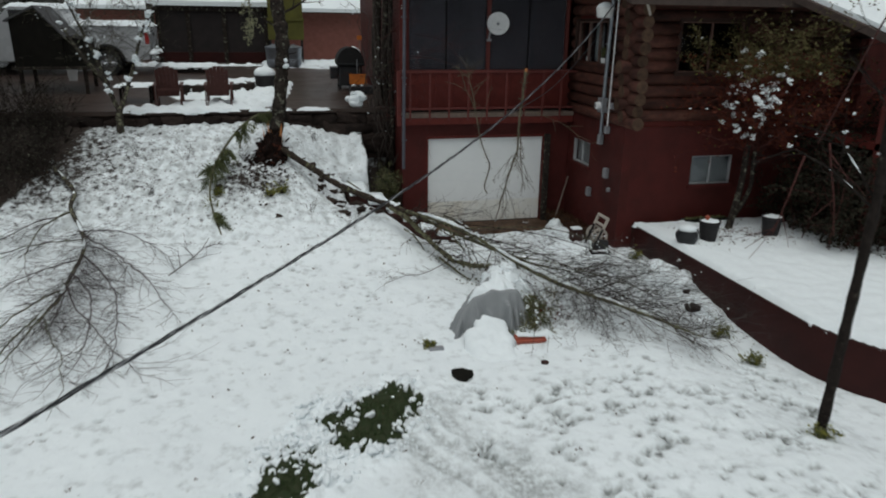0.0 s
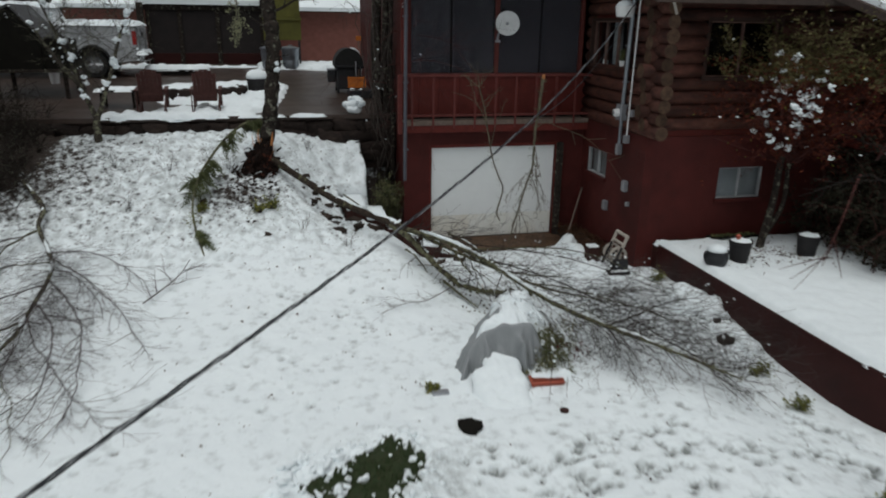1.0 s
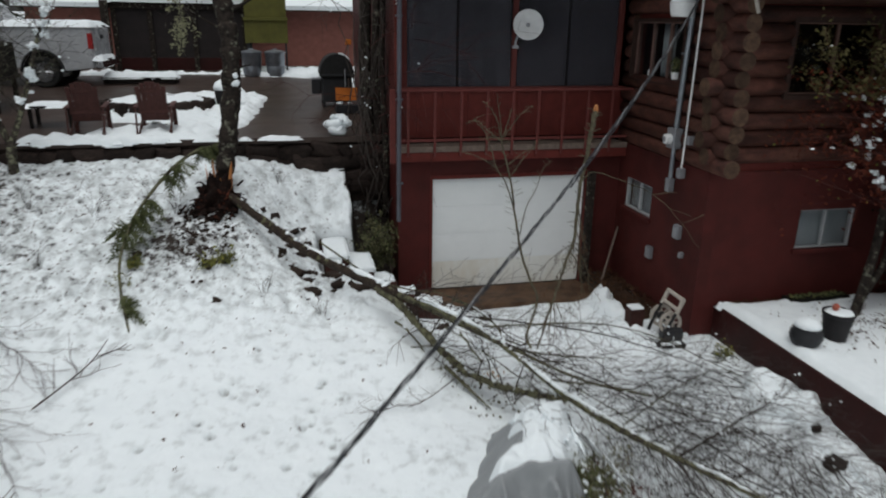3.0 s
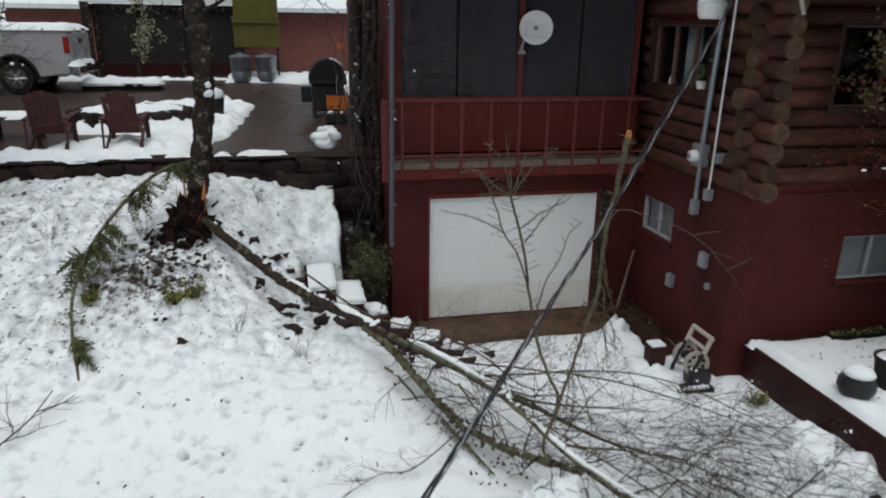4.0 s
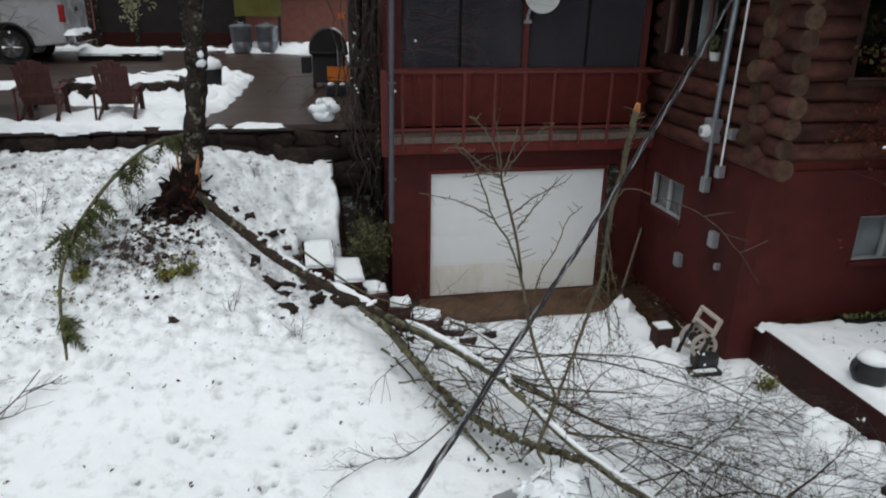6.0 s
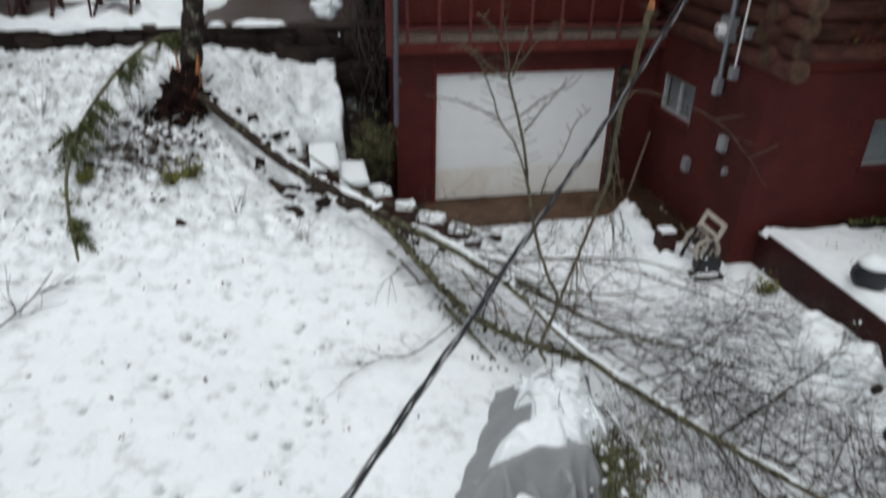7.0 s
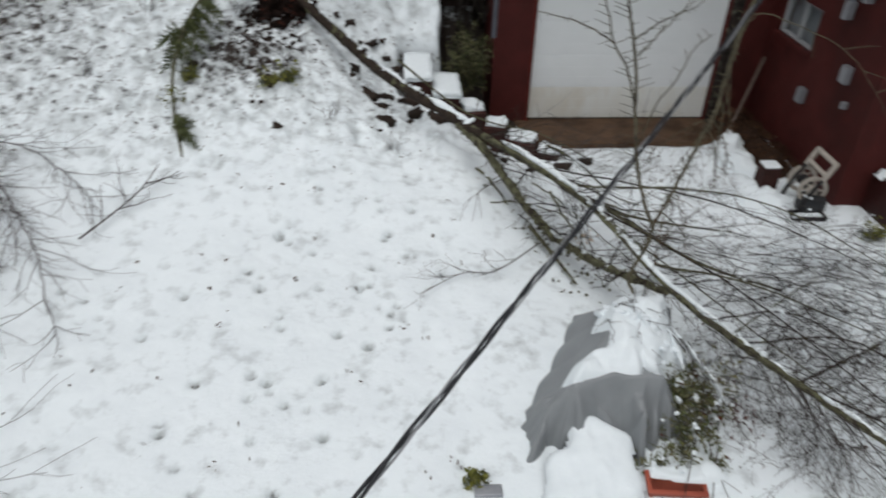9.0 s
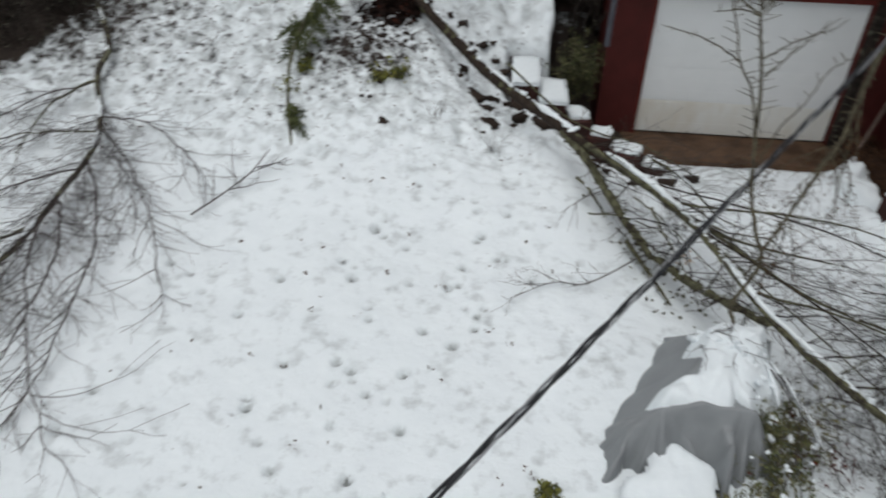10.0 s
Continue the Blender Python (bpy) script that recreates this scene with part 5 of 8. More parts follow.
st = tagged(new("fallen_branch"), "thin forked twig lying on the snow", "branch", group="fallen branches")
T = Tubes()
stick = smooth_path([(-1.05, 14.1, 0.52), (-0.80, 14.4, 0.62), (-0.55, 14.75, 0.74), (-0.42, 15.15, 0.86)], 4)
T.add(stick, 0.012, 0.006, 5)
T.ob("stem", M_PTWIG, st)
T = Tubes()
for i in (3, 5, 6, 8, 9):
    grow(T, stick[i], (rb.choice((-0.3, 0.9)), 0.6, 0.25), 0.45, 0.008, 1, rb, wander=0.2, kids=4, rmin=0.0030)
T.ob("twig_spray", M_PTWIG, st)["kind"] = "stuff"

# the arching leafy branch
rg = random.Random(31)
arch = tagged(new("leafy_branch"), "broken evergreen branch arching down onto the snow", "branch", group="fallen branches")
stem = smooth_path([(0.85, 18.65, 2.75), (0.5, 18.15, 2.75), (0.11, 17.6, 2.5), (-0.3, 16.95, 2.0), (-0.44, 16.4, 1.55), (-0.38, 15.93, 1.2), (-0.25, 15.5, 0.92), (-0.13, 15.12, 0.70), (-0.05, 14.85, 0.60)], 5)
T = Tubes()
T.add(stem, 0.028, 0.014, 8)
T.ob("stem", M_MOSS, arch)
sets = []
for i, many in ((1, 9), (2, 10), (3, 10), (4, 6), (8, 5), (9, 9), (10, 9), (13, 7), (14, 10), (15, 11), (16, 10), (17, 8), (26, 6), (27, 7), (28, 4)):
    for _ in range(many):
        side = Vector((rg.uniform(-0.3, 0.9), rg.uniform(-0.9, 0.3), rg.uniform(-0.9, -0.1)))
        if i > 24:
            side.x = rg.uniform(0.5, 1.0)
        if i in (16, 17) and rg.random() < 0.6:
            side.x = -0.8
        sets.append((stem[i] + jitter(rg, 0.05), side, rg.uniform(0.18, 0.38)))
sprays("sprays", sets, M_FIR, arch, rg, "dark green drooping evergreen sprays")
leaf_cloud("yellow_leaves", [Vector((-0.42, 16.1, 1.3)) + jitter(rg, 0.12) for _ in range(46)], 0.035, M_YLEAF, arch, rg, 0.04)

# broken branches caught on the overhead cable
rs = random.Random(41)
sap = tagged(new("hanging_branch"), "bare forked branch caught upright on the overhead cable", "branch", group="caught branches")
T = Tubes()
butt = smooth_path([(3.59, 10.36, 2.7), (3.55, 10.35, 2.81), (3.6, 10.32, 3.07), (3.54, 10.31, 3.22), (3.49, 10.33, 3.36), (3.44, 10.28, 3.49)], 5)
T.add([p_ + jitter(rs, 0.002) for p_ in butt], 0.0085, 0.0075, 8)
s1 = smooth_path([(3.44, 10.28, 3.49), (3.41, 10.24, 3.59), (3.36, 10.18, 3.75), (3.31, 10.11, 3.93), (3.26, 10.05, 4.06), (3.22, 10.01, 4.16), (3.2, 9.99, 4.22)], 4)
T.add([p_ + jitter(rs, 0.003) for p_ in s1], 0.0075, 0.0042, 7)
s1b = smooth_path([(3.38, 10.2, 3.69), (3.31, 10.13, 3.87), (3.26, 10.09, 3.96), (3.2, 10.06, 4.04), (3.14, 10.0, 4.18), (3.09, 9.97, 4.27), (3.02, 9.94, 4.34)], 4)
T.add([p_ + jitter(rs, 0.003) for p_ in s1b], 0.0045, 0.0018, 6)
shoots = (
    ((3.2, 9.99, 4.22), (3.17, 9.94, 4.35), (3.13, 9.88, 4.49)),
    ((3.2, 9.99, 4.22), (3.16, 9.95, 4.33), (3.11, 9.91, 4.4), (3.06, 9.9, 4.44)),
    ((3.2, 9.99, 4.22), (3.22, 9.95, 4.31), (3.23, 9.92, 4.4)),
    ((3.21, 9.99, 4.22), (3.26, 9.95, 4.32), (3.3, 9.92, 4.38), (3.35, 9.91, 4.41)),
    ((3.2, 9.99, 4.21), (3.13, 9.97, 4.26), (3.04, 9.94, 4.33), (2.98, 9.95, 4.32)),
    ((3.27, 10.05, 4.06), (3.33, 10.03, 4.12), (3.39, 10.01, 4.16), (3.44, 10.01, 4.18)),
    ((3.3, 10.08, 3.99), (3.34, 10.04, 4.08), (3.38, 10.02, 4.14), (3.41, 10.0, 4.19)),
    ((3.2, 10.06, 4.04), (3.11, 10.04, 4.1), (3.01, 10.02, 4.14), (2.93, 10.01, 4.16)),
    ((3.43, 10.25, 3.57), (3.43, 10.18, 3.74), (3.47, 10.12, 3.89), (3.49, 10.07, 4.02), (3.53, 10.04, 4.08)),
    ((3.2, 9.99, 4.21), (3.14, 9.98, 4.23), (3.06, 9.99, 4.22)),
)
for shoot in shoots:
    q = smooth_path(shoot, 5)
    T.add([p_ + jitter(rs, 0.003) for p_ in q], 0.0034, 0.0013, 5)
    for i in range(1, len(q), 2):
        grow(T, q[i], (rs.uniform(-0.8, 0.8), 0, rs.uniform(-0.2, 0.8)), rs.uniform(0.012, 0.05), 0.0016, 0, rs, wander=0.05, floor=False, rmin=0.001)
for q in (s1, s1b, butt):
    for i in range(3, len(q)):
        grow(T, q[i], (rs.choice((-0.9, 0.9)), 0, 0.35), rs.uniform(0.02, 0.08), 0.002, 0, rs, wander=0.05, floor=False, rmin=0.0012)
T.ob("stem", M_VINE, sap)
sap2 = tagged(new("hanging_branch"), "broken-topped bare limb caught on the overhead cable with drooping twigs", "branch", group="caught branches")
T = Tubes()
s2 = smooth_path([(4.20, 11.8, 1.92), (4.29, 11.8, 2.31), (4.39, 11.8, 2.66), (4.53, 11.9, 2.99), (4.52, 11.85, 3.39), (4.5, 11.65, 3.98), (4.5, 11.6, 4.17)], 5)
T.add([p_ + jitter(rs, 0.007) for p_ in s2], 0.007, 0.0205, 7)
for k in range(90):
    grow(T, rs.choice(s2[2:]), (rs.uniform(-1, 1), rs.uniform(-0.5, 0.5), rs.uniform(-0.4, 0.9)), rs.uniform(0.03, 0.09), 0.005, 0, rs, wander=0.1, floor=False)
hung = []
for k in range(11):
    i = rs.randint(5, len(s2) - 12)
    grow(T, s2[i], (rs.uniform(-0.2, 0.7), rs.uniform(-0.3, 0.3), rs.uniform(-0.9, -0.2)), rs.uniform(0.3, 0.8), 0.005, 1, rs, droop=0.2, wander=0.2, kids=5, rmin=0.0018, shrink=(0.15, 0.35), tips=hung)
side_shoot = smooth_path([(4.53, 11.85, 3.5), (4.80, 12.15, 3.52), (5.3, 12.2, 3.35), (5.65, 12.2, 3.12), (6.03, 12.2, 2.69)], 5)
T.add([p_ + jitter(rs, 0.008) for p_ in side_shoot], 0.0045, 0.002, 5)
for i in (9, 12, 15, 17):
    grow(T, side_shoot[i], (rs.uniform(-0.2, 0.8), 0.2, rs.uniform(-0.6, 0.5)), rs.uniform(0.15, 0.4), 0.004, 0, rs, wander=0.1, floor=False)
T.ob("stem", M_VINE, sap2)
leaf_cloud("withered_leaves", [q for q in hung for _ in range(2)], 0.012, M_DEADLEAF, sap2, rs, 0.02, "small withered leaves")
T = Tubes()
T.add([(4.5, 11.6, 4.16), (4.5, 11.59, 4.21)], 0.023, 0.014, 7)
T.ob("break", M_SPLIT, sap2, "fresh pale break")

# the small forked tree at the foot of the patio wall
rl = random.Random(51)
lt = tagged(new("small_tree"), "small forked bare tree with snow lodged in its twigs", "tree", group="small trees")
T = Tubes()
T.add(smooth_path([(-2.46, 18.85, 1.95), (-2.47, 18.8, 2.45), (-2.44, 18.8, 2.9)], 4), 0.095, 0.07, 10)
T.ob("trunk", M_BARK, lt)
tips, limb_tops = [], []
for pts in ([(-2.44, 18.8, 2.8), (-2.60, 18.8, 3.3), (-2.78, 18.8, 4.0), (-3.02, 18.8, 4.65), (-3.22, 18.8, 5.2)], [(-2.44, 18.8, 2.8), (-2.23, 18.8, 3.3), (-2.0, 18.8, 3.9), (-1.79, 18.8, 4.5), (-1.58, 18.8, 5.0)], [(-2.6, 18.8, 3.4), (-3.0, 18.7, 4.0), (-3.3, 18.6, 4.6)]):
    T = Tubes()
    q = smooth_path(pts, 5)
    T.add(q, 0.055, 0.016, 8)
    limb_tops.extend(q[5:])
    for i in range(5, len(q)):
        grow(T, q[i], (rl.uniform(-0.8, 0.8), rl.uniform(-0.6, 0.6), 0.6), rl.uniform(0.5, 1.1), 0.008, 2, rl, wander=0.15, kids=6, floor=False, tips=tips)
    T.ob("limb", M_BARK, lt)
part("snow", clump_mesh([(rl.choice(tips) + Vector((0, 0, 0.03)), rl.uniform(0.010, 0.024)) for _ in range(60)] + tufts([(rl.choice(limb_tops) + jitter(rl, 0.08) + Vector((0.03, -0.04, 0.03)), rl.uniform(0.035, 0.07)) for _ in range(36)], rl), rl), M_SNOW, lt, smooth=True)["kind"] = "stuff"

# the vine-wrapped trunks between patio and house
rv = random.Random(61)
vt = tagged(new("vine_tree"), "dark tree trunks wrapped in bare vines with bits of snow", "tree")
for x, y, r in ((3.50, 19.65, 0.13), (3.68, 19.5, 0.09), (3.76, 19.2, 0.06)):
    T = Tubes()
    q = smooth_path([(x, y, 1.2), (x + 0.03, y, 2.5), (x - 0.02, y - 0.02, 4.0), (x + 0.02, y, 5.4), (x, y, 7.5)], 5)
    T.add(q, r, r * 0.75, 10)
    T.ob("trunk", M_DBARK, vt)
T = Tubes()
tips = []
for k in range(24):
    x, y = rv.uniform(3.32, 3.82), rv.uniform(18.9, 19.5)
    q = [Vector((x, y, rv.uniform(1.0, 2.6)))]
    for i in range(9):
        q.append(q[-1] + Vector((rv.uniform(-0.16, 0.16), rv.uniform(-0.10, 0.10), rv.uniform(0.15, 0.5))))
    T.add(q, rv.uniform(0.008, 0.022), 0.006, 4)
    if k % 2:
        grow(T, q[rv.randint(3, 8)], (rv.uniform(-0.8, 1), -0.7, rv.uniform(-0.3, 0.4)), rv.uniform(0.4, 1.2), 0.006, 1, rv, droop=0.05, wander=0.12, kids=4, floor=False, tips=tips)
T.ob("vines", M_TWIG, vt)["kind"] = "stuff"
part("snow", clump_mesh([(rv.choice(tips) + Vector((0, 0, 0.02)), rv.uniform(0.010, 0.022)) for _ in range(26)], rv), M_SNOW, vt, smooth=True)["kind"] = "stuff"
T = Tubes()
for p0, d, ln in (((3.6, 18.6, 3.9), (0.9, -0.8, 0.2), 2.0), ((3.7, 18.7, 2.9), (0.7, -0.9, 0.1), 1.6), ((3.6, 18.8, 3.5), (-1, -0.5, 0.2), 1.3), ((3.7, 18.9, 4.6), (1, -0.9, 0.0), 2.0), ((3.6, 18.7, 3.2), (0.5, -0.9, 0.5), 1.4), ((3.5, 18.8, 4.4), (0.3, -0.9, 0.4), 1.3), ((3.6, 18.8, 2.6), (-0.3, -0.9, 0.5), 1.0)):
    grow(T, p0, d, ln, 0.009, 2, rv, droop=0.04, wander=0.08, kids=4, floor=False)
T.ob("trailing_spray", M_RTWIG, vt)["kind"] = "stuff"
ivy = tagged(new("ivy_bush"), "olive green evergreen bush in the gap beside the garage wall", "bush")
T = Tubes()
tips = []
for k in range(26):
    grow(T, (rv.uniform(3.3, 3.8), rv.uniform(18.0, 18.6), rv.uniform(0.3, 0.7)), (rv.uniform(-0.4, 0.4), rv.uniform(-0.6, 0.1), 1), rv.uniform(0.4, 0.75), 0.006, 1, rv, wander=0.2, kids=3, floor=False, tips=tips)
T.ob("stem_work", M_TWIG, ivy)["kind"] = "stuff"
leaf_cloud("leaves", [q for q in tips for _ in range(6)], 0.026, M_LEAF, ivy, rv, 0.05)
leaf_cloud("yellow_leaves", [q for q in tips for _ in range(3)], 0.026, M_YIVY, ivy, rv, 0.06)

# the dark tree by the bed wall
rr = random.Random(71)
dt = tagged(new("dark_tree"), "dark slender yard tree with snow along its branches", "tree", group="small trees")
T = Tubes()
q = smooth_path([(7.36, 8.12, -0.35), (7.37, 8.1, 0.6), (7.40, 8.1, 1.5), (7.43, 8.1, 2.4), (7.47, 8.12, 3.2), (7.44, 8.15, 4.2), (7.5, 8.2, 6.5)], 6)
T.add(q, [0.068 - 0.018 * i / len(q) + 0.005 * math.sin(i * 1.9) for i in range(len(q))], 0, 12)
T.ob("trunk", M_BLACKBARK, dt)
tips = []
for p0, d, ln in (((7.45, 8.12, 2.9), (-0.8, 0.2, 0.75), 1.2), ((7.46, 8.12, 3.3), (0.6, -0.2, 0.9), 1.4), ((7.45, 8.12, 3.5), (-0.6, -0.4, 0.9), 1.5), ((7.44, 8.12, 3.0), (0.2, 0.8, 0.6), 1.0)):
    T = Tubes()
    limb_line = grow(T, p0, d, ln, 0.018, 2, rr, wander=0.14, kids=5, floor=False, tips=tips)
    T.ob("limb", M_BLACKBARK, dt)
    T = Tubes()
    snow_strip(T, limb_line, 0.010, 0.4, rr)
    T.ob("snow", M_SNOW, dt)["kind"] = "stuff"
part("snow", clump_mesh([(rr.choice(tips) + Vector((0, 0, 0.02)), rr.uniform(0.010, 0.02)) for _ in range(22)], rr), M_SNOW, dt, smooth=True)["kind"] = "stuff"
T = Tubes()
for p0, d, ln in (((8.6, 10.6, 3.0), (-0.45, -0.2, -0.9), 1.3), ((8.9, 10.5, 3.2), (0.1, -0.2, -1), 1.4)):
    grow(T, p0, d, ln, 0.017, 1, rr, droop=0.01, wander=0.06, kids=4, floor=False)
T.add(smooth_path([(7.5, 8.2, 5.6), (8.2, 9.4, 4.6), (8.7, 10.5, 3.2)], 5), 0.012, 0.010, 6)
T.ob("drooping_spray", M_RTWIG, dt, "reddish brown drooping twigs")["kind"] = "stuff"

# the red-leaved tree in the bed
rc = random.Random(81)
rtree = tagged(new("shrub_tree"), "leaning tree with rust red leaves and lumps of snow", "tree", group="small trees")
T = Tubes()
q = smooth_path([(10.17, 14.25, 0.55), (10.35, 14.4, 0.85), (10.55, 14.5, 1.6), (10.62, 14.55, 2.5), (10.7, 14.5, 3.4)], 5)
T.add(q, 0.085, 0.05, 9)
T.ob("trunk", M_DBARK, rtree)
T = Tubes()
T.add(smooth_path([(10.35, 14.4, 0.85), (10.78, 14.5, 1.5), (10.85, 14.6, 2.4), (11.1, 14.6, 3.3)], 5), 0.06, 0.03, 8)
T.ob("trunk", M_DBARK, rtree)
tips = []
T = Tubes()
for k in range(84):
    base = Vector((10.62 + rc.uniform(-0.05, 0.4), 14.5, rc.uniform(2.2, 3.5)))
    grow(T, base, (rc.uniform(-0.9, 1.1), rc.uniform(-0.7, 0.35), rc.uniform(0.1, 1.3)), rc.uniform(0.8, 1.9), 0.012, 2, rc, wander=0.13, kids=4, floor=False, tips=tips)
T.ob("branch_work", M_RTWIG, rtree)["kind"] = "stuff"
low = [q for q in tips if q.z < 4.3]
high = [q for q in tips if q.z >= 3.9]
leaf_cloud("leaves", [q for q in low for _ in range(2)], 0.030, M_RLEAF, rtree, rc, 0.09, "rust red leaves")
leaf_cloud("green_leaves", [q for q in high for _ in range(5)], 0.036, M_OLIVELEAF, rtree, rc, 0.1, "dull olive brown leaves")
leaf_cloud("yellow_leaves", [q for q in tips[::22]], 0.03, M_YLEAF, rtree, rc, 0.1)
core = [q for q in tips if 9.95 < q.x < 10.65 and 2.6 < q.z < 4.35]
part("snow", clump_mesh(tufts([(rc.choice(core) + Vector((0, -0.05, 0.03)), rc.uniform(0.028, 0.066)) for _ in range(84)], rc) + [(rc.choice(tips) + Vector((0, -0.03, 0.03)), rc.uniform(0.012, 0.03)) for _ in range(60)], rc), M_SNOW, rtree, smooth=True)["kind"] = "stuff"
hedge = tagged(new("dark_bush"), "dark evergreen bush at the far end of the bed", "bush")
T = Tubes()
tips = []
for k in range(120):
    grow(T, (rc.uniform(11.3, 13.8), rc.uniform(12.3, 14.7), 0.6), (rc.uniform(-0.3, 0.3), rc.uniform(-0.4, 0.2), 1), rc.uniform(1.0, 2.2), 0.012, 1, rc, wander=0.15, kids=5, floor=False, tips=tips)
T.ob("stem_work", M_RTWIG, hedge)["kind"] = "stuff"
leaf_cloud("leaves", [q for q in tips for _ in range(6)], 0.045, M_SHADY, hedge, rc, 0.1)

# small dry weeds standing out of the snow
for x, y, h in ((1.54, 15.95, 0.28), (2.35, 15.6, 0.30), (-1.0, 17.6, 0.4), (-0.2, 17.8, 0.5), (0.2, 17.6, 0.4), (-1.6, 16.6, 0.3), (1.8, 18.6, 0.3), (-2.0, 17.8, 0.35)):
    wd = tagged(new("dry_weed"), "dry twiggy weed standing out of the snow", "weed", group="dry weeds")
    T = Tubes()
    for k in range(7):
        grow(T, (x + rc.uniform(-0.05, 0.05), y + rc.uniform(-0.05, 0.05), lie(x, y) - 0.02), (rc.uniform(-0.5, 0.5), rc.uniform(-0.5, 0.5), 1), h * rc.uniform(0.6, 1.1), 0.004, 1, rc, wander=0.12, kids=3, floor=False)
    T.ob("stalk", M_TWIG, wd)
for x, y, s in ((0.75, 16.42, 0.2), (-0.3, 16.55, 0.1), (3.0, 11.14, 0.065), (8.2, 14.55, 0.14), (7.9, 11.0, 0.16), (7.9, 10.14, 0.16), (1.0, 16.55, 0.12), (7.28, 8.02, 0.12)):
    wd = tagged(new("leafy_weed"), "low leafy weed with yellow-green leaves in the snow", "weed", group="leafy weeds")
    T = Tubes()
    tips = []
    for k in range(12):
        grow(T, (x + rc.uniform(-s, s) * 0.6, y + rc.uniform(-s, s) * 0.4, lie(x, y) - 0.02), (rc.uniform(-0.8, 0.8), rc.uniform(-0.8, 0.4), 0.9), s * rc.uniform(0.6, 1.4), 0.004, 1, rc, wander=0.2, kids=2, floor=False, tips=tips)
    T.ob("stalk", M_TWIG, wd)
    leaf_cloud("leaves", tips, 0.028, M_LEAF, wd, rc, 0.04)
    leaf_cloud("yellow_leaves", tips, 0.034, M_YLEAF, wd, rc, 0.06)


# ---------- fixtures on the house ----------
dish = tagged(new("satellite_dish"), "pale grey round satellite dish clamped to a red porch post", "satellite dish")
DC = Vector((6.17, 18.22, 4.80))
face = (Vector((-0.22, -0.95, 0.22))).to_track_quat("Z", "Y").to_matrix().to_4x4()
bm = bmesh.new()
prof = [(0.02, -0.052), (0.10, -0.045), (0.19, -0.02), (0.255, 0.012), (0.262, 0.016), (0.262, 0.022), (0.25, 0.02), (0.18, -0.008), (0.09, -0.034), (0.01, -0.042)]
lathe(bm, prof, n=40, m=Matrix.Translation(DC) @ face)
part("reflector", bm, M_WHITE, dish, "pale grey dish", True)
part("feed_mount", lathe(bmesh.new(), [(0.03, 0.0), (0.035, 0.03), (0.02, 0.06), (0.006, 0.07)], n=14, m=Matrix.Translation(DC) @ face @ Matrix.Translation((0, 0, -0.04))), M_GREY, dish)
T = Tubes()
T.add(smooth_path([DC + Vector((0.0, 0.08, -0.03)), (6.05, 18.31, 4.66), (6.0, 18.35, 4.52), (6.0, 18.36, 4.42)], 4), 0.022, 0.022, 8)
T.ob("arm", M_GREY, dish)
part("clamp", B((5.94, 18.33, 4.40), (6.06, 18.375, 4.45), 0.006), M_GREY, dish)

pipe = tagged(new("downspout"), "dark grey pipe standing at the porch corner", "downspout")
part("pipe", rod(bmesh.new(), (3.79, 17.62, 1.55), (3.83, 17.62, 5.7), 0.038, 12), M_PIPE, pipe)
for z in (2.2, 3.6, 4.9):
    part("bracket", B((3.76, 17.58, z), (3.87, 17.68, z + 0.03), 0.004), M_PIPE, pipe)

mast = tagged(new("service_mast"), "grey electric service mast with round glass meter", "electric meter")
MX, MY = 8.06, 16.26
part("riser", rod(bmesh.new(), (MX, MY, 3.25), (MX - 0.06, MY - 0.20, 5.4), 0.043, 14), M_GALV, mast)
part("drop_pipe", rod(bmesh.new(), (MX, MY, 2.45), (MX, MY, 2.97), 0.036, 12), M_GALV, mast)
part("meter_box", B((MX - 0.08, MY - 0.11, 2.95), (MX + 0.06, MY + 0.13, 3.27), 0.012), M_GREY, mast)
part("meter_glass", lathe(bmesh.new(), [(0.085, 0), (0.085, 0.04), (0.075, 0.09), (0.05, 0.1)], n=24, m=Matrix.Translation((MX - 0.08, MY + 0.02, 3.10)) @ Matrix.Rotation(radians(-90), 4, "Y")), M_WHITE, mast)
part("meter_dial", lathe(bmesh.new(), [(0.045, 0), (0.045, 0.006)], n=20, m=Matrix.Translation((MX - 0.182, MY + 0.02, 3.10)) @ Matrix.Rotation(radians(-90), 4, "Y")), M_GREY, mast)
part("junction", B((MX - 0.055, MY - 0.055, 2.24), (MX + 0.05, MY + 0.055, 2.46), 0.01), M_GREY, mast)
for z in (3.7, 4.4):
    part("strap", B((MX - 0.04, MY - 0.05, z), (MX + 0.08, MY + 0.05, z + 0.03), 0.004), M_GALV, mast)
cond = tagged(new("conduit"), "thin pale conduit down the log wall", "conduit")
part("pipe", rod(bmesh.new(), (8.04, 15.94, 2.68), (8.02, 15.86, 5.3), 0.016, 8), M_WHITE, cond)
part("end_box", B((7.985, 15.89, 2.53), (8.09, 15.99, 2.69), 0.008), M_GREY, cond)
flood = tagged(new("flood_light"), "white drum shaped flood light under the eave", "lamp")
part("drum", lathe(bmesh.new(), [(0.15, -0.15), (0.175, -0.12), (0.195, 0.03), (0.205, 0.05), (0.19, 0.06)], at=(7.90, 16.20, 5.10), n=28), M_WHITE, flood, "white enamelled drum")
part("cap", lathe(bmesh.new(), [(0.195, 0), (0.14, 0.07), (0.05, 0.11)], at=(7.90, 16.20, 5.16), n=24), M_SNOW, flood)
part("bracket", rod(bmesh.new(), (7.90, 16.20, 5.23), (8.12, 16.22, 5.23), 0.02), M_GREY, flood)
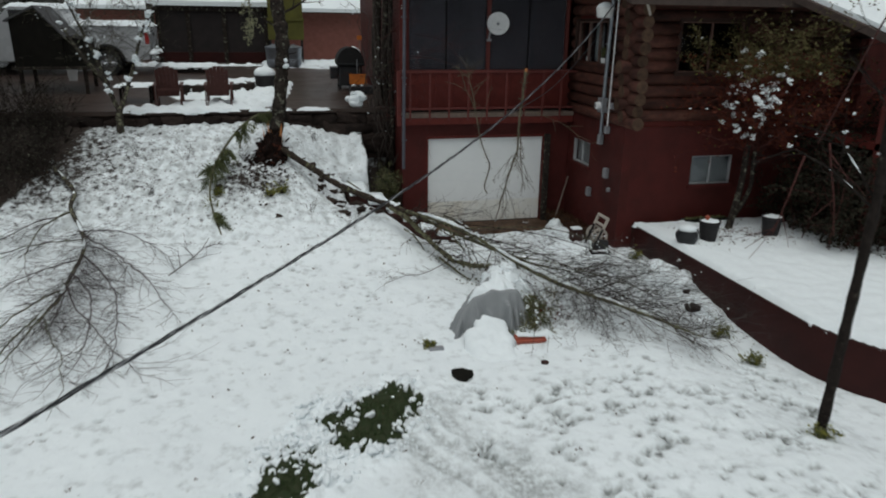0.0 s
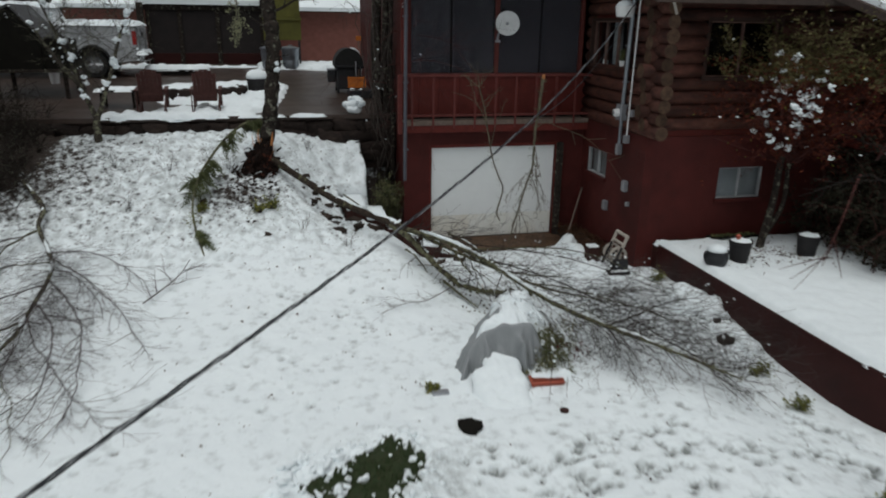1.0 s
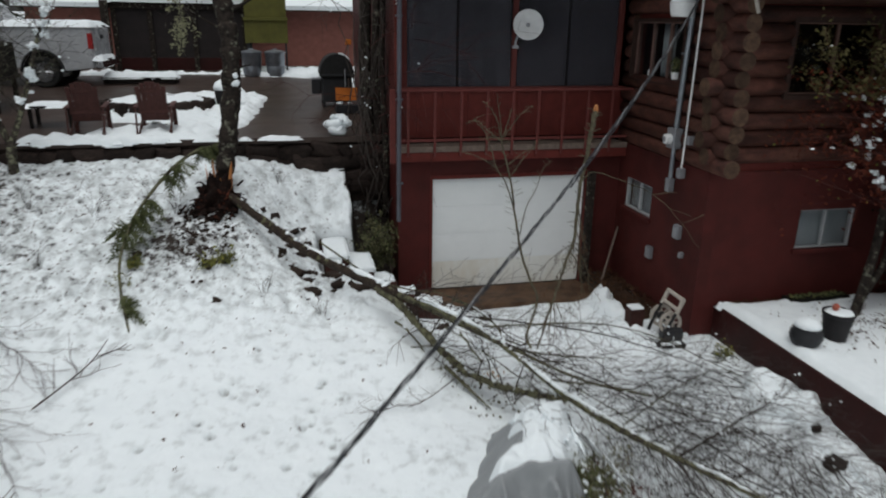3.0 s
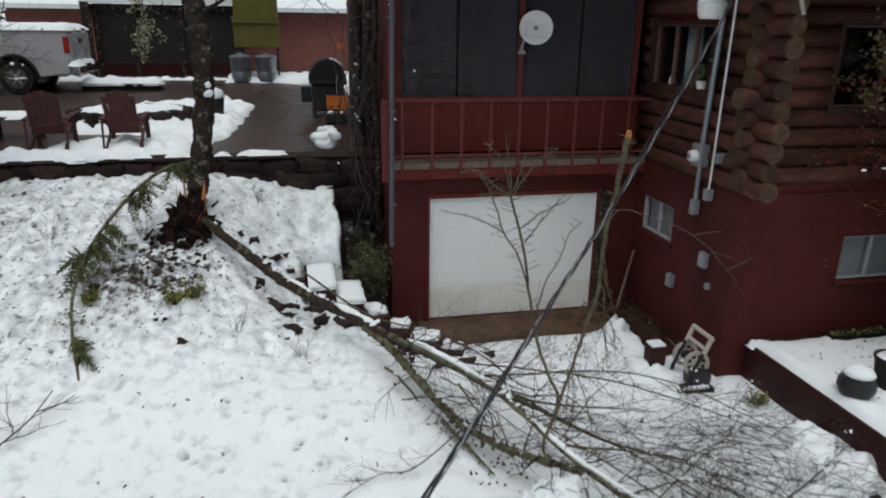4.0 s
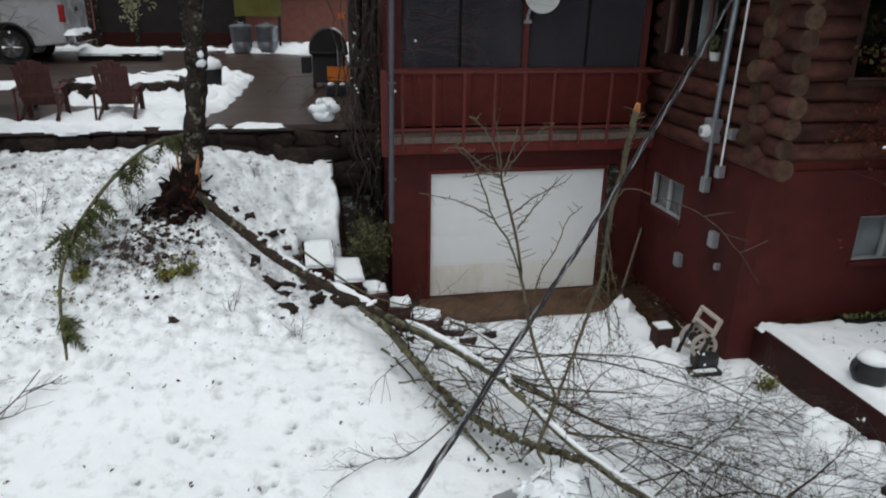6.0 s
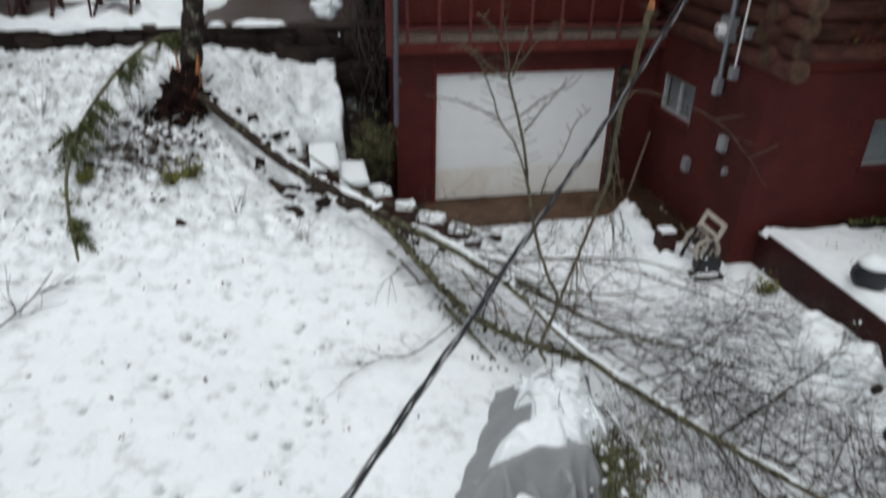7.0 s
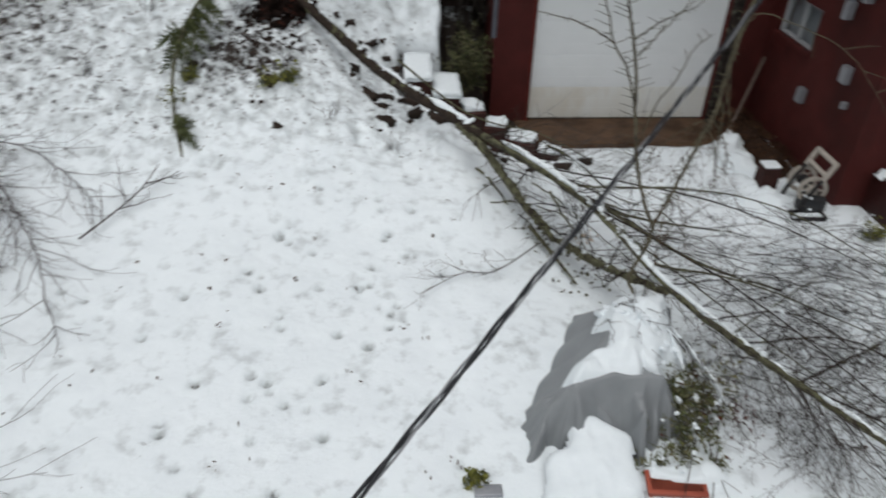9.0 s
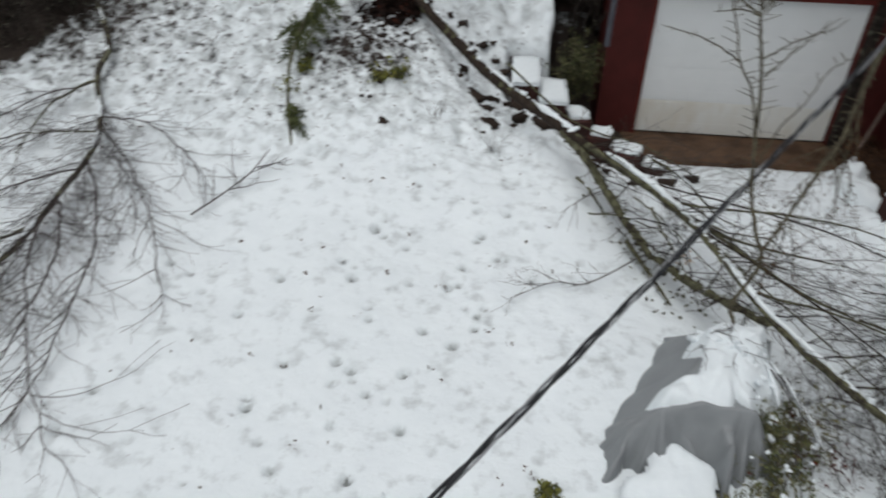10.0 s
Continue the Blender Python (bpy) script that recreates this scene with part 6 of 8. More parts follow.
for y, z, s, lab in ((15.93, 1.64, 0.075, "small grey outlet box on the red wall"), (16.73, 1.03, 0.07, "grey cable box on the red wall"), (15.75, 1.30, 0.03, "tiny grey fitting on the red wall"), (15.83, 3.14, 0.045, "small pale sensor on the log wall")):
    b_ = tagged(new("wall_box"), lab, "electric box", group="wall boxes")
    part("body", B((8.02 if z > 3 else 8.06, y - s, z - 1.5 * s), (8.137, y + s, z + 1.5 * s), 0.008), M_GREY, b_)
    if s > 0.05:
        part("cover", B((8.045, y - 0.8 * s, z - 1.25 * s), (8.06, y + 0.8 * s, z + 1.25 * s), 0.005), M_GREY, b_)
gap_ = tagged(new("gutter_end"), "short curved pipe end at the eave", "pipe")
part("elbow", rod(bmesh.new(), (8.15, 14.75, 5.0), (8.05, 14.75, 5.25), 0.025), M_BEIGE, gap_)

# things on the sill of the upper window
jar = tagged(new("jar"), "white jar on the window sill", "jar")
part("body", lathe(bmesh.new(), [(0.05, 0), (0.055, 0.02), (0.055, 0.14), (0.03, 0.17), (0.03, 0.2)], at=(8.25, 17.6, 3.93), n=18), M_WHITE, jar, smooth=True)
hp = tagged(new("house_plant"), "potted green plant behind the window", "plant")
part("pot", lathe(bmesh.new(), [(0.07, 0), (0.10, 0.16), (0.105, 0.17)], at=(8.25, 16.75, 3.93), n=18), M_WHITE, hp)
leaf_cloud("leaves", [Vector((8.27, 16.75, 4.2)) + jitter(rng, 0.10) for _ in range(90)], 0.05, M_LEAF, hp, rng, 0.04)
cur = tagged(new("curtain"), "pale curtain hanging in the upper window", "curtain")
T = Tubes()
for k in range(9):
    T.add([(8.29, 16.98 + 0.04 * k, 4.0), (8.29, 16.98 + 0.04 * k, 4.86)], 0.024, 0.024, 8)
T.ob("fabric", M_CURTAIN, cur)

# the overhead service drop: three twisted wires
drop = tagged(new("service_cable"), "black twisted overhead electric cable with bare wire", "cable")
line = []
for i in range(760):
    d_ = 0.3 + 18.7 * i / 759
    line.append(Vector((8.272 - 0.8955 * d_ + 0.0106 * d_ ** 2, 16.13 - d_, 5.514 - 0.5745 * d_ + 0.04327 * d_ ** 2 - 0.00107 * d_ ** 3)))
for k, (r, m_) in enumerate(((0.0062, M_CABLE), (0.0062, M_CABLE), (0.0046, M_WIRE))):
    T = Tubes()
    pts = []
    for i, p_ in enumerate(line):
        a = 0.27 * i + k * 2.094
        t_ = (line[min(i + 1, len(line) - 1)] - line[max(0, i - 1)]).normalized()
        u_ = t_.cross(Vector((0, 0, 1))).normalized()
        pts.append(p_ + (u_ * math.cos(a) + u_.cross(t_) * math.sin(a)) * 0.0090)
    T.add(pts, r, r, 6)
    T.ob("wire", m_, drop, ("black insulated wire", "black insulated wire", "bare grey wire")[k])
T = Tubes()
T.add(smooth_path([(4.2, 11.3, 3.6), (6.0, 14.0, 3.8), (8.0, 16.3, 4.75)], 8), 0.006, 0.006, 5)
T.ob("tail_wire", M_CABLE, drop)

# ---------- at the foot of the walls ----------
reel = tagged(new("hose_reel"), "beige hose reel on a grey cart leaning at the house wall", "hose reel")
RC = Vector((7.70, 15.32, 0.40))
ax = Vector((-0.04, -0.35, 0.02)).normalized()
rotm = ax.to_track_quat("Z", "Y").to_matrix().to_4x4()
for off in (-0.175, 0.175):
    m_ = Matrix.Translation(RC + ax * off) @ rotm
    bm = bmesh.new()
    n_ = 36
    ring_ = [[bm.verts.new(m_ @ Vector((r * math.cos(2 * math.pi * k / n_), r * math.sin(2 * math.pi * k / n_), z))) for k in range(n_)] for r, z in ((0.135, -0.014), (0.185, -0.014), (0.185, 0.014), (0.135, 0.014))]
    for i in range(4):
        for k in range(n_):
            bm.faces.new((ring_[i][k], ring_[i][(k + 1) % n_], ring_[(i + 1) % 4][(k + 1) % n_], ring_[(i + 1) % 4][k]))
    lathe(bm, [(0.075, -0.014), (0.075, 0.014), (0.05, 0.03)], n=20, m=m_)
    for k in range(8):
        a = 2 * math.pi * k / 8
        v = Vector((math.cos(a), math.sin(a), 0))
        rod(bm, m_ @ (v * 0.065), m_ @ (v * 0.145), 0.013, 6)
    bmesh.ops.recalc_face_normals(bm, faces=bm.faces)
    part("reel_disc", bm, M_BEIGE, reel, "beige spoked disc")
part("hub", lathe(bmesh.new(), [(0.07, -0.16), (0.07, 0.16)], n=20, m=Matrix.Translation(RC) @ rotm), M_CLAY, reel)
for y_ in (15.06, 15.50):
    T = Tubes()
    T.add(smooth_path([(7.52, y_, 0.10), (7.60, y_, 0.36), (7.80, y_ - 0.0, 0.80)], 4), 0.03, 0.024, 8)
    T.ob("upright", M_CLAY, reel, "dark grey frame")
bm = bmesh.new()
rod(bm, (7.80, 15.04, 0.82), (7.80, 15.50, 0.82), 0.034, 10)
rod(bm, (7.73, 15.05, 0.66), (7.73, 15.49, 0.66), 0.03, 10)
for y_ in (15.05, 15.49):
    rod(bm, (7.80, y_, 0.82), (7.71, y_, 0.60), 0.034, 10)
part("handle", bm, M_BEIGE, reel, "beige handle")
part("tray", B((7.44, 14.93, 0.02), (7.88, 15.14, 0.13), 0.02), M_CLAY, reel)
part("cover", B((7.56, 15.02, 0.10), (7.88, 15.28, 0.34), 0.07), M_BLACK, reel)
part("snow", B((7.47, 14.94, 0.125), (7.80, 15.01, 0.155), 0.014), M_SNOW, reel)
blk = tagged(mesh_ob("concrete_block", B((7.30, 15.68, -0.05), (7.54, 15.90, 0.42), 0.015), M_BRICK), "upright dark red block with snow on top by the reel", "block")
part("snow", B((7.31, 15.69, 0.415), (7.53, 15.89, 0.45), 0.014), M_SNOW, blk)
hose = tagged(new("garden_hose"), "loose loop of dark hose on the snow", "hose")
T = Tubes()
T.add([(7.42 + 0.15 * math.cos(a / 3), 15.35 + 0.14 * math.sin(a / 3), 0.09 + 0.03 * math.sin(a)) for a in range(20)], 0.012, 0.012, 6)
T.ob("loop", M_GREY, hose)
stick_ = tagged(new("garden_tool"), "long weathered tool handle leaning in the wall corner", "tool")
part("shaft", rod(bmesh.new(), (7.55, 17.45, 0.02), (8.11, 18.0, 1.12), 0.022, 10), M_DECK, stick_)
post = tagged(mesh_ob("timber_post", B((7.47, 18.05, -0.1), (7.60, 18.18, 2.2), 0.01), M_DBARK), "dark timber post beside the garage door", "post")
litter = leaf_cloud("leaf_litter", [Vector((rng.uniform(7.55, 8.1), rng.uniform(16.1, 18.1), rng.uniform(0.06, 0.26))) for _ in range(2200)] + [Vector((rng.uniform(8.75, 13.5), rng.uniform(14.9, 15.28), rng.uniform(0.585, 0.64))) for _ in range(1800)], 0.03, M_DEADLEAF, None, rng, 0.02)
tagged(litter, "brown dead leaves along the house wall", "leaves")
mound = drift("soil_bank", [(7.5, 16.2), (8.12, 16.0), (8.12, 18.16), (7.65, 18.16)], 0.24, "", base=lambda x, y: -0.03, res=0.06, edge=0.3, seed=6)
mound.data.materials.clear()
mound.data.materials.append(M_MUD)
tagged(mound, "bank of dark leafy soil in the wall corner", "soil")

# steps of blocks down from the patio, and stones beside them
rst = random.Random(91)
steps = [(2.68, 17.62, 1.08, 0.40, 0.85, 0.30), (3.08, 17.42, 0.88, 0.40, 0.72, 0.28), (3.47, 17.30, 0.62, 0.38, 0.40, 0.26), (3.84, 17.16, 0.42, 0.34, 0.36, 0.22), (4.22, 17.0, 0.26, 0.44, 0.38, 0.20), (4.6, 16.85, 0.12, 0.38, 0.32, 0.16)]
for x, y, z, a, b, h in steps:
    st_ = tagged(new("step_block"), "reddish stone step block capped with snow", "step", group="garden steps")
    st_.matrix_world = pose(x, y, z, rst.uniform(4, 9), rst.uniform(-3, 3), rst.uniform(-8, 4) if x < 3.3 else rst.uniform(-25, 15))
    part("block", B((-a / 2, -b / 2, -h - 0.35), (a / 2, b / 2, 0), 0.02), M_BRICK, st_)
    bm = bmesh.new()
    rough_ = x > 3.3
    if rough_:
        box(bm, (-a / 2 + 0.04, -b / 2 + 0.07, -0.03), (a / 2 - 0.02, b / 2 - 0.02, 0.045))
    else:
        box(bm, (-a / 2 + 0.004, -b / 2 - 0.004, -0.006), (a / 2 + 0.022, b / 2 + 0.006, 0.075))
    bmesh.ops.subdivide_edges(bm, edges=bm.edges, cuts=5, use_grid_fill=True)
    bmesh.ops.bevel(bm, geom=[e for e in bm.edges if len(e.link_faces) == 2 and e.calc_face_angle() > 0.5], offset=0.018, segments=2, affect="EDGES")
    for v in bm.verts:
        if v.co.z > 0.02:
            v.co.z += (0.05 if rough_ else 0.022) * noise.noise(v.co * (11 if rough_ else 7) + Vector((x * 9, 0, 0)))
        v.co.x *= 1 + (0.3 if rough_ else 0.05) * noise.noise(v.co * 12 + Vector((x, 0, 0)))
        v.co.y *= 1 + (0.3 if rough_ else 0.05) * noise.noise(v.co * 12 + Vector((0, x, 0)))
    part("snow", bm, M_SNOW, st_, smooth=True)
slab_ = tagged(mesh_ob("step_riser", B((2.44, 18.06, 0.6), (2.92, 18.12, 1.15), 0.02), M_BRICK), "dark upright slab behind the top step", "stone", group="garden steps")
edging = [stone_mesh("edging_stone", k, M_SLAB, rough=0.3) for k in range(3, 7)]
spots_e = []
for x, y in ((2.03, 16.57), (2.26, 16.65), (1.81, 16.95), (2.17, 16.43), (2.91, 16.18), (3.3, 16.35), (2.36, 17.65), (2.0, 17.8), (1.71, 17.92), (1.83, 17.55), (2.57, 16.51), (2.63, 16.27), (2.28, 16.07), (3.0, 16.17), (2.1, 17.41)):
    spots_e.append((x, y, rst.uniform(0.06, 0.10), rst.uniform(0.12, 0.22)))
    for _ in range(2):
        spots_e.append((x + rst.uniform(-0.25, 0.25), y + rst.uniform(-0.15, 0.2), rst.uniform(0.04, 0.08), rst.uniform(0.05, 0.12)))
spots_e += [(3.4, 16.75, 0.14, 0.24), (3.85, 16.6, 0.14, 0.2), (4.3, 16.4, 0.12, 0.2), (4.75, 16.45, 0.12, 0.2), (0.75, 16.45, 0.1, 0.26), (0.95, 16.5, 0.1, 0.16), (-0.3, 16.75, 0.08, 0.16), (0.9, 15.75, 0.08, 0.1), (5.1, 16.6, 0.1, 0.2)]
for i, (x, y, h, wd) in enumerate(spots_e):
    ob = tagged(new("edging_stone", edging[i % 4]), "dark edging stone half buried in snow", "stone", group="edging stones")
    ob.matrix_world = pose(x, y, snow_z(x, y) + rst.uniform(-0.02, 0.01), rst.uniform(-18, 18), rst.uniform(-18, 18), rst.uniform(-60, 30)) @ Matrix.Diagonal((wd, wd * 0.6, h, 1))
# ---------- in the yard: tarp, boxes, hole ----------
tarp = tagged(new("tarp"), "grey tarp draped over garden things and half buried in snow", "tarp")


def tarp_z(x, y):
    """A cloth over a hidden stack: steep pleated front, a level top that climbs backwards, a sloping flank."""
    drop = sstep(11.70, 11.38, y)
    pleat = 1.0 * (1 - abs(math.sin(6.3 * x + 0.9))) ** 1.3 + 0.3 * abs(math.sin(15.0 * x + 1.3 * y)) + 0.6 * sstep(4.2, 4.45, x) * abs(math.sin(22 * x))
    flank = 0.2 + 1.45 * ((x - 3.45) * 0.88 - (y - 11.75) * 0.48)
    planes = (
        2.6 * (y - 11.35 + 0.13 * sstep(3.72, 3.46, x) + 0.17 * drop * pleat - 0.07 * drop),
        flank + 0.05 * abs(math.sin(6.5 * (y + 0.6 * x))) * sstep(0.75, 0.2, flank),
        0.06 + 2.3 * (x - 3.43) + 0.06 * abs(math.sin(11 * y)),
        0.12 + 2.4 * (4.80 + 0.38 * max(0.0, y - 11.75) - x) + 0.10 * abs(math.sin(13 * y)) * sstep(4.5, 4.75, x),
        0.62 + 1.1 * (12.72 - y),
        0.74 + 0.42 * (y - 11.66) + 0.025 * math.sin(5 * x + 1.0),
        0.92,
    )
    ang, far_ = math.atan2(y - 11.68, x - 3.84), math.hypot(x - 3.84, y - 11.68)
    fan = sstep(0.05, 0.35, far_) * sstep(11.78, 11.62, y) * (0.115 * (1 - abs(math.sin(5.2 * ang + 0.4 + 0.6 * math.sin(3 * ang)))) ** 2 + 0.035 * abs(math.sin(13 * ang)))
    k = 0.014
    return fan - 0.05 - k * math.log(sum(math.exp(-v / k) for v in planes)) + 0.008 * noise.noise(Vector((x * 5, y * 5, 2)))


vs, fs, keep = [], [], {}
nx, ny = 116, 142
for j in range(ny):
    for i in range(nx):
        x, y = 3.05 + 0.017 * i, 11.0 + 0.017 * j
        z = tarp_z(x, y)
        keep[i, j] = z > lie(x, y) - 0.10 + 0.08 * noise.noise(Vector((x * 4, y * 4, 1)))
        vs.append((x, y, z))
for j in range(ny - 1):
    for i in range(nx - 1):
        if keep[i, j] and keep[i + 1, j] and keep[i, j + 1] and keep[i + 1, j + 1]:
            fs.append((j * nx + i, j * nx + i + 1, (j + 1) * nx + i + 1, (j + 1) * nx + i))
me = bpy.data.meshes.new("cloth")
me.from_pydata(vs, [], fs)
me.materials.append(M_TARP)
me.polygons.foreach_set("use_smooth", [True] * len(me.polygons))
cloth = new("cloth", me)
cloth.parent = tarp
TARP_SNOW = [(3.77, 11.74), (3.82, 11.63), (3.95, 11.66), (4.11, 11.70), (4.36, 11.70), (4.42, 11.86), (4.48, 11.80), (4.58, 11.74), (4.78, 11.80), (4.92, 12.05), (4.95, 12.32), (4.88, 12.60), (4.50, 12.60), (4.27, 12.48), (4.13, 12.29), (4.20, 12.10), (4.13, 11.94), (3.88, 11.88)]


def tarp_snow_base(x, y):
    """The cloth, and beside it a bank that eases down to the ground."""
    bank = 0.84 - 1.1 * max(0.0, x - 4.60) - 0.5 * max(0.0, y - 12.2) - 3.0 * max(0.0, 11.95 - y) - 4.0 * max(0.0, 4.5 - x)
    return max(tarp_z(x, y), lie(x, y) + 0.06, bank)


drift("snow", TARP_SNOW, 0.075, "", parent=tarp, base=tarp_snow_base, res=0.02, edge=0.06, seed=8, lump=0.09, wob=0.06)
rs_ = random.Random(77)
spots = []
for k in range(36):
    a_ = rs_.uniform(0, 1)
    x, y = 4.20 + 0.62 * a_ + rs_.gauss(0, 0.05), 12.45 - 0.75 * a_ * rs_.uniform(0.2, 1.0) + rs_.gauss(0, 0.06)
    spots.append((Vector((x, y, tarp_snow_base(x, y) + rs_.uniform(0.04, 0.08))), rs_.uniform(0.02, 0.045)))
part("snow", clump_mesh(spots, rs_), M_SNOW, tarp, smooth=True)["kind"] = "stuff"
# snow-laden twigs trailing off the heap, and dead twigs lying on it
T, laden = Tubes(), Tubes()
for k in range(11):
    p0 = Vector((4.66 + 0.028 * k, 12.28 - 0.03 * k + rs_.uniform(-0.08, 0.08), 0.84 - 0.012 * k))
    twig = grow(T, p0, (rs_.uniform(0.25, 0.75), -0.8, -0.35), rs_.uniform(0.35, 0.65), 0.006, 0, rs_, droop=0.08, wander=0.12)
    snow_strip(laden, twig, rs_.uniform(0.014, 0.024), 0.16, rs_)
for k in range(9):
    x, y = rs_.uniform(4.15, 4.7), rs_.uniform(12.0, 12.45)
    grow(T, (x, y, tarp_snow_base(x, y) + 0.11), (rs_.uniform(-1, 1), rs_.uniform(-1, 0.3), 0.1), rs_.uniform(0.1, 0.22), 0.004, 1, rs_, wander=0.2, kids=4, rmin=0.002)
T.ob("twig_spray", M_DTWIG, fallen, "dead twigs under wet snow")["kind"] = "stuff"
laden.ob("snow", M_SNOW, fallen)["kind"] = "stuff"
yard_drift = drift("snow_drift", [(3.68, 11.22), (3.84, 11.46), (3.92, 11.55), (4.03, 11.57), (4.14, 11.50), (4.24, 11.38), (4.28, 11.0), (4.2, 10.6), (3.9, 10.45), (3.55, 10.6), (3.5, 10.95)], 0.10, "rounded snow heap against the tarp", base=lambda x, y: lie(x, y) + 0.17 * sstep(10.7, 11.45, y) - 0.06 * sstep(11.0, 10.6, y), res=0.025, edge=0.28, seed=9, lump=0.075, wob=0.12)
yard_drift["group"] = "snow heaps"
for k, outline in enumerate(([(4.45, 11.6), (4.75, 11.55), (4.95, 11.1), (4.7, 10.9), (4.5, 11.1)], [(7.9, 13.6), (8.45, 13.8), (8.5, 12.6), (8.1, 12.5), (7.7, 13.0)], [(8.0, 12.3), (8.45, 12.4), (8.45, 11.6), (8.1, 11.5)], [(7.25, 17.3), (7.5, 17.25), (7.55, 16.3), (7.4, 15.95), (7.05, 16.4)], [(6.9, 16.2), (7.6, 16.0), (7.8, 15.2), (7.2, 15.0), (6.7, 15.6)])):
    d_ = drift("snow_drift", outline, (0.07, 0.2, 0.16, 0.2, 0.09)[k], "soft heap of snow in the yard", base=lie, res=0.04, edge=0.2, seed=13 + k, lump=0.11, wob=0.22)
    d_["group"] = "snow heaps"
ob_ = tagged(new("plastic_box"), "faded red plastic box under snow beside the tarp", "box")
ob_.matrix_world = pose(4.57, 11.02, 0.13, 4, 0, -6)
part("body", B((-0.22, -0.09, -0.12), (0.22, 0.09, 0.10), 0.02), M_ORANGE, ob_)
part("rim", B((-0.235, -0.105, 0.07), (0.235, 0.105, 0.10), 0.01), M_ORANGE, ob_)
drift("snow", [(-0.2, 0.03), (0.02, 0.00), (0.24, 0.01), (0.25, 0.14), (-0.22, 0.14)], 0.05, "", parent=ob_, base=lambda x, y: 0.09, res=0.02, edge=0.05, seed=3, wob=0.04)
tray = tagged(mesh_ob("metal_tray", B((2.98, 10.98, 0.12), (3.20, 11.08, 0.20), 0.012), M_GREY), "small grey tray half buried by the weed", "tray")
hole = tagged(new("dark_pan"), "dark shallow pan sunk in the snow", "pan")
hole.matrix_world = pose(3.26, 10.2, lie(3.26, 10.2) + 0.03, 3, 0, -15) @ Matrix.Diagonal((0.85, 0.85, 1, 1))
bm = lathe(bmesh.new(), [(0.17, -0.045), (0.20, 0.012), (0.185, 0.014), (0.15, 0.008), (0.02, 0.006)], n=26, m=Matrix.Diagonal((1.05, 0.8, 1, 1)))
for v in bm.verts:
    k_ = 1 + 0.45 * noise.noise(Vector((v.co.x, v.co.y, 0)).normalized() * 1.6 + Vector((3, 1, 0)))
    v.co.x, v.co.y = v.co.x * k_, v.co.y * k_
part("basin", bm, M_HUT, hole)
ball = tagged(mesh_ob("terracotta_shard", lathe(bmesh.new(), [(0.05, 0), (0.06, 0.05), (0.04, 0.06)], at=(4.53, 10.29, 0.13), n=14), M_BRICK), "small red clay shard in the snow", "pot")
for x, y, r in ((7.99, 11.92, 0.15), (7.85, 13.35, 0.06), (8.2, 12.5, 0.07)):
    b_ = tagged(new("dark_stone", rocks[2]), "dark wet stone at the foot of the bed wall", "stone", group="edging stones")
    b_.matrix_world = pose(x, y, lie(x, y) + 0.02, 5, 8, 20) @ Matrix.Diagonal((r * 2, r * 1.4, r * 1.3, 1))

# ---------- pots on the raised bed ----------
BZ = 0.655


def snow_dome(r, z, h, parent):
    bm = lathe(bmesh.new(), [(r * 0.98, z - 0.01), (r * 1.04, z + 0.25 * h), (r * 0.9, z + 0.65 * h), (r * 0.55, z + 0.93 * h), (r * 0.12, z + h)], n=26)
    for v in bm.verts:
        v.co *= 1 + 0.05 * noise.noise(v.co * 9)
    part("snow_cap", bm, M_SNOW, parent, smooth=True)


pot = thing("cauldron_pot", "black round-bellied garden pot with snow dome", "pot", (8.80, 13.60, BZ), group="garden pots")
part("belly", lathe(bmesh.new(), [(0.10, 0.0), (0.17, 0.04), (0.215, 0.14), (0.21, 0.22), (0.17, 0.28), (0.18, 0.30)], n=30), M_BLACK, pot, smooth=True)
for s_ in (-1, 1):
    T = Tubes()
    T.add([(s_ * (0.19 + 0.06 * math.sin(a)), 0, 0.23 - 0.07 * math.cos(a)) for a in np.linspace(0, math.pi, 9)], 0.014, 0.014, 6)
    T.ob("lug", M_BLACK, pot)
snow_dome(0.17, 0.29, 0.12, pot)
for x, y, s_, kids_ in ((9.32, 13.66, 1.0, True), (10.82, 13.72, 1.0, False)):
    pot = thing("tall_planter", "tall dark grey tapered planter filled with snow", "pot", (x, y, BZ), group="garden pots")
    part("body", lathe(bmesh.new(), [(0.145, 0), (0.15, 0.01), (0.20, 0.40), (0.215, 0.41), (0.215, 0.45), (0.195, 0.45), (0.19, 0.40)], n=30), M_CLAY, pot, smooth=False)
    snow_dome(0.185, 0.41, 0.06, pot)
    if kids_:
        part("ornament", lathe(bmesh.new(), [(0.02, 0), (0.045, 0.03), (0.05, 0.07), (0.02, 0.10)], at=(-0.05, 0.02, 0.46), n=14), M_ORANGE, pot, "small orange bloom")
trough = thing("planter_trough", "long low green planter trough against the wall", "planter", (10.15, 15.02, 0.60))
part("box", B((-0.55, -0.11, 0), (0.55, 0.11, 0.14), 0.012), M_HUT, trough)
leaf_cloud("leaves", [Vector((rng.uniform(-0.5, 0.5), rng.uniform(-0.08, 0.08), 0.15)) for _ in range(160)], 0.03, M_LEAF, trough, rng, 0.02)

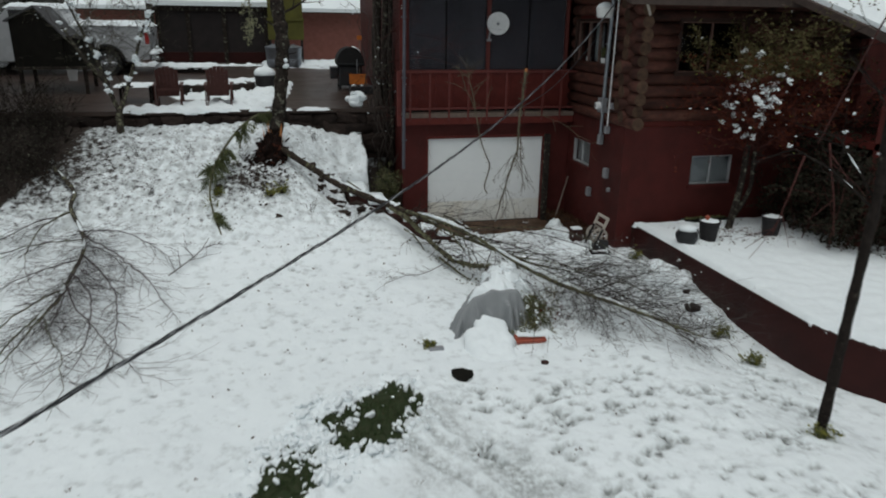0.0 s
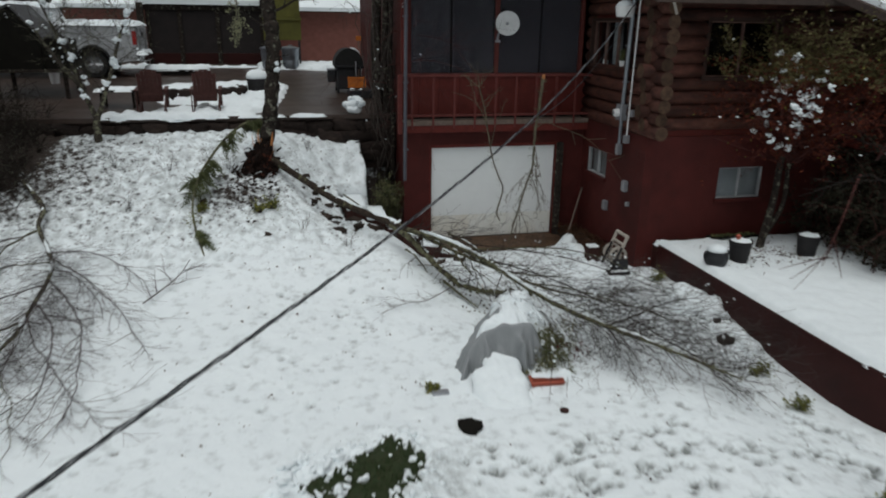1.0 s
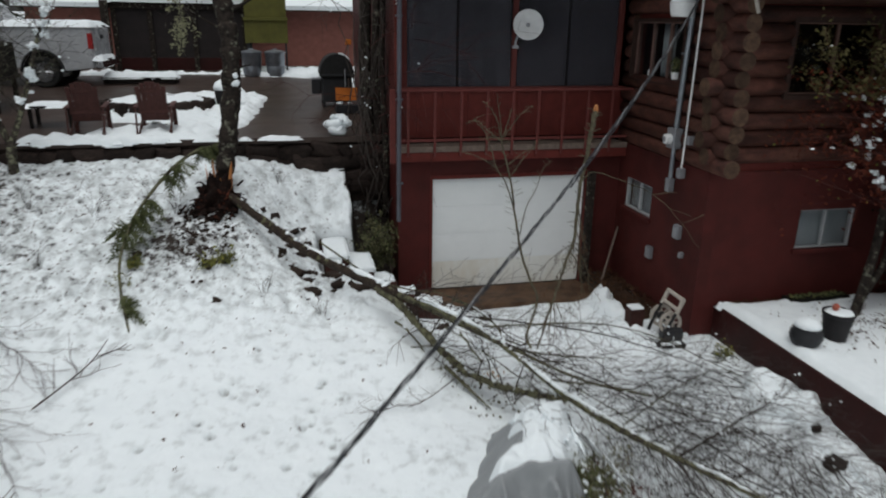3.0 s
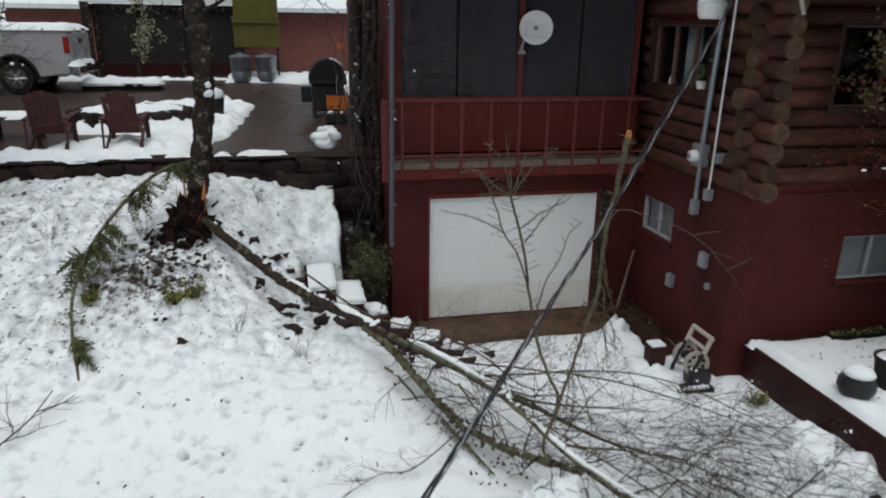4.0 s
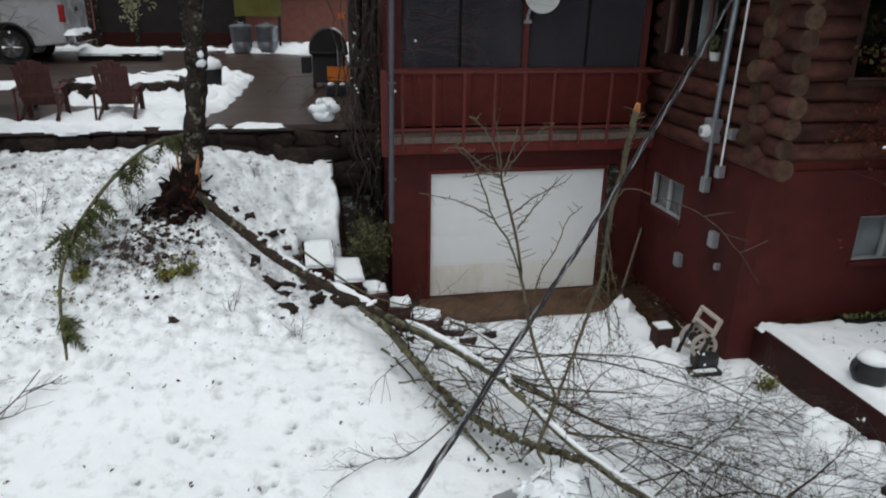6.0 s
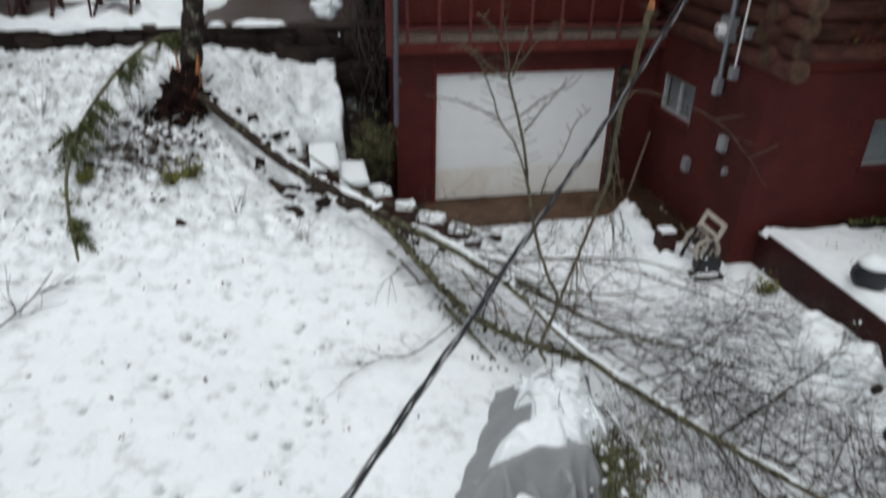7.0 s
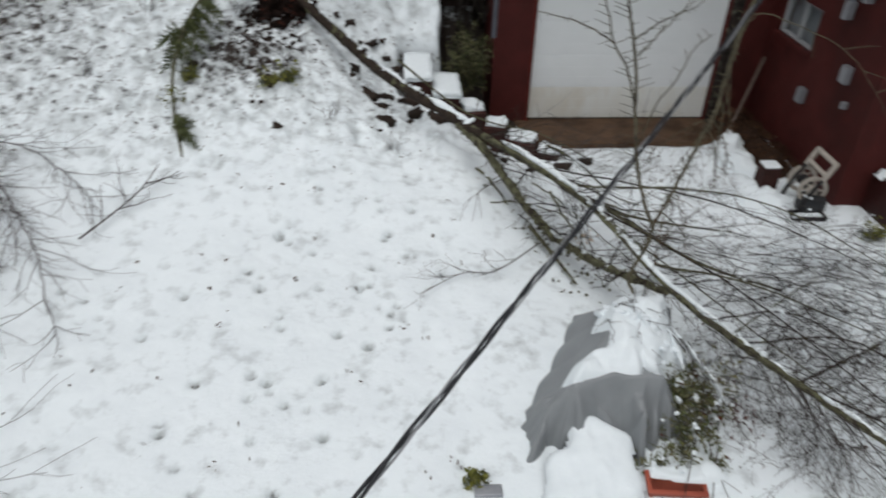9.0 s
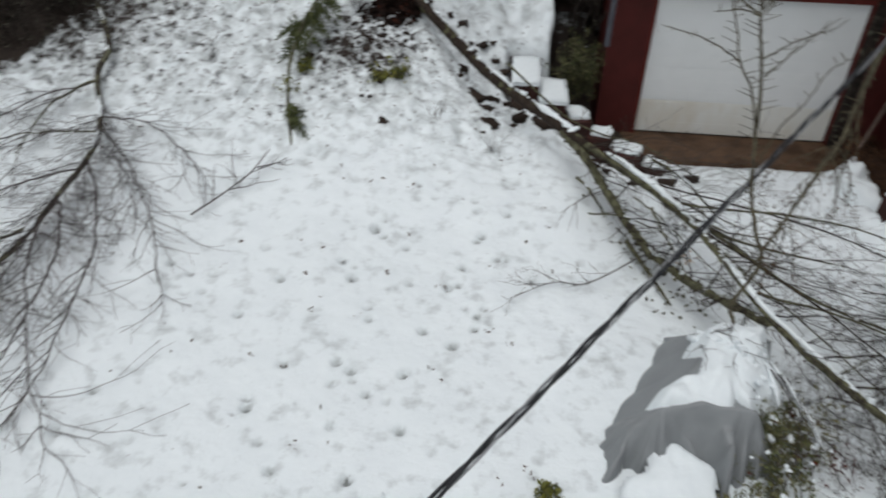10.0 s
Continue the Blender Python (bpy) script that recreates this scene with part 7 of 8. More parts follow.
# ---------- on the patio ----------
def slat(bm, a, b, w_, t_, up=Vector((0, 0, 1))):
    """A board from a to b, w_ wide and t_ thick."""
    a, b = Vector(a), Vector(b)
    z = (b - a).normalized()
    x = up.cross(z).normalized()
    y = z.cross(x)
    m = Matrix((x, y, z)).transposed().to_4x4()
    m.translation = (a + b) / 2
    box(bm, (-w_ / 2, -t_ / 2, -(b - a).length / 2), (w_ / 2, t_ / 2, (b - a).length / 2), 0.006, m)
    return bm


chair = thing("adirondack_chair", "brown wooden adirondack chair with its back to the yard", "chair", (-0.36, 19.95, 2.775), 1, "patio chairs")
for k in range(6):
    x = -0.25 + k * 0.1
    h = 0.98 - 0.09 * ((k - 2.5) / 2.5) ** 2
    part("back_slat", slat(bmesh.new(), (x * 0.9, -0.10, 0.28), (x * 1.02, -0.34, h), 0.096, 0.02, Vector((0, 1, 0))), M_CHAIR, chair)
for z_, y_ in ((0.40, -0.125), (0.78, -0.25)):
    part("back_rail", B((-0.30, y_ - 0.05, z_), (0.30, y_ - 0.02, z_ + 0.07), 0.006), M_CHAIR, chair)
for k in range(5):
    part("seat_slat", B((-0.27, -0.06 + k * 0.11, 0.26 + 0.022 * k), (0.27, 0.04 + k * 0.11, 0.283 + 0.022 * k), 0.006), M_CHAIR, chair)
for s_ in (-1, 1):
    part("arm", slat(bmesh.new(), (s_ * 0.35, -0.26, 0.52), (s_ * 0.35, 0.42, 0.55), 0.10, 0.022), M_CHAIR, chair)
    part("front_leg", slat(bmesh.new(), (s_ * 0.33, 0.42, 0.0), (s_ * 0.33, 0.38, 0.54), 0.09, 0.025, Vector((0, 1, 0))), M_CHAIR, chair)
    part("rear_leg", slat(bmesh.new(), (s_ * 0.30, -0.42, 0.0), (s_ * 0.30, 0.40, 0.36), 0.10, 0.025, Vector((1, 0, 0))), M_CHAIR, chair)
    part("arm_post", slat(bmesh.new(), (s_ * 0.34, -0.36, 0.0), (s_ * 0.35, -0.22, 0.53), 0.06, 0.03, Vector((1, 0, 0))), M_CHAIR, chair)
for o in (chair,):
    o.scale = (0.86, 0.92, 1.0)
chair2 = copy_thing(chair, pose(-1.52, 19.98, 2.775, 0, 0, 4))

bench = thing("planter_box", "low dark planter box heaped with snow", "planter", (-1.9, 27.3, patio_z(27.3)))
part("box", B((-0.95, -0.25, 0), (0.95, 0.25, 0.12), 0.02), M_STONE, bench)
part("coping", B((-0.98, -0.28, 0.12), (0.98, 0.28, 0.17), 0.015), M_STONE, bench)
drift("snow", [(-0.95, -0.26), (0.95, -0.26), (0.95, 0.26), (-0.95, 0.26)], 0.14, "", parent=bench, base=lambda x, y: 0.16, res=0.06, edge=0.1, seed=2)
table = thing("low_table", "low dark table with snow beside the chairs", "table", (-2.45, 21.2, patio_z(21)))
part("top", B((-0.45, -0.3, 0.38), (0.45, 0.3, 0.43), 0.015), M_STONE, table)
for a in (-0.38, 0.32):
    for b in (-0.24, 0.18):
        part("leg", B((a, b, 0), (a + 0.06, b + 0.06, 0.38)), M_STONE, table)
drift("snow", [(-0.45, -0.3), (0.45, -0.3), (0.45, 0.3), (-0.45, 0.3)], 0.06, "", parent=table, base=lambda x, y: 0.42, res=0.05, edge=0.08, seed=5)
ring = thing("fire_ring", "low dark stone ring heaped with snow on the patio", "fire pit", (-0.75, 22.6, patio_z(22.6)))
for k in range(14):
    a = 2 * math.pi * k / 14
    ob = new("stone", rocks[k % 5])
    ob.parent = ring
    ob.matrix_basis = pose(1.05 * math.cos(a), 0.75 * math.sin(a), 0.10, 0, 0, math.degrees(a)) @ Matrix.Diagonal((0.3, 0.42, 0.34, 1))
drift("snow", [(1.1 * math.cos(a), 0.8 * math.sin(a)) for a in np.linspace(0, 2 * math.pi, 18)[:-1]], 0.16, "", parent=ring, base=lambda x, y: 0.16, res=0.07, edge=0.3, seed=7)
for k, (outline, h) in enumerate((([(-1.9, 22.2), (-1.5, 21.4), (0.4, 21.2), (1.3, 22.2), (1.55, 24.4), (0.7, 25.3), (-0.9, 24.6), (-1.9, 23.2)], 0.12), ([(-0.9, 19.4), (0.3, 19.35), (0.9, 19.9), (1.2, 21.0), (1.4, 22.6), (1.2, 24.6), (0.2, 24.9), (-0.6, 24.0), (0.3, 22.6), (0.2, 21.2), (-0.4, 20.6), (-1.4, 20.6), (-1.6, 19.9)], 0.10), ([(-2.6, 19.26), (-1.9, 19.24), (-1.3, 19.26), (-1.7, 19.6), (-2.4, 19.7)], 0.10), ([(-0.9, 19.22), (-0.3, 19.22), (0.8, 19.25), (0.6, 19.45), (-0.6, 19.5)], 0.09), ([(1.0, 19.24), (2.2, 19.24), (2.5, 19.32), (1.2, 19.36)], 0.05), ([(-4.2, 29.0), (-2.4, 28.9), (-2.3, 29.4), (-4.2, 29.5)], 0.1), ([(0.6, 28.6), (2.0, 28.55), (2.6, 28.2), (3.8, 28.2), (3.8, 29.9), (0.6, 29.9)], 0.16), ([(-1.6, 29.2), (0.6, 29.1), (0.6, 29.4), (-1.6, 29.4)], 0.08))):
    d_ = drift("snow_patch", outline, h, "patch of trodden snow on the wet patio", base=lambda x, y: patio_z(y) - 0.01, res=0.06, edge=0.2, seed=30 + k, lump=0.13)
    d_["group"] = "snow heaps"
tub = thing("patio_planter", "dark round planter with a dome of snow on the patio", "pot", (0.72, 22.8, patio_z(22.8)), group="garden pots")
part("body", lathe(bmesh.new(), [(0.22, 0), (0.25, 0.02), (0.29, 0.42), (0.30, 0.45)], n=26), M_CLAY, tub)
snow_dome(0.29, 0.44, 0.24, tub)

GZ = patio_z(23.3)
grill = thing("barrel_grill", "big black barrel smoker with sooty hood beside the patio", "grill", (3.18, 23.3, GZ))
part("firebox", B((-0.34, -0.34, 0.10), (0.34, 0.34, 0.66), 0.04), M_BLACK, grill)
prof = [(-0.36, 0.66)] + [(0.40 * math.cos(a) * -1.0, 0.74 + 0.46 * math.sin(a)) for a in np.linspace(0, math.pi, 15)] + [(0.40, 0.66)]
bm = bmesh.new()
f = bm.faces.new([bm.verts.new((x, -0.40, z)) for x, z in prof])
g_ = bmesh.ops.extrude_face_region(bm, geom=[f])
bmesh.ops.translate(bm, vec=(0, 0.8, 0), verts=[q for q in g_["geom"] if isinstance(q, bmesh.types.BMVert)])
bmesh.ops.recalc_face_normals(bm, faces=bm.faces)
bmesh.ops.bevel(bm, geom=[e for e in bm.edges if len(e.link_faces) == 2 and e.calc_face_angle() > 0.9], offset=0.02, segments=2, affect="EDGES")
part("hood", bm, M_RUBBER, grill, "sooty rounded hood")
part("hood_rim", B((-0.41, -0.415, 0.70), (0.41, -0.39, 0.75), 0.006), M_BLACK, grill)
part("hood_handle", rod(bmesh.new(), (0.18, -0.44, 0.46), (0.18, -0.44, 0.86), 0.014, 8), M_GREY, grill)
for a in (-0.34, 0.28):
    for b in (-0.34, 0.28):
        part("leg", B((a, b, 0), (a + 0.06, b + 0.06, 0.12)), M_BLACK, grill)
bag = part("side_bin", B((-0.58, -0.16, 0.28), (-0.36, 0.16, 0.62), 0.03), M_BLACK, grill)
part("bin_rim", B((-0.59, -0.17, 0.61), (-0.355, 0.17, 0.64), 0.008), M_GREY, grill)
T = Tubes()
snow_strip(T, [Vector((0.05 + 0.045 * i, -0.30, 0.735 + 0.46 * math.sqrt(max(0.0, 1 - ((0.05 + 0.045 * i) / 0.40) ** 2)))) for i in range(8)], 0.03, 0.1, rng)
T.ob("snow", M_SNOW, grill)
M_AMBER = mat("orange_plastic", (0.55, 0.17, 0.03), (0.45, 0.13, 0.025), 6, 0.5)
shovel = thing("snow_shovel", "orange plastic snow shovel leaning on the smoker", "shovel", (3.38, 22.80, GZ))
bm = bmesh.new()
for i in range(8):
    a0, a1 = -0.25 + i * 0.0625, -0.25 + (i + 1) * 0.0625
    d0 = 0.05 * (1 - ((a0 + a1) / 0.5) ** 2)
    box(bm, (a0, d0 - 0.012, 0.16), (a1, d0, 0.46), 0.003, Matrix.Rotation(radians(-14), 4, "X"))
part("blade", bm, M_AMBER, shovel, "orange scooped blade")
part("shaft", rod(bmesh.new(), (0.06, 0.09, 0.44), (0.10, 0.36, 1.42), 0.014, 8), M_DECK, shovel)
part("grip", B((0.03, 0.34, 1.40), (0.17, 0.385, 1.52), 0.012), M_AMBER, shovel)
stand = thing("patio_box", "low dark box with a snow rim at the patio corner", "box", (3.45, 22.3, patio_z(22.3)))
part("box", B((-0.38, -0.28, 0), (0.30, 0.28, 0.20), 0.03), M_BLACK, stand)
T = Tubes()
snow_strip(T, [Vector((-0.36 + 0.05 * i, -0.24, 0.205)) for i in range(8)], 0.035, 0.1, rng)
T.ob("snow", M_SNOW, stand)
rh_ = random.Random(4)
heap = tagged(mesh_ob("snow_drift", clump_mesh([(Vector((2.92 + rh_.gauss(0, 0.09), 19.45 + rh_.gauss(0, 0.06), 2.80 + 0.30 * rh_.random())), rh_.uniform(0.05, 0.095)) for _ in range(26)] + [(Vector((2.92, 19.45, 2.86)), 0.15), (Vector((2.86, 19.43, 2.98)), 0.12), (Vector((3.0, 19.46, 2.97)), 0.11)], rh_), M_SNOW, True), "lump of snow on the patio corner", "snow", kind="stuff")
heap["group"] = "snow heaps"

spill = drift("snow_spill", [(-2.3, 19.31), (-1.6, 19.27), (-1.0, 19.18), (0.0, 19.27), (0.75, 19.28), (0.7, 19.5), (-1.2, 19.55), (-2.3, 19.40)], 0.075, "snow spilling over the coping of the stone wall", base=lambda x, y: 2.765 - 0.6 * max(0.0, 19.24 - y), res=0.028, edge=0.10, seed=61, lump=0.07, wob=0.14)
spill["group"] = "snow heaps"

# ---------- behind the patio ----------
can = thing("metal_bin", "galvanised metal dustbin behind the patio", "bin", (1.02, 28.75, patio_z(28.75)), group="metal bins")
part("body", lathe(bmesh.new(), [(0.25, 0), (0.26, 0.02), (0.28, 0.28), (0.272, 0.30), (0.285, 0.32), (0.30, 0.68), (0.31, 0.70)], n=28), M_GALV, can, smooth=True)
part("lid", lathe(bmesh.new(), [(0.325, 0.68), (0.325, 0.72), (0.2, 0.76), (0.04, 0.78)], n=28), M_GALV, can)
part("handle", rod(bmesh.new(), (-0.08, 0, 0.80), (0.08, 0, 0.80), 0.015), M_GALV, can)
copy_thing(can, pose(1.72, 28.75, patio_z(28.75), 0, 0, 40))
cab = thing("steel_cabinet", "olive green steel hopper standing above the bins", "hopper", (1.50, 29.5, patio_z(29.5)))
part("bin_body", B((-0.64, -0.45, 0.92), (0.64, 0.45, 1.62), 0.015), M_OLIVE, cab)
part("lip", B((-0.66, -0.50, 1.58), (0.66, -0.42, 1.68), 0.01), M_OLIVE, cab)
part("hood", B((-0.62, -0.40, 1.68), (0.62, 0.45, 2.7), 0.02), M_OLIVE, cab)
part("rib", B((-0.02, -0.47, 0.95), (0.02, -0.45, 1.58), 0.004), M_OLIVE, cab)
for a in (-0.6, 0.54):
    for b in (-0.4, 0.34):
        part("leg", B((a, b, 0), (a + 0.06, b + 0.06, 0.92)), M_BLACK, cab)

BY = 30.2
shed = tagged(new("screened_shed"), "dark screened shed with red sill wall and snowy roof edge", "shed")
part("sill_wall", B((-3.0, BY, 3.0), (0.86, BY + 0.15, 3.62), 0.01), M_WETWALL, shed)
xs_p = [-3.05, -2.0, -0.72, 0.80]
for x in xs_p:
    part("post", B((x - 0.07, BY - 0.03, 3.0), (x + 0.07, BY + 0.12, 5.25), 0.008), M_DBARK, shed)
for a, b in zip(xs_p, xs_p[1:]):
    part("screen", B((a + 0.07, BY + 0.04, 3.62), (b - 0.07, BY + 0.06, 5.08)), M_SCREEN, shed)
part("beam", B((-3.3, BY - 0.08, 5.08), (1.0, BY + 0.1, 5.24), 0.01), M_DBARK, shed)
part("back", B((-3.1, BY + 2.5, 3.0), (0.9, BY + 2.6, 5.3)), M_DARK, shed)
for x in (-3.1, 0.84):
    part("side", B((x, BY + 0.15, 3.0), (x + 0.06, BY + 2.5, 5.3)), M_DARK, shed)
bm = bmesh.new()
bm.faces.new([bm.verts.new(v) for v in ((-3.4, BY - 0.2, 5.26), (1.1, BY - 0.2, 5.26), (1.1, BY + 2.8, 5.7), (-3.4, BY + 2.8, 5.7))])
g_ = bmesh.ops.extrude_face_region(bm, geom=list(bm.faces))
bmesh.ops.translate(bm, vec=(0, 0, 0.16), verts=[q for q in g_["geom"] if isinstance(q, bmesh.types.BMVert)])
bmesh.ops.recalc_face_normals(bm, faces=bm.faces)
part("snowy_roof", bm, M_SNOW, shed)
lean = tagged(mesh_ob("timber_board", B((-3.35, BY - 0.3, 3.0), (-3.12, BY - 0.2, 5.3), 0.01), M_DBARK), "dark upright board by the shed", "board")

far = tagged(new("neighbour_building"), "long low pink brick building with snow on its roof", "building")
FYB = 34.0
part("wall", B((-6.7, FYB, 2.6), (9, FYB + 0.3, 5.12)), M_PINK, far)
for k in range(9):
    z = 3.3 + k * 0.2
    part("course", B((-6.69, FYB - 0.008, z), (9, FYB - 0.001, z + 0.185)), M_PINK, far)
part("end_wall", B((-6.7, FYB + 0.3, 2.6), (-6.4, FYB + 5.8, 5.12)), M_PINK, far)
part("fascia", B((-6.9, FYB - 0.45, 5.10), (9.3, FYB - 0.38, 5.16), 0.01), M_SHINGLE, far)
bm = bmesh.new()
bm.faces.new([bm.verts.new(v) for v in ((-6.95, FYB - 0.5, 5.14), (9.5, FYB - 0.5, 5.14), (9.5, FYB + 6, 7.6), (-6.95, FYB + 6, 7.6))])
g_ = bmesh.ops.extrude_face_region(bm, geom=list(bm.faces))
bmesh.ops.translate(bm, vec=(0, 0, 0.15), verts=[q for q in g_["geom"] if isinstance(q, bmesh.types.BMVert)])
bmesh.ops.recalc_face_normals(bm, faces=bm.faces)
part("snowy_roof", bm, M_SNOW, far)

# the parked pickup
PZ = patio_z(26.8)
truck = thing("pickup_truck", "pale grey pickup truck parked with snow on its bed and bumper", "pickup truck", (-2.87, 27.5, PZ - 0.02))
# x runs forward to minus x: rear at 0, front at -5.8; width in y
bm = bmesh.new()
prof = [(0, 0.55), (0, 1.45), (0.03, 1.50), (2.15, 1.50), (2.2, 1.46), (2.2, 0.5), (2.05, 0.42), (2.02, 0.42)]
arch = [(1.25 + 0.47 * math.cos(a), 0.40 + 0.52 * math.sin(a)) for a in np.linspace(0, math.pi, 13)]
prof = [(0, 0.50), (0, 1.45), (0.03, 1.52), (2.15, 1.52), (2.2, 1.46), (2.2, 0.42)] + [q for q in arch if q[1] >= 0.42] + [(0.72, 0.42)]
ring0 = [bm.verts.new((-q[0], -1.0, q[1])) for q in prof]
f = bm.faces.new(ring0)
g_ = bmesh.ops.extrude_face_region(bm, geom=[f])
bmesh.ops.translate(bm, vec=(0, 2.0, 0), verts=[q for q in g_["geom"] if isinstance(q, bmesh.types.BMVert)])
bmesh.ops.recalc_face_normals(bm, faces=bm.faces)
bmesh.ops.bevel(bm, geom=[e for e in bm.edges if len(e.link_faces) == 2 and e.calc_face_angle() > 0.9], offset=0.025, segments=2, affect="EDGES")
part("bed_body", bm, M_TRUCK, truck)
T = Tubes()
T.add([(-(1.25 + 0.5 * math.cos(a)), -1.005, 0.40 + 0.55 * math.sin(a)) for a in np.linspace(0.05, math.pi - 0.05, 16)], 0.035, 0.035, 6)
T.ob("arch_flare", M_BLACK, truck)
bm = bmesh.new()
prof = [(2.24, 0.42), (2.24, 1.5), (2.5, 2.0), (2.7, 2.05), (3.9, 2.05), (4.5, 1.45), (5.7, 1.35), (5.85, 1.2), (5.85, 0.5), (5.6, 0.42)]
f = bm.faces.new([bm.verts.new((-q[0], -0.98, q[1])) for q in prof])
g_ = bmesh.ops.extrude_face_region(bm, geom=[f])
bmesh.ops.translate(bm, vec=(0, 1.96, 0), verts=[q for q in g_["geom"] if isinstance(q, bmesh.types.BMVert)])
bmesh.ops.recalc_face_normals(bm, faces=bm.faces)
bmesh.ops.bevel(bm, geom=[e for e in bm.edges if len(e.link_faces) == 2 and e.calc_face_angle() > 0.6], offset=0.03, segments=2, affect="EDGES")
part("cab", bm, M_TRUCK, truck)
part("side_window", B((-3.9, -0.99, 1.5), (-2.75, -0.972, 1.96), 0.006), M_BLACK, truck)
# Black block added inside the wheel arches in place of their shade.
part("arch_liner", B((-1.78, -0.97, 0.40), (-0.73, 0.97, 0.98), 0.01), M_DARK, truck)
part("tailgate", B((-0.002, -0.9, 0.72), (0.025, 0.9, 1.46), 0.01), M_TRUCK, truck)
part("tailgate_handle", B((0.02, -0.13, 1.22), (0.045, 0.13, 1.32), 0.008), M_BLACK, truck)
for y in (-0.985, 0.915):
    part("tail_light", B((-0.10, y - 0.02, 0.98), (0.02, y + 0.09, 1.38), 0.015), M_RED, truck)
part("bumper", B((0.02, -1.0, 0.48), (0.20, 1.0, 0.72), 0.03), M_CHROME, truck)
part("bed_cover", B((-2.15, -0.97, 1.52), (-0.03, 0.97, 1.56), 0.015), M_BLACK, truck)
sn = drift("snow", [(-2.15, -0.98), (-0.04, -0.98), (-0.04, 0.98), (-2.15, 0.98)], 0.13, "", parent=truck, base=lambda x, y: 1.55, res=0.09, edge=0.15, seed=50, lump=0.04)
drift("snow", [(0.0, -1.0), (0.22, -1.0), (0.22, 0.6), (0.0, 0.6)], 0.11, "", parent=truck, base=lambda x, y: 0.71, res=0.05, edge=0.1, seed=51)
drift("snow", [(-4.0, -0.9), (-2.5, -0.9), (-2.5, 0.9), (-4.0, 0.9)], 0.12, "", parent=truck, base=lambda x, y: 2.04, res=0.09, edge=0.15, seed=52)
for x in (-1.25, -4.9):
    for y, s_ in ((-0.86, -1), (0.86, 1)):
        m_ = Matrix.Translation((x, y, 0.40)) @ Matrix.Rotation(radians(90), 4, "X")
        wh = part("wheel", lathe(bmesh.new(), [(0.25, -0.13), (0.37, -0.13), (0.40, -0.09), (0.40, 0.09), (0.37, 0.13), (0.25, 0.13)], n=32, m=m_), M_RUBBER, truck)
        bm = lathe(bmesh.new(), [(0.05, 0.08), (0.24, 0.05), (0.25, 0.135), (0.265, 0.135)], n=28, m=m_)
        for k in range(6):
            a = 2 * math.pi * k / 6
            rod(bm, m_ @ Vector((0.05 * math.cos(a), 0.05 * math.sin(a), 0.115)), m_ @ Vector((0.235 * math.cos(a), 0.235 * math.sin(a), 0.105)), 0.032, 6)
        lathe(bm, [(0.07, 0.09), (0.065, 0.13), (0.03, 0.14)], n=16, m=m_)
        part("rim", bm, M_CHROME, wh)

# the hutch on legs
hut = thing("wooden_hutch", "weathered green wooden hutch on legs with snow on its roof", "hutch", (-4.9, 23.2, 2.95), 4)
def end_prism(outline, y0, y1):
    """An (x, z) outline drawn out along y."""
    bm = prism([(x, -z) for x, z in outline], y0, y1)
    bmesh.ops.rotate(bm, cent=(0, 0, 0), matrix=Matrix.Rotation(radians(-90), 3, "X"), verts=bm.verts)
    bmesh.ops.recalc_face_normals(bm, faces=bm.faces)
    return bm


part("cabin", end_prism([(-0.66, 0.62), (0.50, 0.62), (0.50, 1.42), (-0.05, 2.08), (-0.66, 1.76)], -0.78, 0.95), M_HUT, hut)
for a, b in (((-0.05, 2.09), (-0.76, 1.72)), ((-0.05, 2.09), (0.60, 1.31))):
    part("roof_panel", end_prism([a, b, (b[0], b[1] + 0.05), (a[0], a[1] + 0.05)], -0.84, 1.35), M_HROOF, hut, "dark grey roof with thin snow")
part("nest_box", end_prism([(0.51, 0.62), (1.02, 0.62), (1.02, 1.30), (0.51, 1.40)], -0.72, 0.9), M_HUT, hut)
for a in (-0.64, 0.88):
    for b in (-0.70, 0.80):
        part("leg", B((a, b, -0.1), (a + 0.09, b + 0.09, 0.62)), M_DBARK, hut)
part("floor_deck", B((-0.72, -0.80, 0.54), (1.05, 0.98, 0.62), 0.008), M_DBARK, hut)
bucket = thing("white_bucket", "small white bucket by the hutch", "bucket", (-4.94, 25.35, 2.98))
part("body", lathe(bmesh.new(), [(0.11, 0), (0.14, 0.3), (0.15, 0.31), (0.15, 0.33)], n=22), M_WHITE, bucket)
dbank = tagged(new("hedge"), "dark bare bramble hedge at the end of the patio wall", "hedge")
T = Tubes()
rh = random.Random(101)
cane_tips = []
for k in range(470):
    x = -3.55 - 5.5 * rh.random() ** 1.4
    y = rh.uniform(16.6, 19.7) - 0.12 * (-4 - x)
    grow(T, (x, y, lie(x, min(y, 19.3)) - 0.05), (rh.uniform(-0.6, 0.6), rh.uniform(-0.6, 0.4), 1), rh.uniform(0.5, 1.2) * (1 + 0.55 * sstep(-3.9, -5.2, x)), 0.011, 1, rh, droop=0.06, wander=0.2, kids=5, floor=False, tips=cane_tips)
T.ob("bramble", M_DBARK, dbank)["kind"] = "stuff"
leaf_cloud("dead_leaves", [rh.choice(cane_tips) for _ in range(2600)], 0.028, M_DBARK, dbank, rh, 0.03, "dark dead leaves caught in the bramble")

# dark conifers past the hedge, added to darken the left: trunk and whorls of drooping boughs
M_CONIFER = mat("dark_conifer", (0.016, 0.024, 0.013), (0.028, 0.036, 0.020), 6, 0.8, vary=0.2)


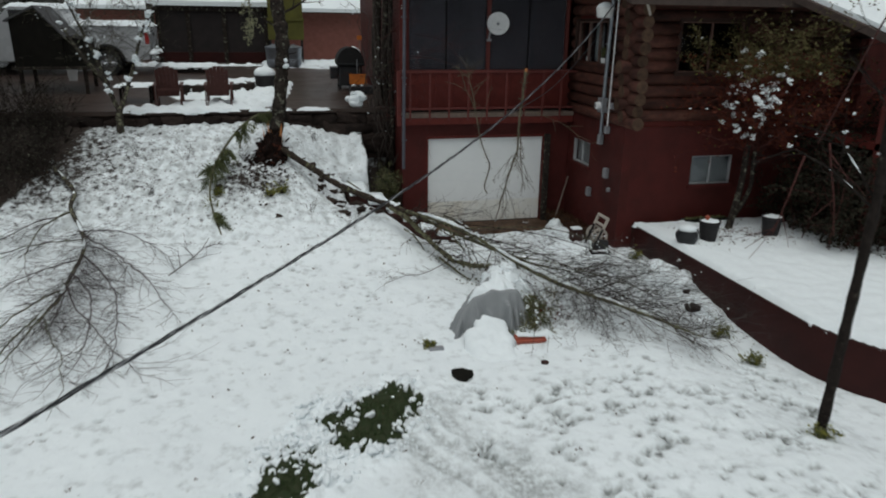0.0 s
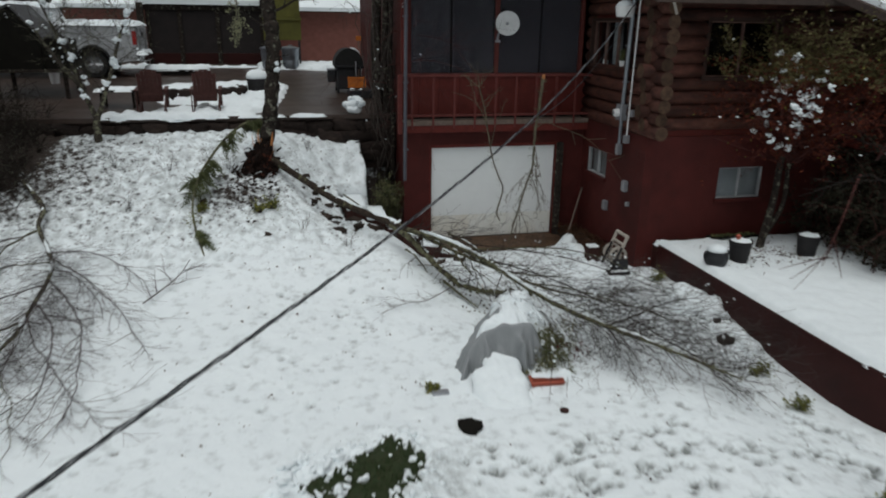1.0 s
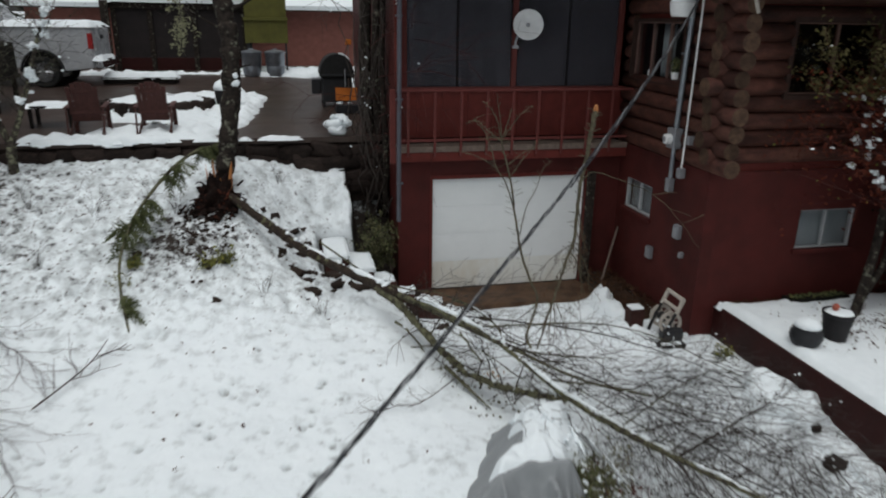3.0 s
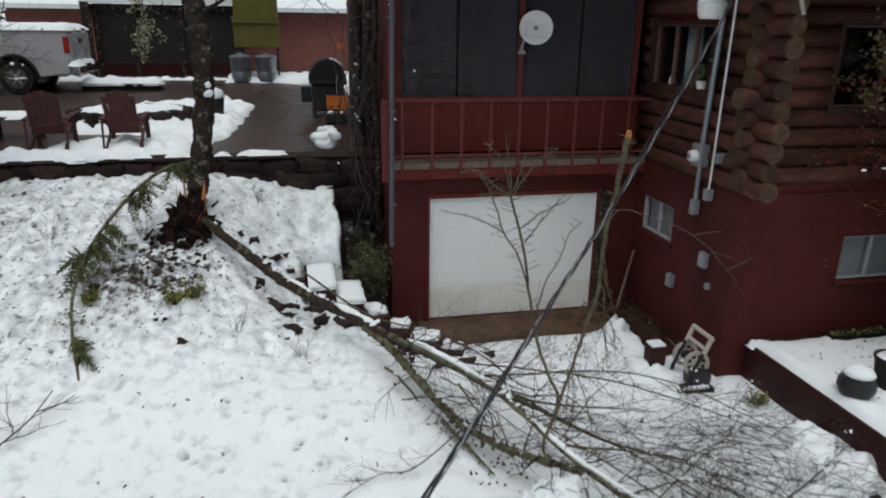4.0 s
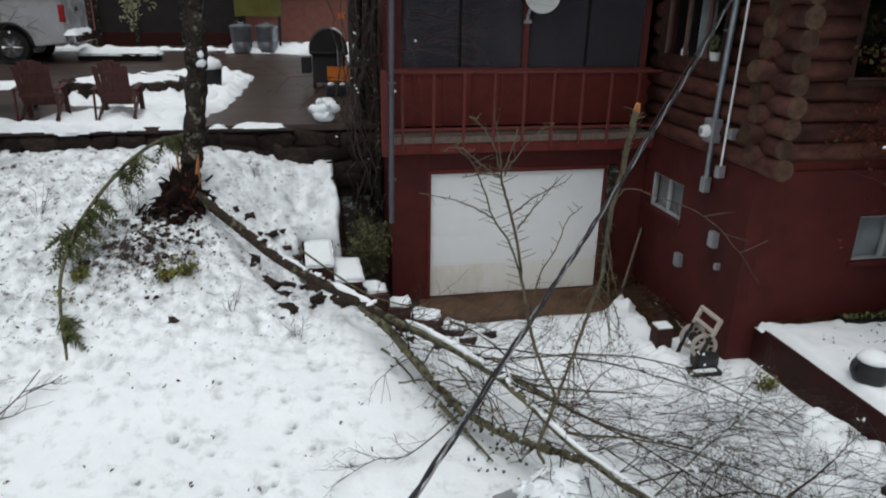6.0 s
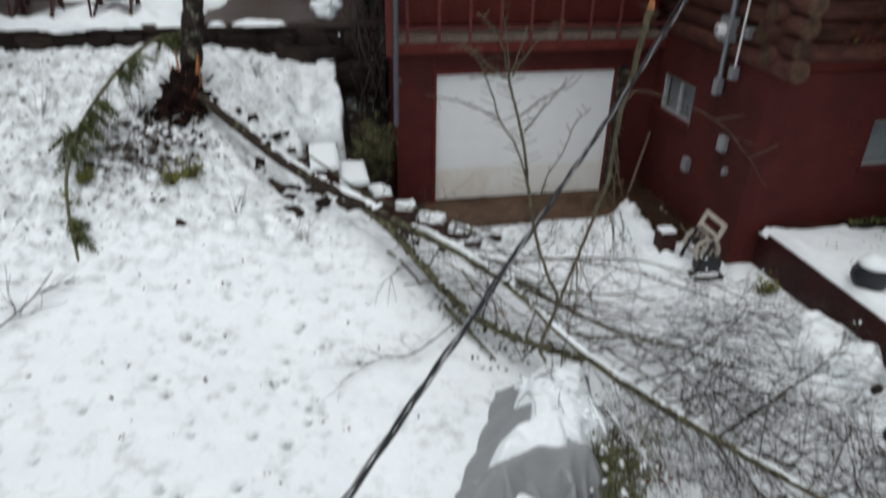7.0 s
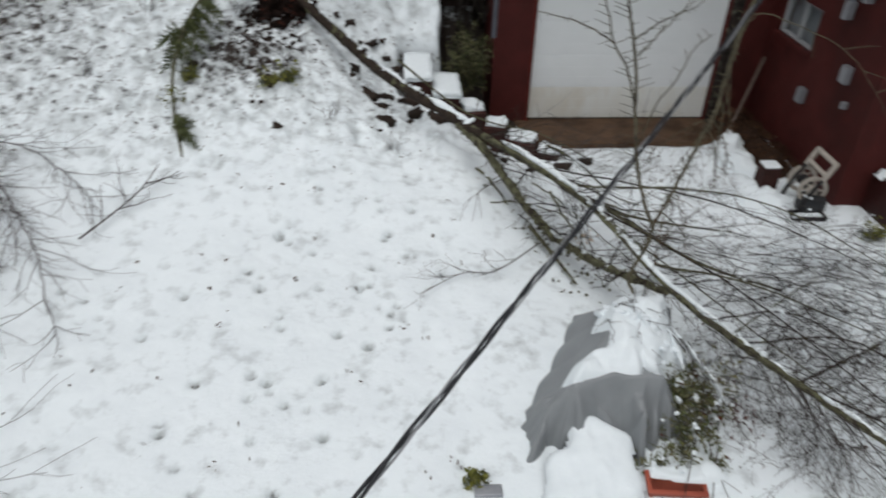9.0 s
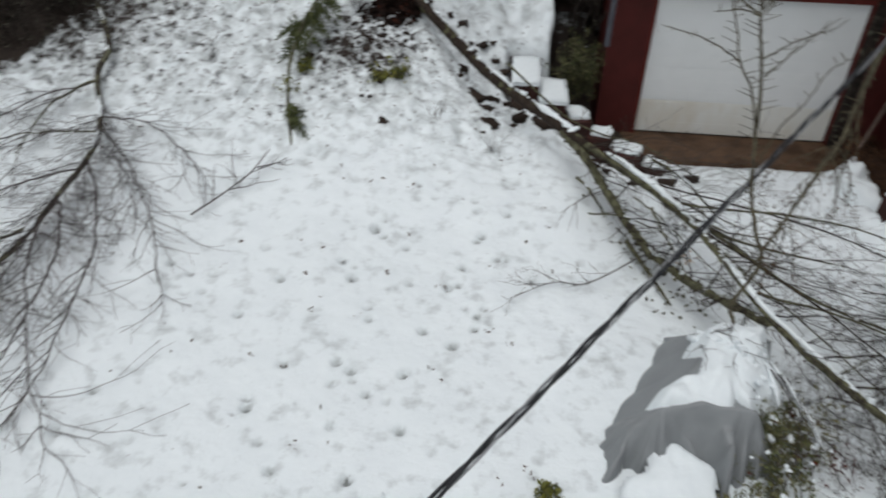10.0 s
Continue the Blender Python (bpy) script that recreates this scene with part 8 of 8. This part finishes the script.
def conifer(x, y, z0, h, reach, seed):
    rk = random.Random(seed)
    ob = tagged(new("conifer"), "tall dark conifer with drooping boughs, added to darken the left side", "tree", group="conifers")
    T = Tubes()
    T.add([(x, y, z0 - 0.3), (x + 0.05, y, z0 + h * 0.5), (x, y, z0 + h)], 0.22, 0.03, 10)
    T.ob("trunk", M_DBARK, ob)
    v, f = [], []
    z = z0 + 0.8
    while z < z0 + h:
        k = 1 - (z - z0) / h
        for _ in range(9):
            a = rk.uniform(0, 2 * math.pi)
            ln = reach * (0.25 + 0.75 * k) * rk.uniform(0.75, 1.1)
            d = Vector((math.cos(a), math.sin(a), 0))
            s = Vector((-d.y, d.x, 0))
            for i in range(9):
                t_ = (i + 0.6) / 9
                c = Vector((x, y, z)) + d * ln * t_ + Vector((0, 0, -0.45 * ln * t_ * t_))
                for w in (-1, 1):
                    e = (d * 0.5 + s * w * rk.uniform(0.6, 1.1) + Vector((0, 0, rk.uniform(-0.8, -0.1)))) * ln * 0.22 * (1.15 - t_)
                    b = len(v)
                    v += [tuple(c - d * 0.05), tuple(c + d * 0.05), tuple(c + e)]
                    f.append((b, b + 1, b + 2))
        z += 0.28
    me = bpy.data.meshes.new("crown")
    me.from_pydata(v, [], f)
    me.materials.append(M_CONIFER)
    crown = new("crown", me)
    crown.parent = ob


# First three are unseen trees that shade the patio's left; two fill the distance.
for k, (x, y, h, reach) in enumerate(((-7.6, 18.6, 11.0, 2.6), (-8.4, 22.6, 12.0, 2.8), (-8.0, 14.6, 10.0, 2.4), (-9.6, 38.0, 12.0, 3.2), (-13.5, 36.0, 12.0, 3.4))):
    conifer(x, y, lie(x, y), h, reach, 300 + k)

# ---------- the porch wing past the bed ----------
wing = tagged(new("porch_wing"), "dark timber porch wing with snowy roof and steps", "porch")
part("rear_wall", B((13.2, 14.6, 0.5), (19, 14.8, 4.6)), M_BOARD, wing)
for x in (12.0, 12.6):
    part("post", B((x, 12.6, 0.5), (x + 0.14, 12.75, 4.4), 0.01), M_RAIL, wing)
bm = bmesh.new()
bm.faces.new([bm.verts.new(v) for v in ((11.6, 12.2, 4.45), (19, 12.2, 4.45), (19, 15.3, 5.6), (10.9, 15.3, 5.6))])
g_ = bmesh.ops.extrude_face_region(bm, geom=list(bm.faces))
bmesh.ops.translate(bm, vec=(0, 0, 0.14), verts=[q for q in g_["geom"] if isinstance(q, bmesh.types.BMVert)])
bmesh.ops.recalc_face_normals(bm, faces=bm.faces)
part("roof", bm, M_SHINGLE, wing)
bm = bmesh.new()
bm.faces.new([bm.verts.new(v) for v in ((11.7, 12.25, 4.6), (19, 12.25, 4.6), (19, 15.3, 5.75), (11.0, 15.3, 5.75))])
g_ = bmesh.ops.extrude_face_region(bm, geom=list(bm.faces))
bmesh.ops.translate(bm, vec=(0, 0, 0.1), verts=[q for q in g_["geom"] if isinstance(q, bmesh.types.BMVert)])
bmesh.ops.recalc_face_normals(bm, faces=bm.faces)
part("roof_snow", bm, M_SNOW, wing)
part("deck", B((12.0, 12.6, 2.6), (19, 14.6, 2.75), 0.01), M_BOARD, wing)
for k in range(7):
    z = 2.55 - 0.19 * k
    part("tread", B((11.9 + 0.26 * k, 12.0, z - 0.05), (12.2 + 0.26 * k, 12.6, z), 0.008), M_BOARD, wing)
    part("tread_snow", B((11.92 + 0.26 * k, 12.02, z), (12.18 + 0.26 * k, 12.58, z + 0.05), 0.02), M_SNOW, wing)
for y in (12.0, 12.62):
    part("stair_rail", slat(bmesh.new(), (11.9, y, 3.45), (13.9, y, 2.05), 0.07, 0.06), M_RAIL, wing)
T = Tubes()
snow_strip(T, [Vector((11.95, 12.0, 3.46)).lerp(Vector((13.85, 12.0, 2.10)), i / 16) for i in range(17)], 0.05, 0.12, rng)
T.ob("rail_snow", M_SNOW, wing)
# Flat black sheet added for the shade below the deck.
part("lattice", B((13.4, 12.9, 0.5), (19, 12.95, 2.6)), M_DARK, wing)

# ---------- small litter on the snow, and the grass patch ----------
rd = random.Random(111)
spots = []
for _ in range(150):
    x, y = rd.uniform(-3.5, 7.6), rd.uniform(8.0, 16.2)
    for _ in range(rd.choice((1, 1, 2, 4))):
        xx, yy = x + rd.gauss(0, 0.025), y + rd.gauss(0, 0.025)
        spots.append(Vector((xx, yy, snow_z(xx, yy) + 0.008)))
for _ in range(520):
    x, y = rd.gauss(-0.2, 1.6), rd.gauss(17.0, 0.9)
    if y < 19.2 and x < 2.9:
        spots.append(Vector((x, y, snow_z(x, y) + 0.006)))
for px, py, r_, d_ in pits[:150]:
    if rd.random() < 0.35:
        for _ in range(rd.choice((1, 2, 3))):
            x, y = px + rd.gauss(0, r_ * 0.3), py + rd.gauss(0, r_ * 0.3)
            spots.append(Vector((x, y, snow_z(x, y) + 0.004)))
tagged(leaf_cloud("fallen_leaves", spots, 0.026, M_DEADLEAF, None, rd, 0.008), "dead leaf bits scattered over the snow", "leaves")
bits = [Vector((rd.gauss(10.2, 0.8), rd.gauss(13.95, 0.45), 0.705)) for _ in range(420)] + [Vector((px_ + rd.gauss(0, 0.2), py_ + rd.gauss(0, 0.14), 0.705)) for px_, py_ in ((9.6, 13.7), (10.2, 14.1), (10.9, 13.6), (10.5, 13.7)) for _ in range(70)]
tagged(leaf_cloud("fallen_leaves", [q for q in bits if q.x > 8.9 and q.y < 14.9], 0.026, M_DEADLEAF, None, rd, 0.012), "dead leaf bits on the snow of the raised bed", "leaves")
gvs, gfs = [], []
for _ in range(9000):
    x, y = rd.uniform(0.0, 2.9), rd.uniform(7.4, 10.6)
    if turf_at(x, y) > -0.01 or noise.noise(Vector((x * 5, y * 5, 2))) > 0.33:
        continue
    z = snow_z(x, y) - 0.01
    a = rd.uniform(0, 2 * math.pi)
    h = rd.uniform(0.03, 0.085)
    dx, dy = 0.005 * math.cos(a), 0.005 * math.sin(a)
    lx, ly = rd.uniform(-0.03, 0.03), rd.uniform(-0.03, 0.03)
    b = len(gvs)
    gvs += [(x - dx, y - dy, z), (x + dx, y + dy, z), (x + lx, y + ly, z + h)]
    gfs.append((b, b + 1, b + 2))
me = bpy.data.meshes.new("grass")
me.from_pydata(gvs, [], gfs)
me.materials.append(M_GRASS)
tagged(new("grass", me), "patch of wet green grass bared of snow", "grass", kind="stuff")

clods = []
for _ in range(900):
    x, y = rd.gauss(1.35, 0.75), rd.gauss(9.1, 0.75)
    if (-0.12 < turf_at(x, y) < 0.35) or rd.random() < 0.06:
        r_ = rd.choice((0.008, 0.012, 0.018, 0.026, 0.036, 0.048))
        clods.append((Vector((x, y, snow_z(x, y) + r_ * 0.3)), r_))
tagged(mesh_ob("snow_clods", clump_mesh(clods, rd), M_SNOW, True), "loose clods of snow round the bare grass", "snow", kind="stuff")
